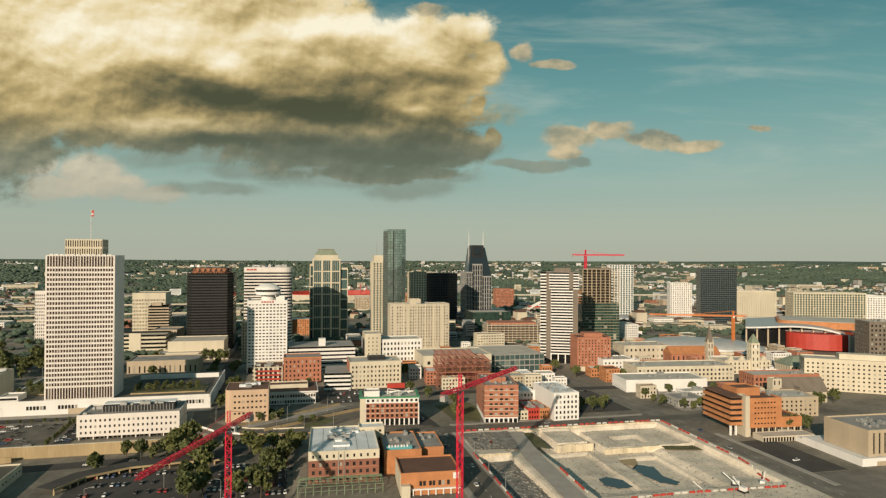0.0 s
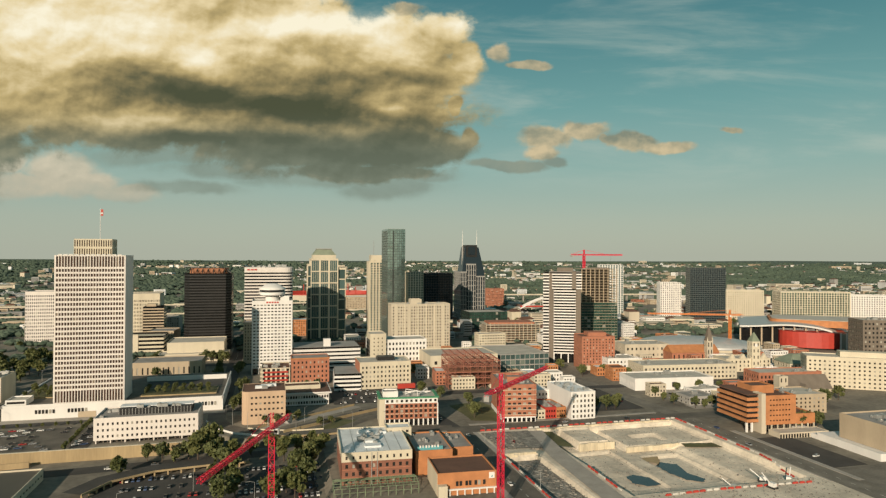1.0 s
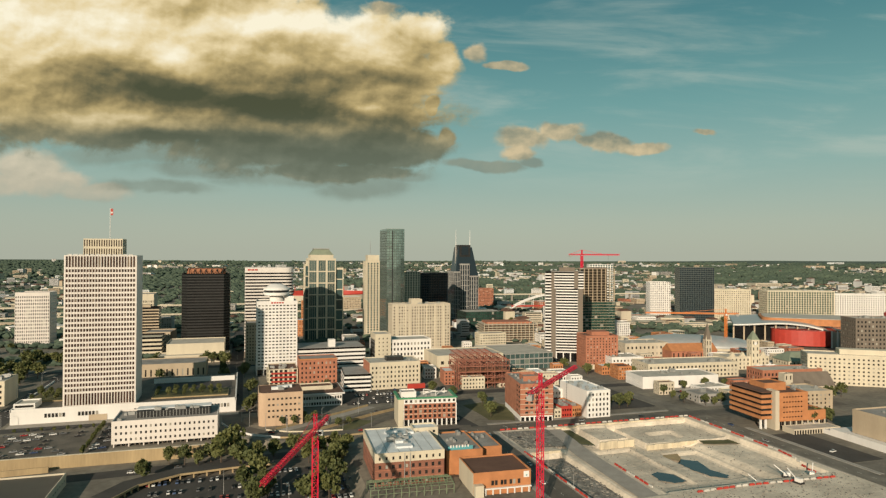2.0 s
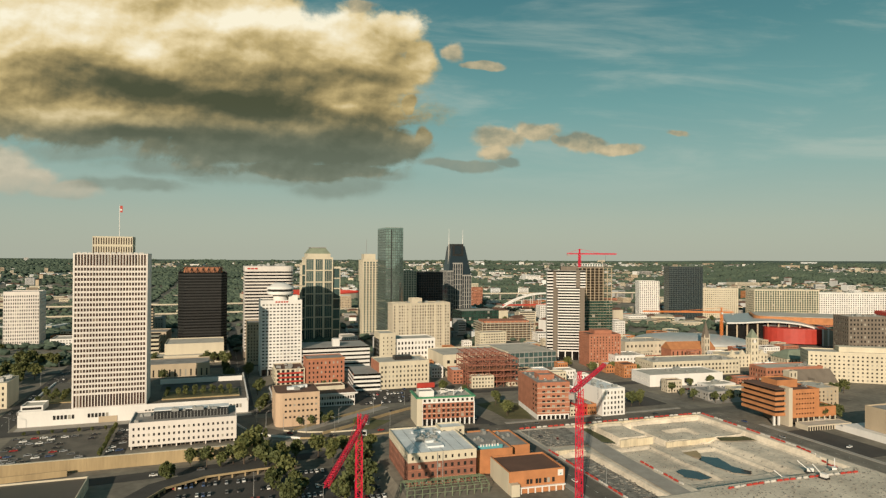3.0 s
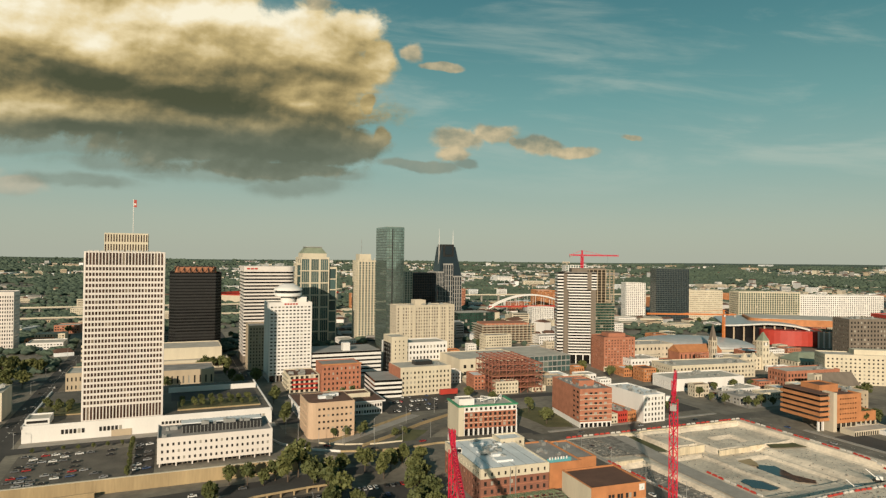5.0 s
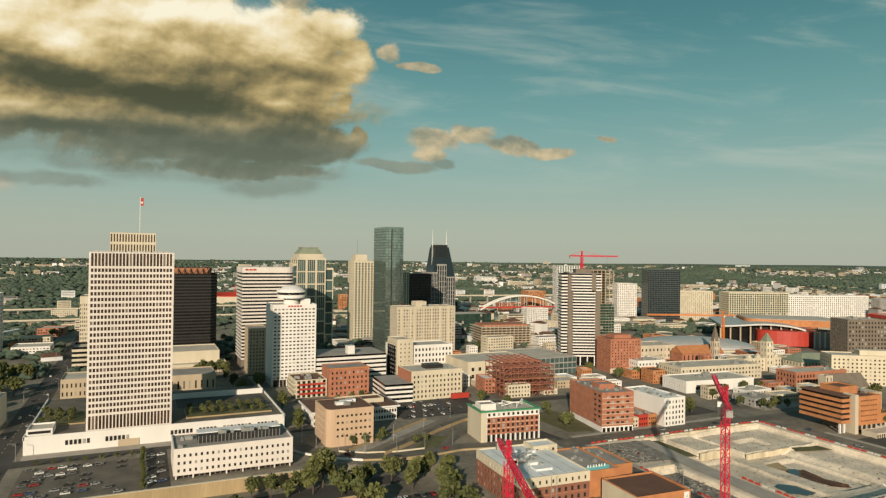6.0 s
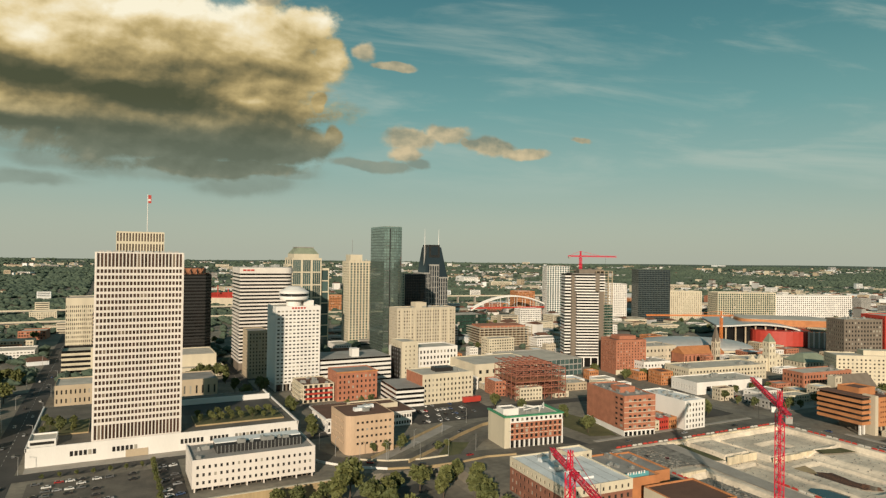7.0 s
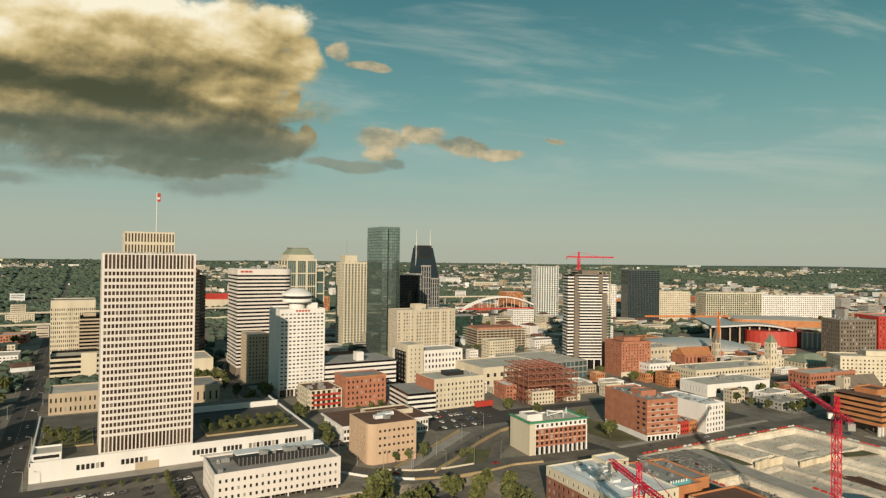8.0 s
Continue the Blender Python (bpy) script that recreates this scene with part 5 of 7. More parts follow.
    house("apartment_tower", "tan apartment block with dark glass bays", 756, 782, 1080, 1110, 52, M_CREAM, rot=-20, glass_mat=G_TEAL, S=(5, 15, 0.6, 0.7), limit=0, category="tower")


mid_blocks()

# ---- excavation, walls, ramps, cranes ----


def polygon(name, pts, z, mat, label, category, wobble=0.0, seed=1):
    rng = random.Random(seed)
    out = []
    for i, p in enumerate(pts):
        q = pts[(i + 1) % len(pts)]
        for k in range(4):
            t = k / 4
            out.append((p[0] + (q[0] - p[0]) * t + rng.uniform(-wobble, wobble), p[1] + (q[1] - p[1]) * t + rng.uniform(-wobble, wobble), z))
    g = Geo()
    g.quad(*out)
    return solid(name, g, mat, label, category, "structure")


polygon("water", [(172, 336), (178, 330), (187, 330), (187.5, 342), (180, 349), (174, 347)], -7.75, M_WATER, "dark pond on the excavation floor", "water", 0.5)
polygon("water", [(203, 346), (206, 334), (213, 328), (218, 333), (214, 344), (217, 360), (209, 366), (203, 360)], -7.9, M_WATER, "dark pond on the excavation floor", "water", 0.5)
strip("haul_road", [(150, 428), (143, 370), (140, 300)], 12, -0.62, M_PAVE, "pale dusty haul road beside the excavation")
polygon("rubble_floor", [(113, 301), (131, 301), (131, 377), (113, 377)], -3.75, M_RUBBLE, "grey rubble on the basin floor", "rubble", 0.6)
polygon("scrub", [(112, 392), (140, 388), (146, 428), (112, 430)], -0.1, M_RUBBLE, "bare lot with rubble and scrub", "rubble", 0.6)
polygon("scrub", [(236, 376), (260, 370), (259, 380), (238, 384)], -3.1, M_GRASS, "strip of dry scrub on the shelf", "scrub", 0.8)
polygon("scrub", [(154, 396), (162, 390), (164, 428), (156, 430)], -2.0, M_GRASS, "dry scrub on the bank", "scrub", 0.8)
polygon("damp_patch", [(196, 372), (206, 362), (214, 374), (204, 386)], -7.3, M_TANWALL, "damp brown earth", "earth", 0.8)

# scattered rocks and spoil
rng = random.Random(5)
g = Geo()
for i in range(2400):
    x, y = rng.choice([(rng.uniform(150, 264), rng.uniform(262, 300)), (rng.uniform(113, 131), rng.uniform(302, 376)), (rng.uniform(112, 145), rng.uniform(390, 428)), (rng.uniform(155, 258), rng.uniform(303, 425))])
    r = rng.uniform(0.2, 0.9) if x < 150 else rng.uniform(0.15, 0.5)
    z = height(x, y) - 0.1
    g.prism([(x + r * rng.uniform(0.6, 1.3) * math.cos(a), y + r * rng.uniform(0.6, 1.3) * math.sin(a)) for a in (0.3, 1.6, 2.9, 4.1, 5.3)], z, z + r * rng.uniform(0.6, 1.4))
solid("rubble", g, M_RUBBLE, "loose rocks and broken concrete", "rubble", "stuff")

# retaining wall panels cut into the rock faces
for x0, x1, y, z0, z1 in ((113, 132, 380.5, -4.4, 0.3), (168, 194, 394.6, -7.0, -1.7), (197, 236, 384.2, -7.0, -2.9), (153, 260, 429.5, -4.0, 0.3)):
    w = thing("rock_wall", "pale cut rock face lining the excavation", "wall")
    n = max(3, round((x1 - x0) / 6))
    for i in range(n):
        a, b = x0 + (x1 - x0) * i / n, x0 + (x1 - x0) * (i + 1) / n
        o = rng.uniform(-0.35, 0.35)
        part("panel", Geo().box(a + 0.05, b - 0.05, y - 0.5 + o, y + 0.8, z0, z1 + rng.uniform(-0.2, 0.2)), M_ROCK, w)

BAR = {}


def barrier_line(pts, z=0.0, gap=0.25):
    """Plastic water-filled barriers, red and white in turn."""
    k = 0
    for a, b in zip(pts, pts[1:]):
        a, b = Vector((*a, 0)), Vector((*b, 0))
        L, ang = (b - a).length, math.degrees(math.atan2(b.y - a.y, b.x - a.x))
        n = max(1, round(L / 4.4))
        for i in range(n):
            m = M_RED if k % 5 < 3 else M_DUSTY
            k += 1
            if m.name not in BAR:
                g = Geo().prism([(-1.7, -0.42), (1.7, -0.42), (1.7, 0.42), (-1.7, 0.42)], 0, 0.45, False, [(-1.7, -0.3), (1.7, -0.3), (1.7, 0.3), (-1.7, 0.3)])
                g.prism([(-1.7, -0.3), (1.7, -0.3), (1.7, 0.3), (-1.7, 0.3)], 0.45, 1.0, True, [(-1.35, -0.16), (1.35, -0.16), (1.35, 0.16), (-1.35, 0.16)])
                BAR[m.name] = g.mesh("road_barrier")
                BAR[m.name].materials.append(m)
            p = a + (b - a) * ((i + 0.5) / n)
            ob = new("road_barrier", BAR[m.name])
            ob.matrix_world = pose(p.x, p.y, height(p.x, p.y) - 0.05 + 0.1, 0, 0, ang)
            tagged(ob, "%s plastic road barrier round the excavation" % ("red" if m is M_RED else "white"), "barrier", "barriers round the excavation")


barrier_line([(112, 433.5), (152, 432.5), (192, 432.5), (237, 432), (266, 431.5)])
barrier_line([(266, 431), (265.5, 394), (263.5, 342), (257, 304)])
barrier_line([(256, 294), (195, 297), (166, 296)])
barrier_line([(108.5, 384), (108.2, 350), (107.5, 300)])
barrier_line([(151, 350), (149.5, 310)])
barrier_line([(152.5, 425), (152, 412)])


def wall_line(name, pts, z0, z1, thick, mat, label, panels=0.0, cap=None):
    """A free wall along a line; with panels, each bay is a part."""
    root = thing(name, label, "wall", kind="structure")
    for a, b in zip(pts, pts[1:]):
        a, b = Vector((*a, 0)), Vector((*b, 0))
        L = (b - a).length
        n = max(1, round(L / panels)) if panels else 1
        d = (b - a) / L
        s = Vector((-d.y, d.x, 0)) * thick / 2
        for i in range(n):
            p, q = a + d * (L * i / n + (0.03 if panels else 0)), a + d * (L * (i + 1) / n)
            fp = [(v.x, v.y) for v in (p - s, q - s, q + s, p + s)]
            part("panel", Geo().prism(fp, z0, z1), mat, root)
            if cap:
                s2 = s * 1.5
                part("coping", Geo().prism([(v.x, v.y) for v in (p - s2, q - s2, q + s2, p + s2)], z1, z1 + 0.25), cap, root)
    return root


wall_line("retaining_wall", [(-330, 446), (-166, 446.5), (-62, 447)], -5.3, 2.4, 1.0, M_TANWALL, "long tan concrete retaining wall above the sunken road", 9.0, M_CREAM)
wall_line("retaining_wall", [(-330, 436), (-205, 437), (-166, 440)], -5.3, -1.6, 0.8, M_TANWALL, "lower tan concrete retaining wall", 9.0)

# curved street on a viaduct
ARC = [(-66, 560), (-67, 530), (-66, 506), (-60, 488), (-48, 473), (-32, 463), (-12, 457.5), (8, 457), (28, 459.5), (48, 456), (70, 452), (96, 446)]
strip("road", ARC, 13.5, 0.14, M_MIDROAD, "curved asphalt street above a tan wall")


def offset(pts, d):
    out = []
    for i, p in enumerate(pts):
        a, b = Vector(pts[max(i - 1, 0)]), Vector(pts[min(i + 1, len(pts) - 1)])
        u = (b - a).normalized()
        out.append((p[0] - u.y * d, p[1] + u.x * d))
    return out


OUT = offset(ARC, -7.2)
wall_line("parapet_wall", OUT[2:6], -0.6, 1.3, 0.5, M_WHITE, "white concrete parapet of the viaduct")
wall_line("retaining_wall", OUT[5:10], -5.3, 1.1, 0.8, M_TANWALL, "tan ribbed wall under the curved street", 3.0)
wall_line("parapet_wall", offset(ARC, 7.2)[4:8], -0.2, 1.0, 0.4, M_CREAM, "low pale concrete kerb wall")
pier = thing("viaduct_bay", "dark open bay under the viaduct with round columns", "viaduct")
for i in range(9):
    t = i / 8
    a, b = Vector((*OUT[3], 0)), Vector((*OUT[5], 0))
    p = a + (b - a) * t
    part("column", Geo().prism(ring(p.x + 0.5, p.y + 0.6, 0.5, 10), -5.4, -0.5), M_CREAM, pier)
fp = [OUT[3], OUT[4], OUT[5], (OUT[5][0] + 2, OUT[5][1] + 2.2), (OUT[4][0] + 2, OUT[4][1] + 2.2), (OUT[3][0] + 2, OUT[3][1] + 2.2)]
part("back_wall", Geo().prism(fp, -5.4, -0.5), M_BROWN, pier)

# ramps behind it
strip("ramp", [(-34, 474), (-8, 492), (40, 526)], 8, 0.18, M_PAVE, "pale concrete gore beside the ramp")
strip("road", [(-22, 466), (0, 480), (30, 502), (60, 520), (96, 530)], 9, 0.22, M_MIDROAD, "asphalt ramp")
strip("road", [(20, 464), (40, 484), (66, 500), (92, 508)], 7, 0.16, M_MIDROAD, "narrow asphalt slip road")
wall_line("retaining_wall", offset([(-22, 466), (0, 480), (30, 502), (60, 520), (96, 530)], -5.0), -0.5, 2.0, 0.6, M_TANWALL, "tan concrete wall beside the ramp", 6.0)
wall_line("retaining_wall", offset([(-34, 474), (-8, 492), (40, 526)], 4.6), -0.5, 1.6, 0.5, M_TANWALL, "tan concrete wall beside the ramp", 6.0)
polygon("lawn", [(-2, 462), (16, 463), (34, 484), (22, 490)], 0.12, M_GRASS, "dry grass between the ramps", "grass", 0.5)
polygon("lawn", [(116, 462), (134, 456), (146, 500), (140, 520), (112, 512)], 0.12, M_GRASS, "patchy grass lot", "grass", 0.8)
pad("car_park", 22, 84, 536, 588, 0.12, M_LOT, "worn asphalt car park")
pad("car_park", -212, -152, 450, 512, 0.12, M_MIDROAD, "worn asphalt car park")
pad("car_park", -150, -139, 450, 530, 0.13, M_LOT, "worn asphalt yard")
pad("car_park", 210, 262, 465, 540, 0.12, M_LOT, "worn asphalt car park")
pad("car_park", 284, 312, 310, 372, 0.12, M_LOT, "dark asphalt car park")
pad("pavement", 283, 287, 290, 392, 0.2, M_PAVE, "pale concrete pavement", thick=0.3)
pad("pavement", 266.6, 268, 292, 430, 0.2, M_PAVE, "pale concrete kerb strip beside the excavation", thick=0.3)
pad("yard", 284, 440, 250, 309, 0.11, M_DUSTROAD, "dusty pale yard before the archive block")
pad("car_park", -118, 4, 318, 408, -4.88, M_LOT, "sunken asphalt car park")
pad("pavement", -216, -62, 531, 541, 0.16, M_PAVE, "pale concrete pavement before the podium", thick=0.3)
pad("pavement", 106.5, 109.5, 200, 432, 0.14, M_PAVE, "concrete pavement", thick=0.3)
pad("plaza", 300, 396, 453, 468, 0.13, M_PAVE, "pale paved plaza beside the street")
pad("plaza", 300, 396, 512, 524, 0.13, M_PAVE, "pale paved plaza before the white hall")
pad("pavement", 86.5, 90, 200, 440, 0.14, M_PAVE, "concrete pavement", thick=0.3)
pad("pavement", 110, 262, 449.5, 453, 0.16, M_PAVE, "concrete pavement", thick=0.3)
# curved deck over the sunken car park
DECK = [(-122, 376), (-112, 394), (-92, 406), (-64, 410), (-40, 411)]
strip("deck", offset(DECK, 6), 12, -1.9, M_LOT, "grey concrete deck over the car park")
wall_line("deck_edge", DECK, -2.7, -1.6, 0.5, M_TANWALL, "pale edge beam of the curved deck")
sup = thing("deck_columns", "row of short concrete columns under the deck", "columns")
for a, b in zip(DECK, DECK[1:]):
    for i in range(4):
        x, y = a[0] + (b[0] - a[0]) * i / 4, a[1] + (b[1] - a[1]) * i / 4
        part("column", Geo().box(x - 0.4, x + 0.4, y + 0.2, y + 1.0, -5.2, -2.6), M_TANWALL, sup)


def lattice(name, root, a, b, half, mat, bay=2.6, chord=0.16):
    """A square lattice member between two points, in one part."""
    a, b = Vector(a), Vector(b)
    d = (b - a).normalized()
    s = d.cross(Vector((0, 0, 1)))
    s = Vector((1, 0, 0)) if s.length < 0.1 else s.normalized()
    t = s.cross(d)
    n = max(1, round((b - a).length / bay))
    g = Geo()
    c = [(s + t) * half, (t - s) * half, (-s - t) * half, (s - t) * half]
    for v in c:
        g.bar(a + v, b + v, chord)
    for i in range(n):
        p, q = a + (b - a) * (i / n), a + (b - a) * ((i + 1) / n)
        for k in range(4):
            u, w = c[k], c[(k + 1) % 4]
            g.bar(p + u, q + w, chord * 0.6) if (i + k) % 2 else g.bar(p + w, q + u, chord * 0.6)
            g.bar(p + u, p + w, chord * 0.6)
    return part(name, g, mat, root)


def tower_crane(x, y, base, top, tip, tail, mat, half=1.0, label="", chord=0.16, slope=0.0):
    root = thing("tower_crane", label, "crane", x, y, 0)
    lattice("mast", root, (0, 0, base), (0, 0, top), half, mat, half * 2.4, chord)
    dx, dy = tip[0] - x, tip[1] - y
    L = math.hypot(dx, dy)
    ux, uy = dx / L, dy / L
    z = top + 1.2
    lattice("jib", root, (ux * half, uy * half, z), (dx, dy, z + slope), half * 0.62, mat, half * 2.2, chord * 0.9)
    lattice("counter_jib", root, (-ux * half, -uy * half, z), (-ux * tail, -uy * tail, z), half * 0.6, mat, half * 2.2, chord * 0.9)
    lattice("apex", root, (0, 0, z), (0, 0, z + half * 5.5), half * 0.5, mat, half * 1.6, chord * 0.8)
    part("counterweight", Geo().box(-1.6, 1.6, -1.3, 1.3, -3.2, -0.4), M_GREY, root).matrix_basis = pose(-ux * (tail - 2), -uy * (tail - 2), z, 0, 0, math.degrees(math.atan2(uy, ux)))
    cab = part("cab", Geo().box(-0.9, 0.9, -1.0, 1.0, 0, 2.2), M_WHITE, root)
    cab.matrix_basis = pose(-uy * half * 1.9, ux * half * 1.9, z - 2.4, 0, 0, math.degrees(math.atan2(uy, ux)))
    part("cab_window", Geo().box(0.9, 0.96, -0.8, 0.8, 0.7, 1.9), G_BLACK, cab)
    part("tie_bar", Geo().bar((0, 0, z + half * 5.5), (dx * 0.55, dy * 0.55, z + half * 0.6 + slope * 0.55), chord * 0.5), mat, root)
    part("tie_bar", Geo().bar((0, 0, z + half * 5.5), (-ux * (tail - 2), -uy * (tail - 2), z + half * 0.6), chord * 0.5), mat, root)
    part("hook_line", Geo().bar((dx * 0.7, dy * 0.7, z + slope * 0.7), (dx * 0.7, dy * 0.7, z - 16), 0.06), M_BLACK, root)
    part("base_block", Geo().box(-2.6, 2.6, -2.6, 2.6, base - 0.6, base + 0.8), M_GREY, root)
    return root


tower_crane(-28, 303, -5, 44, (-52, 240), 24, M_MAGENTA, 1.25, "crimson lattice tower crane standing in the car park", 0.15)
tower_crane(77, 296, 0, 58, (122.4, 344), 17, M_MAGENTA, 1.25, "crimson lattice tower crane beside the street", 0.15)
tower_crane(381, 800, 104, 122, (432, 788), 18, M_MAGENTA, 1.2, "red tower crane on the unfinished tower", 0.3)
tower_crane(533, 701, 0, 47, (440, 740), 16, M_CRANEO, 1.1, "orange tower crane among low roofs", 0.3)


def street_lamp(x, y, z, h=10.5, rot=0):
    root = thing("street_lamp", "grey street lamp with a curved arm", "lamp", x, y, z, rot, group="street lamps")
    part("pole", Geo().prism(ring(0, 0, 0.16, 8), -0.3, h, True, ring(0, 0, 0.09, 8)), M_METAL, root)
    part("arm", Geo().bar((0, 0, h - 0.1), (2.4, 0, h + 0.5), 0.07), M_METAL, root)
    part("lamp_head", Geo().box(2.2, 3.1, -0.18, 0.18, h + 0.42, h + 0.6), M_GREY, root)


for i, (x, y) in enumerate(offset(ARC, 6.6)[2:11] + [(-30, 470), (-4, 488), (26, 508), (56, 528)]):
    street_lamp(x, y, 0.1, 10.5, 40 * i)
for i in range(7):
    street_lamp(-218, 460 + i * 70, 0.1, 10, 180)
    street_lamp(-238, 490 + i * 70, 0.1, 10, 0)
for i in range(4):
    street_lamp(108, 320 + i * 30, 0.1, 9, 180)
    street_lamp(-100 + i * 32, 350 + (i % 2) * 26, -4.9, 11, 90 * i)

# dump truck sized box trailer by the cream office, and two mobile cranes by the excavation
t = thing("box_trailer", "bright red box trailer parked by the cream office", "trailer", 83, 580)
part("box", Geo().box(0, 16, 0, 3, 1.2, 5.4), M_RED, t)
part("chassis", Geo().box(0.4, 15.6, 0.3, 2.7, 0.8, 1.2), M_BLACK, t)
for x in (1.5, 3, 13, 14.5):
    part("wheel", Geo().prism(ring(0, 0, 0.55, 12), 0, 2.8), M_BLACK, t).matrix_basis = pose(x, 2.9, 0.6, 90, 0, 0)
for x, y, a in ((216, 306, 150), (236, 308, 140), (249, 303, 40), (228, 292, 100)):
    t = thing("drilling_rig", "small tracked rig with a leaning white boom", "machine", x, y, height(x, y), a)
    part("track", Geo().box(-2.4, 2.4, -1.6, -0.9, 0, 0.9), M_BLACK, t)
    part("track", Geo().box(-2.4, 2.4, 0.9, 1.6, 0, 0.9), M_BLACK, t)
    part("cab", Geo().box(-1.8, 1.6, -1.2, 1.2, 0.9, 2.9), M_WHITE, t)
    part("boom", Geo().bar((1.2, 0, 2.0), (6.5, 0, 6.2), 0.22), M_WHITE, t)

# ---- landmarks to the south side and the far city ----


def gable(root, x0, x1, y0, y1, z, rise, mat, along_x=True, name="roof"):
    g = Geo()
    if along_x:
        ym = (y0 + y1) / 2
        a, b = (x0, ym, z + rise), (x1, ym, z + rise)
        g.quad((x0, y0, z), (x1, y0, z), b, a)
        g.quad((x1, y1, z), (x0, y1, z), a, b)
        g.quad((x0, y1, z), (x0, y0, z), a)
        g.quad((x1, y0, z), (x1, y1, z), b)
    else:
        xm = (x0 + x1) / 2
        a, b = (xm, y0, z + rise), (xm, y1, z + rise)
        g.quad((x1, y0, z), (x1, y1, z), b, a)
        g.quad((x0, y1, z), (x0, y0, z), a, b)
        g.quad((x0, y0, z), (x1, y0, z), a)
        g.quad((x1, y1, z), (x0, y1, z), b)
    return part(name, g, mat, root)


def arena():
    root = thing("arena", "broad arena with a low silver shell roof", "arena", 497, 716, 0, -34)
    claim(root, -66, 66, -34, 34)
    g = Geo()
    n, rings = 48, 7
    prev = None
    for k in range(rings + 1):
        t = k / rings
        r = math.cos(t * math.pi / 2 * 0.98)
        fp = [(74 * r * math.copysign(abs(math.cos(a)) ** 0.8, math.cos(a)), 40 * r * math.copysign(abs(math.sin(a)) ** 0.8, math.sin(a))) for a in [2 * math.pi * i / n for i in range(n)]]
        z = 9 + 11 * math.sin(t * math.pi / 2)
        if prev:
            g.prism(prev[0], prev[1], z, k == rings, fp)
        prev = (fp, z)
    smooth_shade(part("roof", g, M_SILVER, root, "silver metal shell roof"))
    base = [(71 * math.copysign(abs(math.cos(a)) ** 0.8, math.cos(a)), 38 * math.copysign(abs(math.sin(a)) ** 0.8, math.sin(a))) for a in [2 * math.pi * i / n for i in range(n)]]
    part("wall", Geo().prism(base, -1, 9.2, False), M_CREAM, root)
    part("window_band", Geo().prism([(x * 1.003, y * 1.003) for x, y in base], 3, 6, False), G_DARK, root)


arena()


def churches():
    r = thing("church", "brick church with a slender pointed steeple", "church", 421, 660, 0, -8)
    block(r, 0, 58, 0, 22, -1, 10, M_BRICK, G_DARK, S=(10, 1, 0.3, 0.6), roof=M_ROOFG)
    gable(r, -0.6, 58.6, -0.6, 22.6, 10, 8, M_ORANGE)
    block(r, 40, 47, -6, 1, -1, 24, M_BEIGE, G_DARK, S=(2, 3, 0.35, 0.6), W=(2, 3, 0.35, 0.6), roof=M_ROOFG, name="tower_wall")
    part("steeple", Geo().prism([(40, -6), (47, -6), (47, 1), (40, 1)], 24, 44, True, [(43.4, -2.6), (43.6, -2.6), (43.6, -2.4), (43.4, -2.4)]), M_BROWN, r)
    for dx in (0, 6):
        part("pinnacle", Geo().prism(ring(40.5 + dx, -5.5, 0.9, 6), 24, 29, True, ring(40.5 + dx, -5.5, 0.05, 6)), M_BEIGE, r)
    r = thing("clock_tower_hall", "cream stone hall with a tall clock tower", "hall", 437, 588, 0, -8)
    block(r, 0, 50, 0, 26, -1, 14, M_CREAM, G_DARK, S=(11, 3, 0.35, 0.55, 1, 1.5), W=(6, 3, 0.35, 0.55, 1, 1.5), roof=M_ROOFT)
    for i in range(4):
        part("gable_front", Geo().prism([(3 + i * 12, -0.8), (10 + i * 12, -0.8), (10 + i * 12, 2), (3 + i * 12, 2)], 14, 19, True, [(6.3 + i * 12, -0.8), (6.7 + i * 12, -0.8), (6.7 + i * 12, 2), (6.3 + i * 12, 2)]), M_CREAM, r)
    block(r, 28, 37, -2, 7, -1, 32, M_CREAM, G_DARK, S=(2, 5, 0.3, 0.5), W=(2, 5, 0.3, 0.5), roof=M_ROOFT, name="tower_wall")
    part("tower_roof", Geo().prism([(28, -2), (37, -2), (37, 7), (28, 7)], 32, 41, True, [(32, 2), (33, 2), (33, 3), (32, 3)]), M_PATINA, r)
    part("clock_face", Geo().prism(ring(0, 0, 1.7, 16), 0, 0.15), M_WHITE, r).matrix_basis = pose(32.5, -2.05, 28, 90, 0, 0)
    r = thing("stone_hall", "pale stone hall with a grey hipped roof", "hall", 494, 562, 0, -8)
    block(r, 0, 40, 0, 26, -1, 11, M_CREAM, G_DARK, S=(9, 2, 0.35, 0.5), W=(6, 2, 0.35, 0.5), roof=M_ROOFG)
    part("hip_roof", Geo().prism([(-1, -1), (41, -1), (41, 27), (-1, 27)], 11, 19, True, [(10, 10), (30, 10), (30, 16), (10, 16)]), M_PATINA, r)
    r = thing("church", "dark stone church with a steep slate roof", "church", 398, 462, 0, -8)
    block(r, 0, 40, 0, 18, -1, 9, M_BEIGE, G_DARK, S=(8, 1, 0.3, 0.6), roof=M_ROOFG)
    gable(r, -0.8, 40.8, -0.8, 18.8, 9, 11, M_BROWN)
    block(r, -7, 1, 2, 10, -1, 20, M_BEIGE, G_DARK, S=(2, 3, 0.3, 0.5), roof=M_ROOFG, name="tower_wall")
    gable(r, 8, 18, -5, 6, 7, 7, M_BROWN, False, "porch_roof")
    block(r, 8.5, 17.5, -4.6, 4, -1, 7, M_BEIGE, G_DARK, S=(2, 1, 0.4, 0.6), name="porch_wall")


churches()


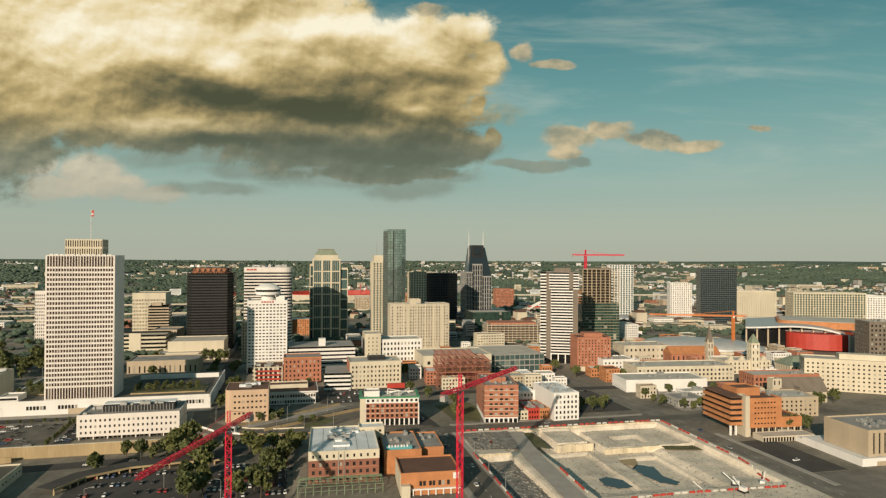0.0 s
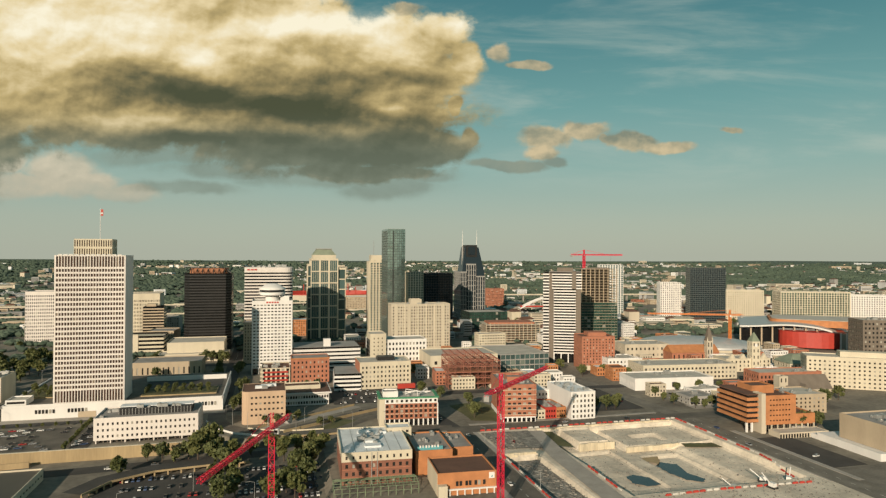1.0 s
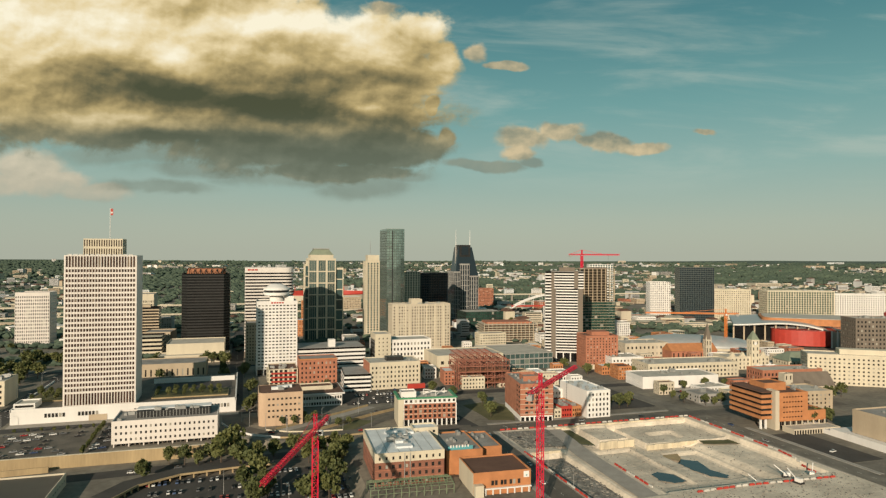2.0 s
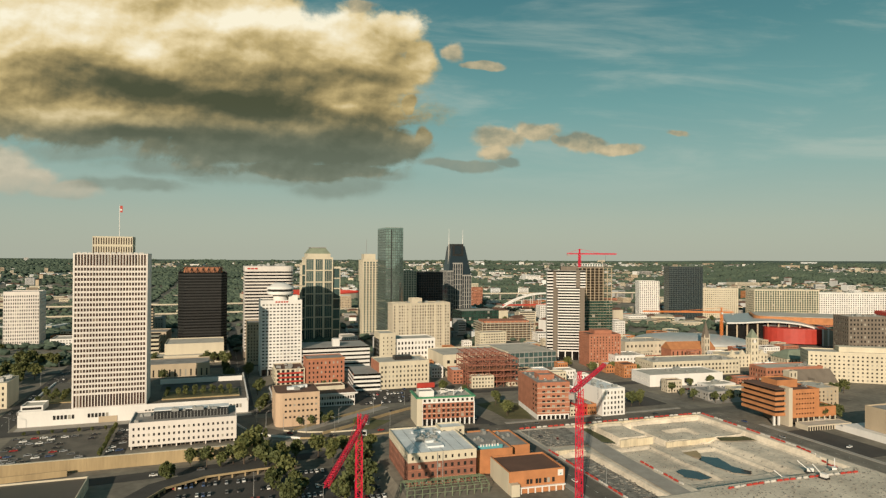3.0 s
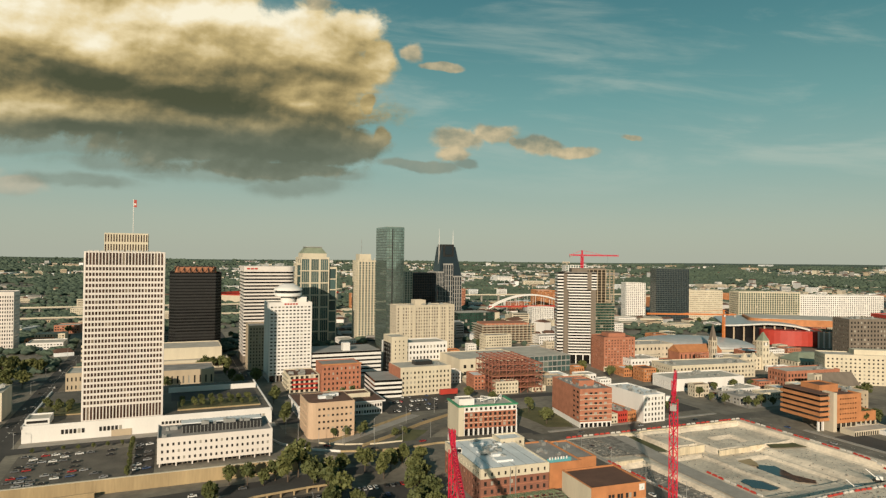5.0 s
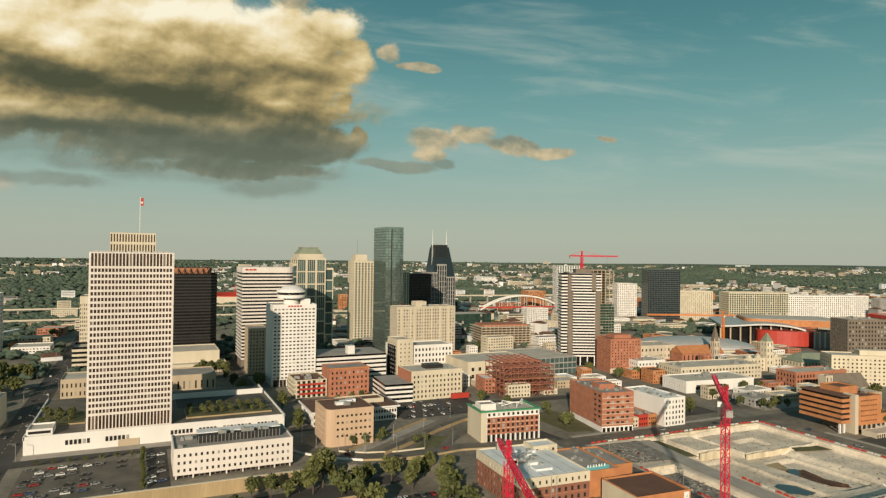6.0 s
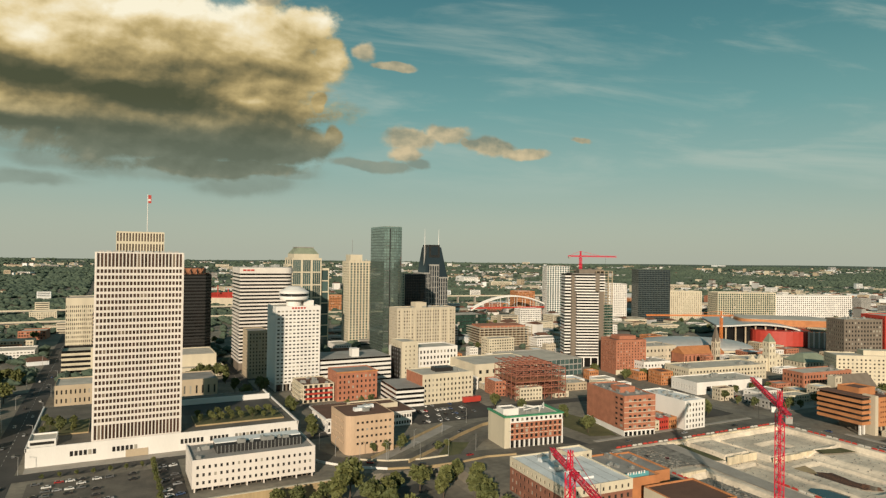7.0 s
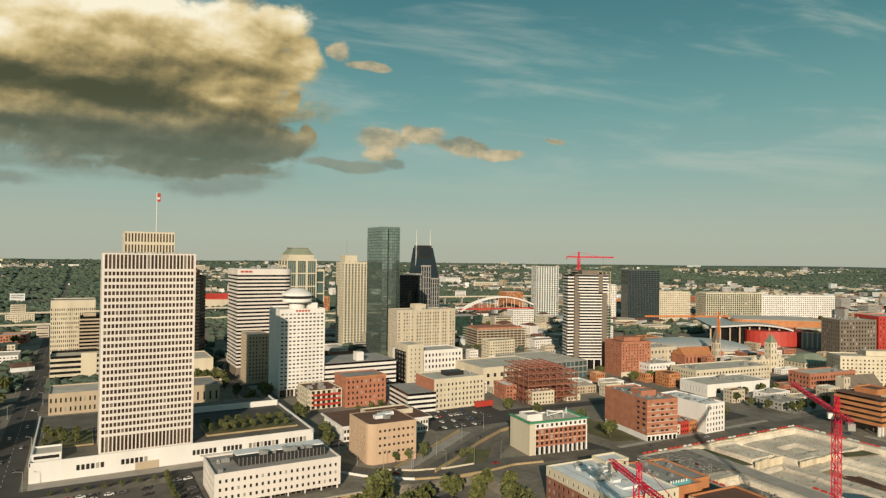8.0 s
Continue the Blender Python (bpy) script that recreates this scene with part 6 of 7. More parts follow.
def convention_centre():
    root = thing("convention_centre", "long convention hall with a waving dark roof edge and red walls", "hall", 623, 764, 0, -38)
    root.scale = (0.9, 0.9, 0.9)
    claim(root, -10, 150, -30, 110)
    n = 40
    g = Geo()
    top = []
    for i in range(n + 1):
        t = i / n
        x = -20 + t * 198
        z = 29 + 5 * math.exp(-((t - 0.35) / 0.22) ** 2) - 22 * ramp_step(t, 0.5, 1.0)
        top.append((x, z))
    for (x0, z0), (x1, z1) in zip(top, top[1:]):
        g.quad((x0, -14, z0), (x1, -14, z1), (x1, 110, z1 + 3), (x0, 110, z0 + 3))
        g.quad((x0, -14, z0 - 2.4), (x1, -14, z1 - 2.4), (x1, -14, z1), (x0, -14, z0))
        g.quad((x0, 110, z0 + 0.6), (x1, 110, z1 + 0.6), (x1, -14, z1 - 2.4), (x0, -14, z0 - 2.4))
    part("wave_roof", g, M_SILVER, root, "waving metal roof")
    g = Geo()
    for (x0, z0), (x1, z1) in zip(top, top[1:]):
        g.quad((x0, 0, -1), (x1, 0, -1), (x1, 0, z1 - 2), (x0, 0, z0 - 2))
    part("glass_wall", g, G_BLACK, root)
    for i in range(13):
        x, z = top[i * 3]
        part("column", Geo().box(x, x + 2.2, -6, -4, -1, z - 2.2), M_TAN, root)
    part("red_drum", Geo().prism([(78 + 44 * math.cos(a), -4 + 26 * math.sin(a)) for a in [math.pi + math.pi * i / 14 for i in range(15)]] + [(122, 30), (34, 30)], 2, 24.5, True), M_RED, root, "curved red metal drum")
    part("lobby", Geo().box(112, 150, -22, 4, -1, 24), G_DARK, root)
    for i in range(6):
        part("lobby_fin", Geo().box(112 + i * 7.4, 114 + i * 7.4, -23, -22.02, -1, 25), M_WHITE, root)
    part("red_band", Geo().prism(rounded(24, 172, 20, 110, 20, 5), 28, 38, True), M_ORANGE, root, "long orange-red roof volume")
    part("roof", Geo().prism(rounded(28, 168, 24, 106, 20, 5), 38, 38.6, True), M_ROOFT, root)
    part("lawn_roof", Geo().box(150, 176, 10, 100, 16, 17), M_GRASS, root, "planted green roof")
    for name, label, x0, x1, y0, y1, h, wall, gl, sp in (
            ("hotel_building", "dark grey hotel block with scattered pale windows", 636, 690, 604, 634, 49, M_BROWN, G_DARK, (12, 9, 0.5, 0.5)),
            ("hotel_building", "deep red clad hotel block", 694, 750, 588, 626, 53, M_RED, G_DARK, (12, 10, 0.4, 0.4)),
            ("hotel_tower", "pale hotel slab with a white end wall", 800, 876, 1050, 1080, 58, M_CREAM, G_DARK, (18, 14, 0.4, 0.5)),
            ("hotel_tower", "tan and green glass hotel slab", 886, 1012, 1000, 1035, 57, M_CREAM, G_GREEN, (26, 13, 0.7, 0.75)),
            ("hotel_tower", "white gridded hotel slab", 1024, 1228, 1000, 1035, 49, M_WHITE, G_DARK, (44, 11, 0.5, 0.55)),
            ("office_building", "beige hall with a pitched porch", 378, 434, 690, 725, 17, M_BEIGE, G_DARK, (10, 2, 0.4, 0.4)),
            ("office_building", "long cream low building with a pale roof", 324, 424, 566, 600, 15, M_CREAM, G_DARK, (24, 3, 0.5, 0.5)),
            ("office_building", "white box-like hall with one glazed corner", 291, 368, 527, 560, 11, M_WHITE, G_DARK, (3, 1, 0.2, 0.5)),
            ("office_building", "small white building with arched windows", 312, 346, 613, 640, 15, M_WHITE, G_DARK, (8, 3, 0.45, 0.5)),
            ("office_building", "brick and white stone row with a colonnade", 403, 467, 502, 525, 16, M_BRICK, G_DARK, (16, 3, 0.5, 0.6)),
            ("office_building", "cream and brick block with sash windows", 346, 394, 424, 452, 15, M_TAN, G_DARK, (12, 4, 0.4, 0.5)),
            ("office_building", "pale tower house on the next street", -262, -240, 608, 640, 20, M_CREAM, G_DARK, (6, 4, 0.4, 0.5))):
        r = house(name, label, x0, x1, y0, y1, h, wall, rot=-6 if x0 < 480 and x0 > 0 else (-18 if x0 > 0 else 0), glass_mat=gl, S=(*sp, 1, 2, 1), W=(max(3, int((y1 - y0) / 3.4)), sp[1], sp[2], sp[3], 1, 2, 1), roof=M_ROOFT)
        roof_units(r, 3, x1 - x0 - 3, 3, y1 - y0 - 3, h - 0.9, 5, int(x0), 1.4)


convention_centre()


def stadium():
    root = thing("stadium", "far open stadium with red stands", "stadium", 120, 1720)
    for k in range(5):
        r = 60 + k * 10
        part("stand", Geo().prism(ring(0, 0, r * 1.5, 40, 0, r), 0, 5 + k * 4.2, False), M_RED, root)
    part("outer_wall", Geo().prism(ring(0, 0, 156, 40, 0, 104), 0, 20, False), M_BEIGE, root)
    for x, y in ((-60, -80), (60, -80), (-60, 80), (60, 80)):
        part("pylon", Geo().box(x - 1, x + 1, y - 1, y + 1, 0, 40), M_RED, root)


stadium()


def bridges():
    root = thing("arch_bridge", "white steel arch bridge with a red deck edge over the river", "bridge", 470, 1255, 0, -6)
    L = 190
    part("deck", Geo().box(0, L, -6, 6, 15, 17), M_GREY, root)
    part("deck_edge", Geo().box(0, L, -6.4, -6.02, 15, 18), M_RED, root)
    for y in (-6, 6):
        for i in range(20):
            a, b = i / 20, (i + 1) / 20
            part("arch_segment", Geo().bar((a * L, y, 12 + 28 * (1 - (2 * a - 1) ** 2)), (b * L, y, 12 + 28 * (1 - (2 * b - 1) ** 2)), 1.3), M_WHITE, root)
            if i % 2:
                part("hanger", Geo().bar((a * L, y, 17), (a * L, y, 12 + 28 * (1 - (2 * a - 1) ** 2)), 0.3), M_WHITE, root)
    for name, x0, x1, y, z, rot in (("highway_bridge", 400, 1000, 1540, 24, -8), ("highway_bridge", -1400, 200, 1480, 12, 1), ("highway_bridge", -900, 300, 1290, 8, 3)):
        r = thing(name, "long pale highway viaduct on piers", "bridge", x0, y, 0, rot)
        part("deck", Geo().box(0, x1 - x0, -7, 7, z - 2.2, z), M_PAVE, r)
        part("parapet", Geo().box(0, x1 - x0, -7.3, -7.0, z - 1, z + 1.2), M_CREAM, r)
        for i in range(int((x1 - x0) / 45)):
            part("pier", Geo().box(i * 45 + 4, i * 45 + 6.5, -4, 4, -1, z - 2.2), M_PAVE, r)
    strip("river", [(300, 1330), (430, 1230), (560, 1160), (760, 1190), (1100, 1330)], 60, 0.3, M_RIVER, "greenish river", "water")


bridges()


def fill_city():
    """Ordinary low buildings in the blocks between the known ones."""
    rng = random.Random(11)
    walls = [(M_CREAM, "cream"), (M_WHITE, "white"), (M_BEIGE, "beige"), (M_BRICK, "brick"), (M_TAN, "tan"), (M_GREY, "grey concrete"), (M_WHITE, "white"), (M_CREAM, "cream"), (M_ORANGE, "orange brick")]
    roofs = [M_ROOFT, M_ROOFW, M_ROOFG, M_ROOFT, M_ROOFT, M_ROOFB]
    streets = [(-237, -219), (-74, -58), (92, 110), (262, 284), (410, 426), (-380, -366), (560, 576), (720, 736)]
    made = 0
    for tries in range(9000):
        if made >= 190:
            break
        y = rng.uniform(440, 1500)
        x = rng.uniform(-0.62 * y - 60, 1.55 * y + 60)
        near = y < 620 and -260 < x < 300
        if x < -60 and y < 540 or near and y < 560:
            continue
        w, d = rng.uniform(16, 52), rng.uniform(14, 40)
        if x < -236 and y < 950 or x < -100 and rng.random() < 0.35:
            continue
        if any(x < b and x + w > a for a, b in streets) or not is_free(x, x + w, y, y + d) or abs(y - 545) < 16 or abs(y + d - 540) < 16:
            continue
        if abs(y - 1180) < 70 and x > 330 or (y < 760 < y + d):
            continue
        h = rng.choice((5, 6, 8, 8, 10, 12, 15, 18, 24)) if y > 560 else rng.uniform(5, 11)
        if rng.random() < 0.08 and y > 850 and x > -100:
            h = rng.uniform(28, 48)
        wall, word = rng.choice(walls)
        st = max(1, round(h / 3.6))
        sp = (max(2, round(w / 3.4)), st, rng.uniform(0.35, 0.7), rng.uniform(0.4, 0.6), 0.5, 1.2, 0.6)
        r = house("low_rise_building" if h < 26 else "mid_rise_building", "%s %s building with a flat roof" % (word, "low" if h < 26 else "mid-rise"), x, x + w, y, y + d, h, wall,
                  rot=rng.choice((0, -3, -6)), glass_mat=G_DARK, S=sp, W=(max(2, round(d / 3.4)), *sp[1:]), roof=rng.choice(roofs), limit=0)
        claim(r, 0, w, 0, d)
        if y < 720:
            roof_units(r, 2, w - 2, 2, d - 2, h - 0.9, rng.randrange(1, 3), made, 1.3)
        made += 1


fill_city()


def fill_small():
    """Shops, halls and sheds packed between the arena, the churches and the excavation."""
    rng = random.Random(41)
    kinds = [(M_WHITE, "white"), (M_CREAM, "cream"), (M_BRICK, "brick"), (M_BEIGE, "beige"), (M_TAN, "tan"), (M_ORANGE, "orange brick"), (M_WHITE, "white")]
    made = 0
    for tries in range(16000):
        if made >= 120:
            break
        x, y = rng.uniform(110, 800), rng.uniform(456, 800)
        w, d, h = rng.uniform(9, 26), rng.uniform(9, 22), rng.choice((4, 5, 6, 7, 9, 11, 13))
        if x < 290 and y < 560 or not is_free(x, x + w, y, y + d) or 260 < x + w and x < 286 or 408 < x + w and x < 428 or 531 < y + d and y < 566 or 738 < y + d and y < 766:
            continue
        wall, word = rng.choice(kinds)
        st = max(1, round(h / 3.6))
        sp = (max(2, round(w / 3.0)), st, 0.5, 0.5, 0.5, 1.0, 0.5)
        r = house("shop", "small %s shop with a flat roof" % word, x, x + w, y, y + d, h, wall, rot=-6, category="shop", glass_mat=G_DARK, S=sp, W=(max(2, round(d / 3.0)), *sp[1:]),
                  roof=rng.choice((M_ROOFW, M_ROOFT, M_ROOFG, M_ROOFB)), limit=0)
        claim(r, 0, w, 0, d, 0.8)
        if w > 19:
            part("roof_unit", Geo().box(w * 0.3, w * 0.3 + 2.5, d * 0.4, d * 0.4 + 1.8, h - 0.95, h + 0.5), M_METAL, r)
        made += 1


fill_small()


def far_city():
    """Roofs, sheds and houses out to the hills, too small and many to count."""
    rng = random.Random(23)
    geos = {}
    mats = [M_WHITE, M_CREAM, M_BEIGE, M_STONE2, M_ROOFW, M_GREY, M_TAN]
    for i in range(7500):
        y = 900 + 3600 * rng.random() ** 1.3
        x = rng.uniform(-0.75 * y - 100, 1.7 * y + 100)
        n = noise.noise((x * 0.0016, y * 0.0022, 3.3))
        keep = 0.55 if x > 100 else 0.30
        if n < 0.02 + (0.24 if x < 100 else -0.08) and rng.random() > (0.05 if x < 100 else 0.1):
            continue
        if y < 1520 and not is_free(x, x + 20, y, y + 20) or math.hypot(x, y) > 4700:
            continue
        w, d = rng.uniform(9, 30), rng.uniform(9, 26)
        if rng.random() < 0.12:
            w, d = rng.uniform(40, 110), rng.uniform(25, 60)
        h = rng.uniform(4, 9) if rng.random() < 0.9 else rng.uniform(12, 26)
        if abs(y - (1180 if x < 760 else 1330)) < 75 and 300 < x < 1100:
            continue
        z = height(x, y)
        m = rng.choice(mats)
        g = geos.setdefault(m.name, (m, Geo()))[1]
        a = rng.uniform(-0.5, 0.3)
        ca, sa = math.cos(a), math.sin(a)
        fp = [(x + u * ca - v * sa, y + u * sa + v * ca) for u, v in ((0, 0), (w, 0), (w, d), (0, d))]
        g.prism(fp, z - 2, z + h)
        if w < 22 and rng.random() < 0.6:
            r = geos.setdefault("roofs", (M_ROOFB, Geo()))[1]
            r.prism([(x + u * ca - v * sa, y + u * sa + v * ca) for u, v in ((-0.6, -0.6), (w + 0.6, -0.6), (w + 0.6, d + 0.6), (-0.6, d + 0.6))], z + h, z + h + 3.2, True,
                    [(x + u * ca - v * sa, y + u * sa + v * ca) for u, v in ((w * 0.2, d * 0.45), (w * 0.8, d * 0.45), (w * 0.8, d * 0.55), (w * 0.2, d * 0.55))])
        else:
            k = geos.setdefault("glass", (G_DARK, Geo()))[1]
            p, q = Vector(fp[0]), Vector(fp[1])
            u = (q - p).normalized()
            o = Vector((u.y, -u.x)) * 0.1
            zz = z + 1.2
            while zz + 1.6 < z + h:
                k.quad((*(p + u * w * 0.06 + o), zz), (*(q - u * w * 0.06 + o), zz), (*(q - u * w * 0.06 + o), zz + 1.4), (*(p + u * w * 0.06 + o), zz + 1.4))
                zz += 3.6
    for name, (m, g) in geos.items():
        solid("far_buildings", g, m, "small far buildings spread among the trees", "buildings", "stuff")


far_city()

# ---- trees, woods and cars ----


def blob(g, c, r, rz, rng, k=0.25):
    """A rough lump of foliage: a twenty-sided ball with its corners moved about."""
    n = len(g.v)
    for x, y, z in ICO:
        f = 1 + rng.uniform(-k, k)
        g.v.append((c[0] + x * r * f, c[1] + y * r * f, c[2] + z * rz * f))
    g.f += [(n + a, n + b, n + d) for a, b, d in ICOF]


PHI = (1 + 5 ** 0.5) / 2
ICO = [tuple(Vector(v).normalized()) for v in ((-1, PHI, 0), (1, PHI, 0), (-1, -PHI, 0), (1, -PHI, 0), (0, -1, PHI), (0, 1, PHI), (0, -1, -PHI), (0, 1, -PHI), (PHI, 0, -1), (PHI, 0, 1), (-PHI, 0, -1), (-PHI, 0, 1))]
ICOF = [(0, 11, 5), (0, 5, 1), (0, 1, 7), (0, 7, 10), (0, 10, 11), (1, 5, 9), (5, 11, 4), (11, 10, 2), (10, 7, 6), (7, 1, 8), (3, 9, 4), (3, 4, 2), (3, 2, 6), (3, 6, 8), (3, 8, 9), (4, 9, 5), (2, 4, 11), (6, 2, 10), (8, 6, 7), (9, 8, 1)]


def tree_meshes(seed, h, spread):
    rng = random.Random(seed)
    t = Geo()
    t.prism(ring(0, 0, 0.28, 7), -0.5, h * 0.35, False, ring(0.1, 0, 0.2, 7))
    lobes = []
    for i in range(7):
        a = i * 2.4 + rng.uniform(-0.4, 0.4)
        r = spread * rng.uniform(0.25, 0.62)
        p = Vector((r * math.cos(a), r * math.sin(a), h * rng.uniform(0.42, 0.86)))
        t.bar((0.05, 0, h * 0.33), p, 0.08)
        lobes.append((p, spread * rng.uniform(0.36, 0.6)))
    lobes.append((Vector((0, 0, h * 0.86)), spread * 0.5))
    c = Geo()
    for p, r in lobes:
        for i in range(46):
            d = Vector((rng.gauss(0, 1), rng.gauss(0, 1), rng.gauss(0, 0.8))).normalized() * r * rng.uniform(0.55, 1.08)
            q = p + d
            s = rng.uniform(0.35, 0.75)
            u = Vector((rng.gauss(0, 1), rng.gauss(0, 1), rng.gauss(0, 1))).normalized()
            w = u.cross(Vector((rng.gauss(0, 1), rng.gauss(0, 1), rng.gauss(0, 1)))).normalized()
            n = u.cross(w) * s * 0.35
            c.quad(tuple(q - u * s - w * s), tuple(q + u * s - w * s + n), tuple(q + u * s + w * s), tuple(q - u * s + w * s + n))
            c.quad(tuple(q - u * s - n * 2), tuple(q + w * s), tuple(q + u * s + n * 2), tuple(q - w * s))
    tm, cm = t.mesh("trunk"), c.mesh("crown")
    tm.materials.append(M_BARK), cm.materials.append(M_LEAF)
    return tm, cm


KINDS = [tree_meshes(1, 10, 4.0), tree_meshes(2, 12, 4.4), tree_meshes(3, 8.5, 3.4), tree_meshes(4, 11, 5.0)]
MASTERS = []
for tm, cm in KINDS:
    root = thing("tree", "leafy green street tree with an uneven crown", "tree", 0, -600, 0)
    part("trunk", tm, M_BARK, root)
    part("crown", cm, M_LEAF, root)
    MASTERS.append(root)
PLACED = []


def tree(x, y, z=0.0, size=1.0, k=None):
    rng = random.Random(int(x * 31 + y * 17))
    k = rng.randrange(4) if k is None else k
    m = pose(x, y, z, 0, 0, rng.uniform(0, 360))
    if k not in PLACED:
        PLACED.append(k)
        MASTERS[k].matrix_world = m
        return MASTERS[k]
    ob = copy_thing(MASTERS[k], m)
    ob.scale = (size, size, size * rng.uniform(0.9, 1.1))
    return ob


for k, (x, y) in enumerate(((-101, 437), (-92, 433), (-84, 429), (-77, 434), (-71, 429), (-64, 436))):
    tree(x, y, -5.0, 1.7, k % 4)
for x, y in ((-6, 397), (-20, 362), (-9, 373), (-27, 430), (4, 423), (-50, 420), (-47, 372), (-12, 428), (-40, 434), (-2, 436), (-13, 384), (-16, 350), (-46, 360), (-50, 392), (-4, 410), (-28, 345)):
    tree(x, y, -5.0, 1.3)
rng = random.Random(8)
for i in range(8):
    for j in range(3):
        tree(-122 + i * 6.4 + rng.uniform(-1, 1), 559 + j * 8 + rng.uniform(-1, 1), 11.0, 0.5)
for i in range(9):
    tree(-209 + (i % 3) * 7 + rng.uniform(-2, 2), 570 + (i // 3) * 11, 10.8, 0.6)
for x, y in ((-52, 548), (-50, 560), (-54, 600), (-50, 620), (-56, 536), (214, 470), (222, 474), (229, 468), (218, 482), (238, 470), (246, 480), (120, 470), (126, 505), (112, 540), (-58, 680), (-57, 700), (-76, 660), (-78, 700), (-80, 740),
             (-98, 778), (-90, 776), (-82, 778), (-104, 780), (-76, 772), (-150, 776), (-8, 605), (4, 606), (14, 612), (-14, 598), (100, 560), (108, 640), (276, 600), (270, 640), (300, 600), (318, 388), (326, 386), (334, 384), (342, 386), (350, 384),
             (400, 440), (410, 436), (420, 446), (430, 470), (440, 452), (446, 480), (-14, 486), (-10, 490), (-8, 497), (-24, 486.5), (-32, 486.6), (6, 474), (14, 478), (-16, 500)):
    tree(x, y, 0.1, 1.1 if x < -45 or x > 20 else 0.6)
for x, y in ((-300, 640), (-286, 652), (-310, 668), (-292, 690), (-276, 704), (-318, 700), (-270, 660), (-330, 650), (-262, 730), (-284, 736), (-300, 600), (-280, 590), (-268, 560), (-252, 570), (-256, 700), (-340, 690), (-296, 760), (-310, 790), (-270, 790)):
    tree(x, y, 0.0, 1.5)
# hedge line between the car parks, shrubs
for i in range(11):
    tree(-152 + rng.uniform(-0.6, 0.6), 455 + i * 6.5, 0.1, 0.45, 2)
for i in range(7):
    tree(-206 + i * 8, 517 + rng.uniform(-1, 1), 0.1, 0.35, 2)
n = 0
for tries in range(3000):
    if n >= 60:
        break
    y = rng.uniform(560, 1150)
    x = rng.uniform(-0.6 * y - 40, 1.35 * y)
    if not is_free(x - 2, x + 2, y - 2, y + 2) or any(a - 3 < x < b + 3 for a, b in ((-237, -219), (-74, -58), (92, 106), (262, 284))) or -216 < x < -62 and y < 655:
        continue
    if x > -120 and rng.random() < 0.35:
        continue
    tree(x, y, 0.0, rng.uniform(0.8, 1.2))
    n += 1


for x, y in ((302, 456), (310, 455), (318, 457), (330, 456), (352, 458), (366, 456), (306, 514), (326, 515), (348, 514), (372, 516), (292, 470), (293, 486), (294, 500)):
    tree(x, y, 0.1, 0.8)
# dark clumps of trees west of the long street, and along the sunken road
for i in range(46):
    x, y = rng.uniform(-352, -246), rng.uniform(560, 830)
    if is_free(x - 2, x + 2, y - 2, y + 2):
        tree(x, y, 0.0, rng.uniform(1.2, 1.7))
for x, y in ((-112, 412), (-60, 414), (-54, 405), (-58, 382), (-52, 350), (-20, 416)):
    tree(x, y, -5.0, 1.35)


def woods():
    """Far trees on the plain and the hills, in one mesh, haze tinted into their colour."""
    rng = random.Random(3)
    g = Geo()
    n = 0
    while n < 30000:
        y = 800 + 3900 * rng.random() ** 1.15
        x = rng.uniform(-0.75 * y - 100, 1.75 * y + 100)
        if math.hypot(x, y) > 4780:
            continue
        v = noise.noise((x * 0.0016, y * 0.0022, 3.3)) + 0.5 * noise.noise((x * 0.006, y * 0.008, 7.7))
        if v > (0.10 if x < 100 else -0.10) + (y - 800) * 0.00006 and rng.random() > 0.13:
            continue
        if y < 1540 and not is_free(x - 4, x + 4, y - 4, y + 4) or 300 < x < 1100 and abs(y - (1180 if x < 760 else 1300)) < 55 or -240 < x < -216:
            continue
        far = min(1.0, (y - 800) / 2200)
        r = rng.uniform(4.0, 6.5) * (1 + 0.9 * far)
        blob(g, (x, y, height(x, y) + r * 0.55), r, r * rng.uniform(0.5, 0.8), rng)
        n += 1
    ob = solid("woods", g, M_WOODS, "dense woods reaching to the horizon, green tinted with haze", "woods", "stuff")


woods()

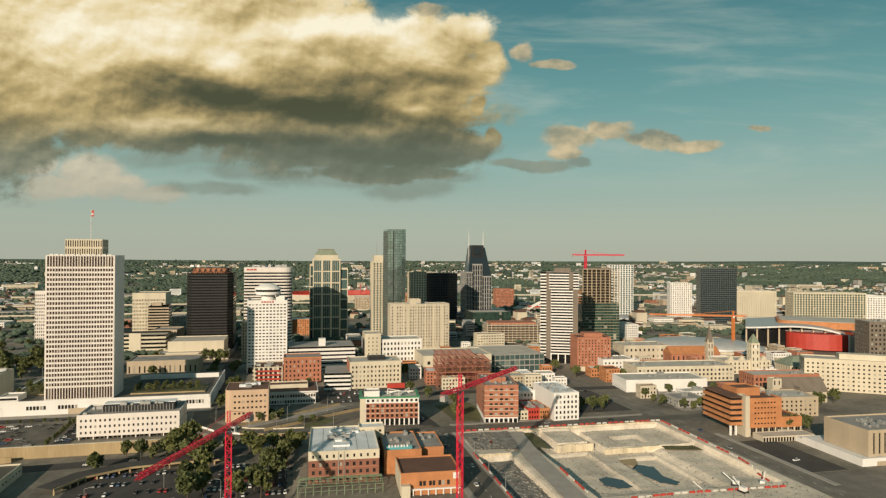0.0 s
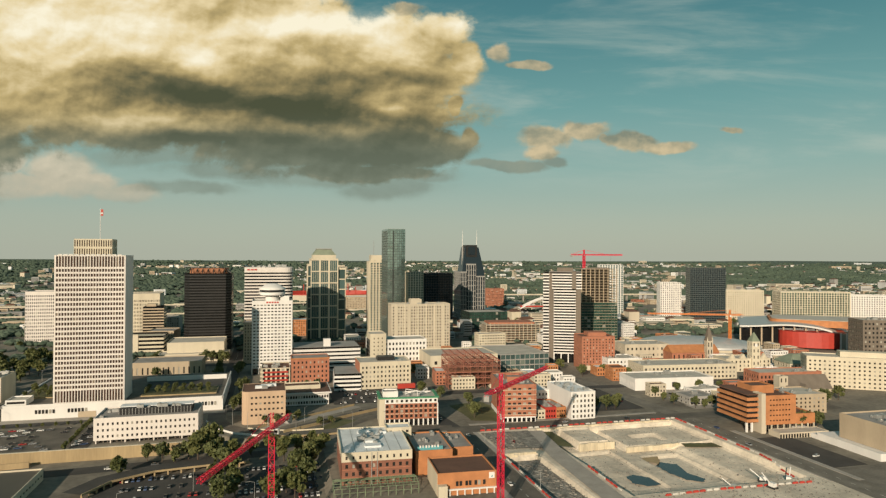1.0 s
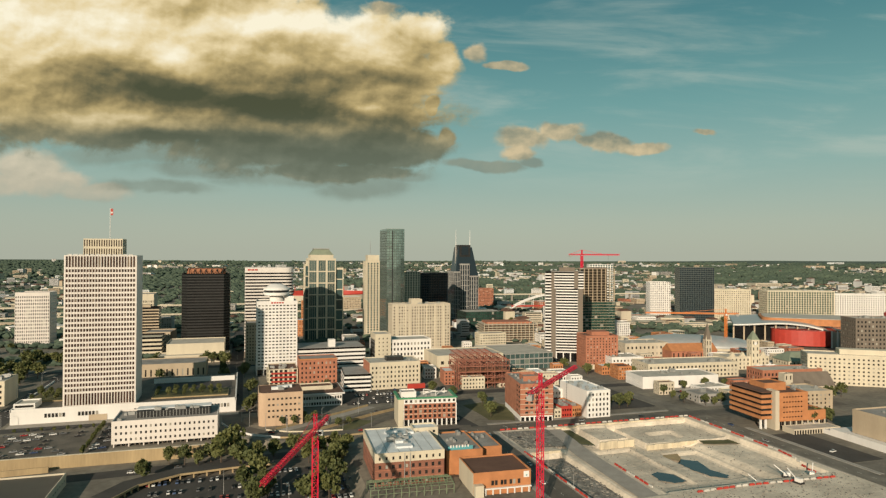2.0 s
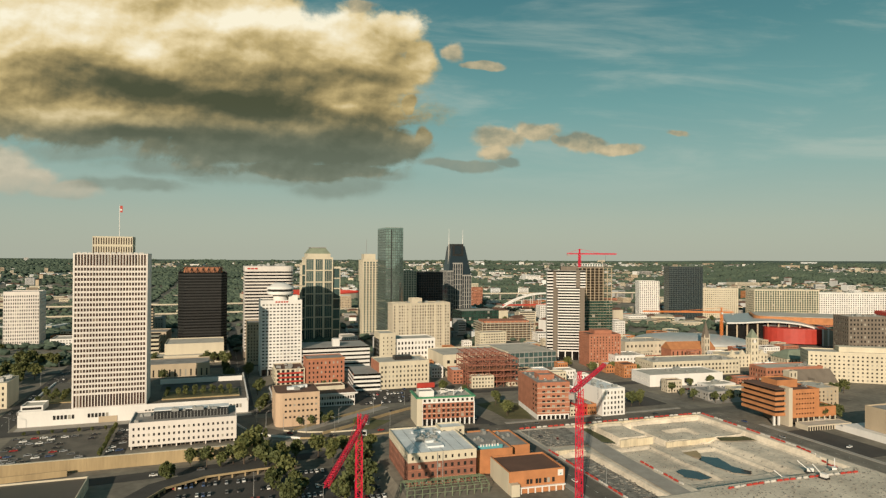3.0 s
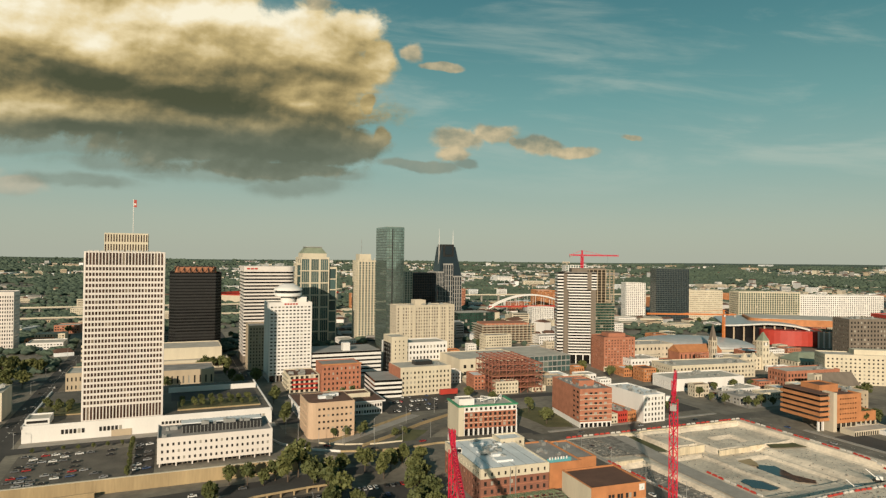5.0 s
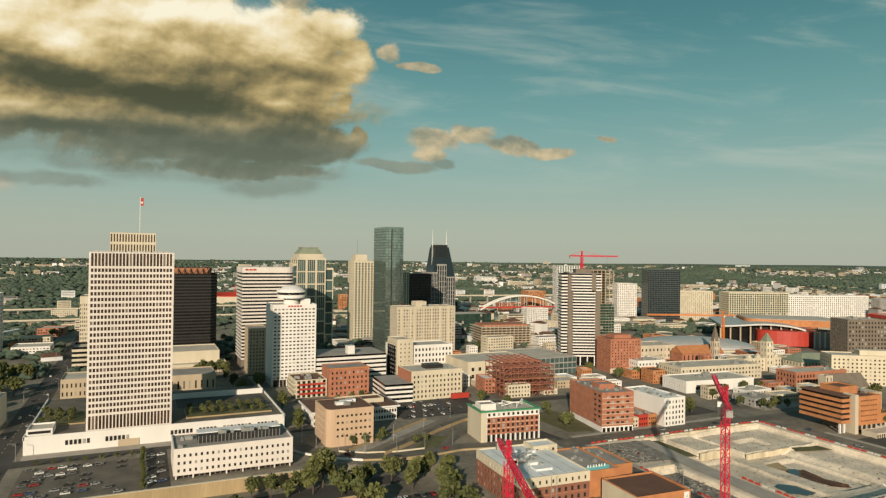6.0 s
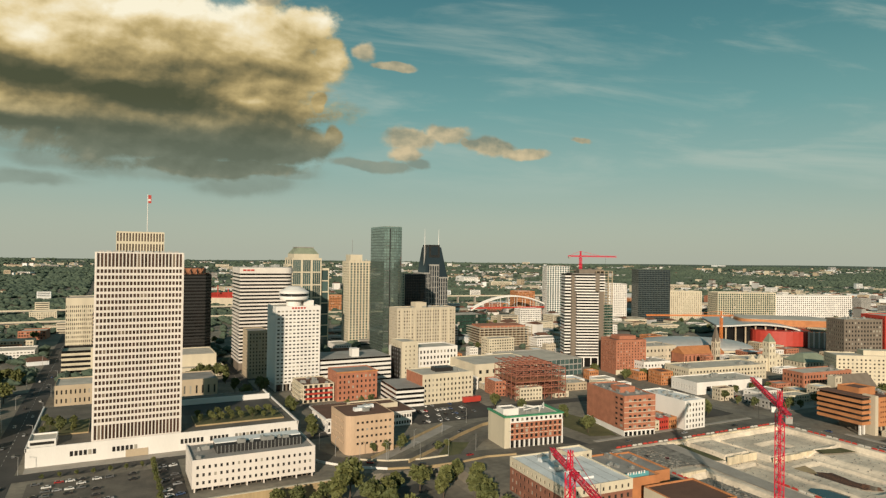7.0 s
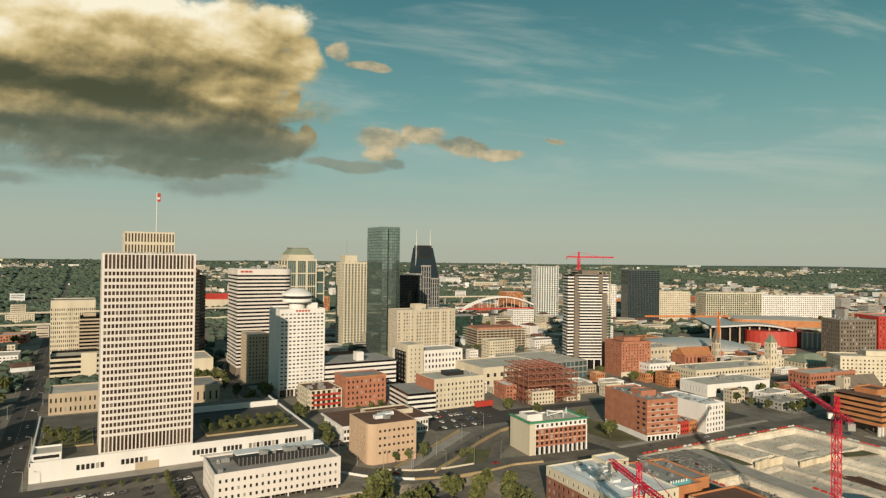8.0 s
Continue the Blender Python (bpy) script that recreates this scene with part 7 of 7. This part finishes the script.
CAR_COLOURS = [((0.62, 0.62, 0.60), "white"), ((0.03, 0.03, 0.032), "black"), ((0.25, 0.26, 0.27), "silver"), ((0.10, 0.105, 0.11), "dark grey"), ((0.30, 0.03, 0.03), "red"), ((0.05, 0.08, 0.16), "blue")]
CARS = []
for c, word in CAR_COLOURS:
    m = material("car_paint_" + word.replace(" ", "_"), c, 0.25, var=0.05, bump=0)
    root = thing("car", "%s parked saloon car" % word, "car", 0, -600, 0, group="cars")
    g = Geo().prism([(-2.2, -0.85), (2.2, -0.85), (2.3, -0.6), (2.3, 0.6), (2.2, 0.85), (-2.2, 0.85), (-2.3, 0.6), (-2.3, -0.6)], 0.3, 0.95, True, [(-2.15, -0.8), (2.0, -0.8), (2.1, -0.6), (2.1, 0.6), (2.0, 0.8), (-2.15, 0.8), (-2.2, 0.6), (-2.2, -0.6)])
    g.box(-1.15, 0.35, -0.62, 0.62, 1.425, 1.47)
    part("body", g, m, root)
    part("cabin", Geo().prism([(-1.7, -0.78), (1.0, -0.78), (1.0, 0.78), (-1.7, 0.78)], 0.95, 1.42, True, [(-1.2, -0.64), (0.4, -0.64), (0.4, 0.64), (-1.2, 0.64)]), G_BLACK, root)
    w = Geo().prism(ring(0, 0, 0.33, 10), 0, 0.22).mesh("wheel")
    w.materials.append(M_BLACK)
    for x in (-1.4, 1.4):
        for y in (-0.66, 0.88):
            part("wheel", w, M_BLACK, root).matrix_basis = pose(x, y, 0.33, 90, 0, 0)
    CARS.append(root)
USED = set()


def car(x, y, z, rot, rng):
    k = rng.choice((0, 0, 0, 0, 1, 1, 1, 2, 2, 2, 3, 3, 3, 4, 5))
    m = pose(x, y, z, 0, 0, rot)
    if k not in USED:
        USED.add(k)
        CARS[k].matrix_world = m
    else:
        copy_thing(CARS[k], m)


rng = random.Random(77)


def car_rows(x0, x1, y0, y1, z, rows, pitch, turn, fill=0.5):
    """Rows of parked cars in a car park."""
    for j in range(rows):
        y = y0 + (y1 - y0) * j / max(1, rows - 1)
        x = x0
        while x < x1:
            if rng.random() < fill:
                car(x + rng.uniform(-0.2, 0.2), y + rng.uniform(-0.4, 0.4), z, turn + rng.choice((0, 180)) + rng.uniform(-3, 3), rng)
            x += pitch


car_rows(-108, -58, 340, 400, -4.86, 5, 3.0, 90, 0.62)
car_rows(-44, 0, 330, 404, -4.86, 7, 3.1, 90, 0.55)
car_rows(-208, -184, 456, 508, 0.14, 9, 5.2, 8, 0.62)
car_rows(-180, -158, 456, 506, 0.14, 7, 5.6, 8, 0.42)
car_rows(-148, -141, 456, 520, 0.15, 9, 5.4, 20, 0.55)
car_rows(28, 80, 540, 584, 0.14, 4, 3.1, 90, 0.28)
car_rows(214, 258, 470, 536, 0.14, 4, 3.2, 90, 0.3)
car_rows(300, 400, 610, 640, 0.1, 2, 3.4, 90, 0.16)
car_rows(300, 390, 474, 506, 0.1, 3, 3.4, 90, 0.34)
car_rows(288, 306, 330, 366, 0.14, 2, 6.0, 10, 0.4)
for i in range(16):
    car(-232 + (i % 2) * 8, 430 + i * 27 + rng.uniform(-6, 6), 0.08, 90, rng)
for x, y, a in ((95, 330, 90), (101, 360, 90), (95, 400, 90), (101, 424, 90), (94, 470, 80), (90, 490, 80), (-14, 455, 0), (20, 459, 5), (-40, 470, -40), (10, 487, 35), (40, 508, 32), (-63, 600, 90), (-69, 640, 90), (-63, 720, 90), (130, 441, 0), (180, 440, 0), (230, 439, 0),
                (-120, 425, 2), (-95, 427, 2), (-160, 424, 0), (-180, 427, 0), (271, 360, 90), (278, 400, 90), (118, 412, 20), (126, 404, 60)):
    car(x, y, (-4.9 if y < 430 and x < 0 else height(x, y) + 0.1 if 108 < x < 264 and y < 432 else 0.24), a, rng)
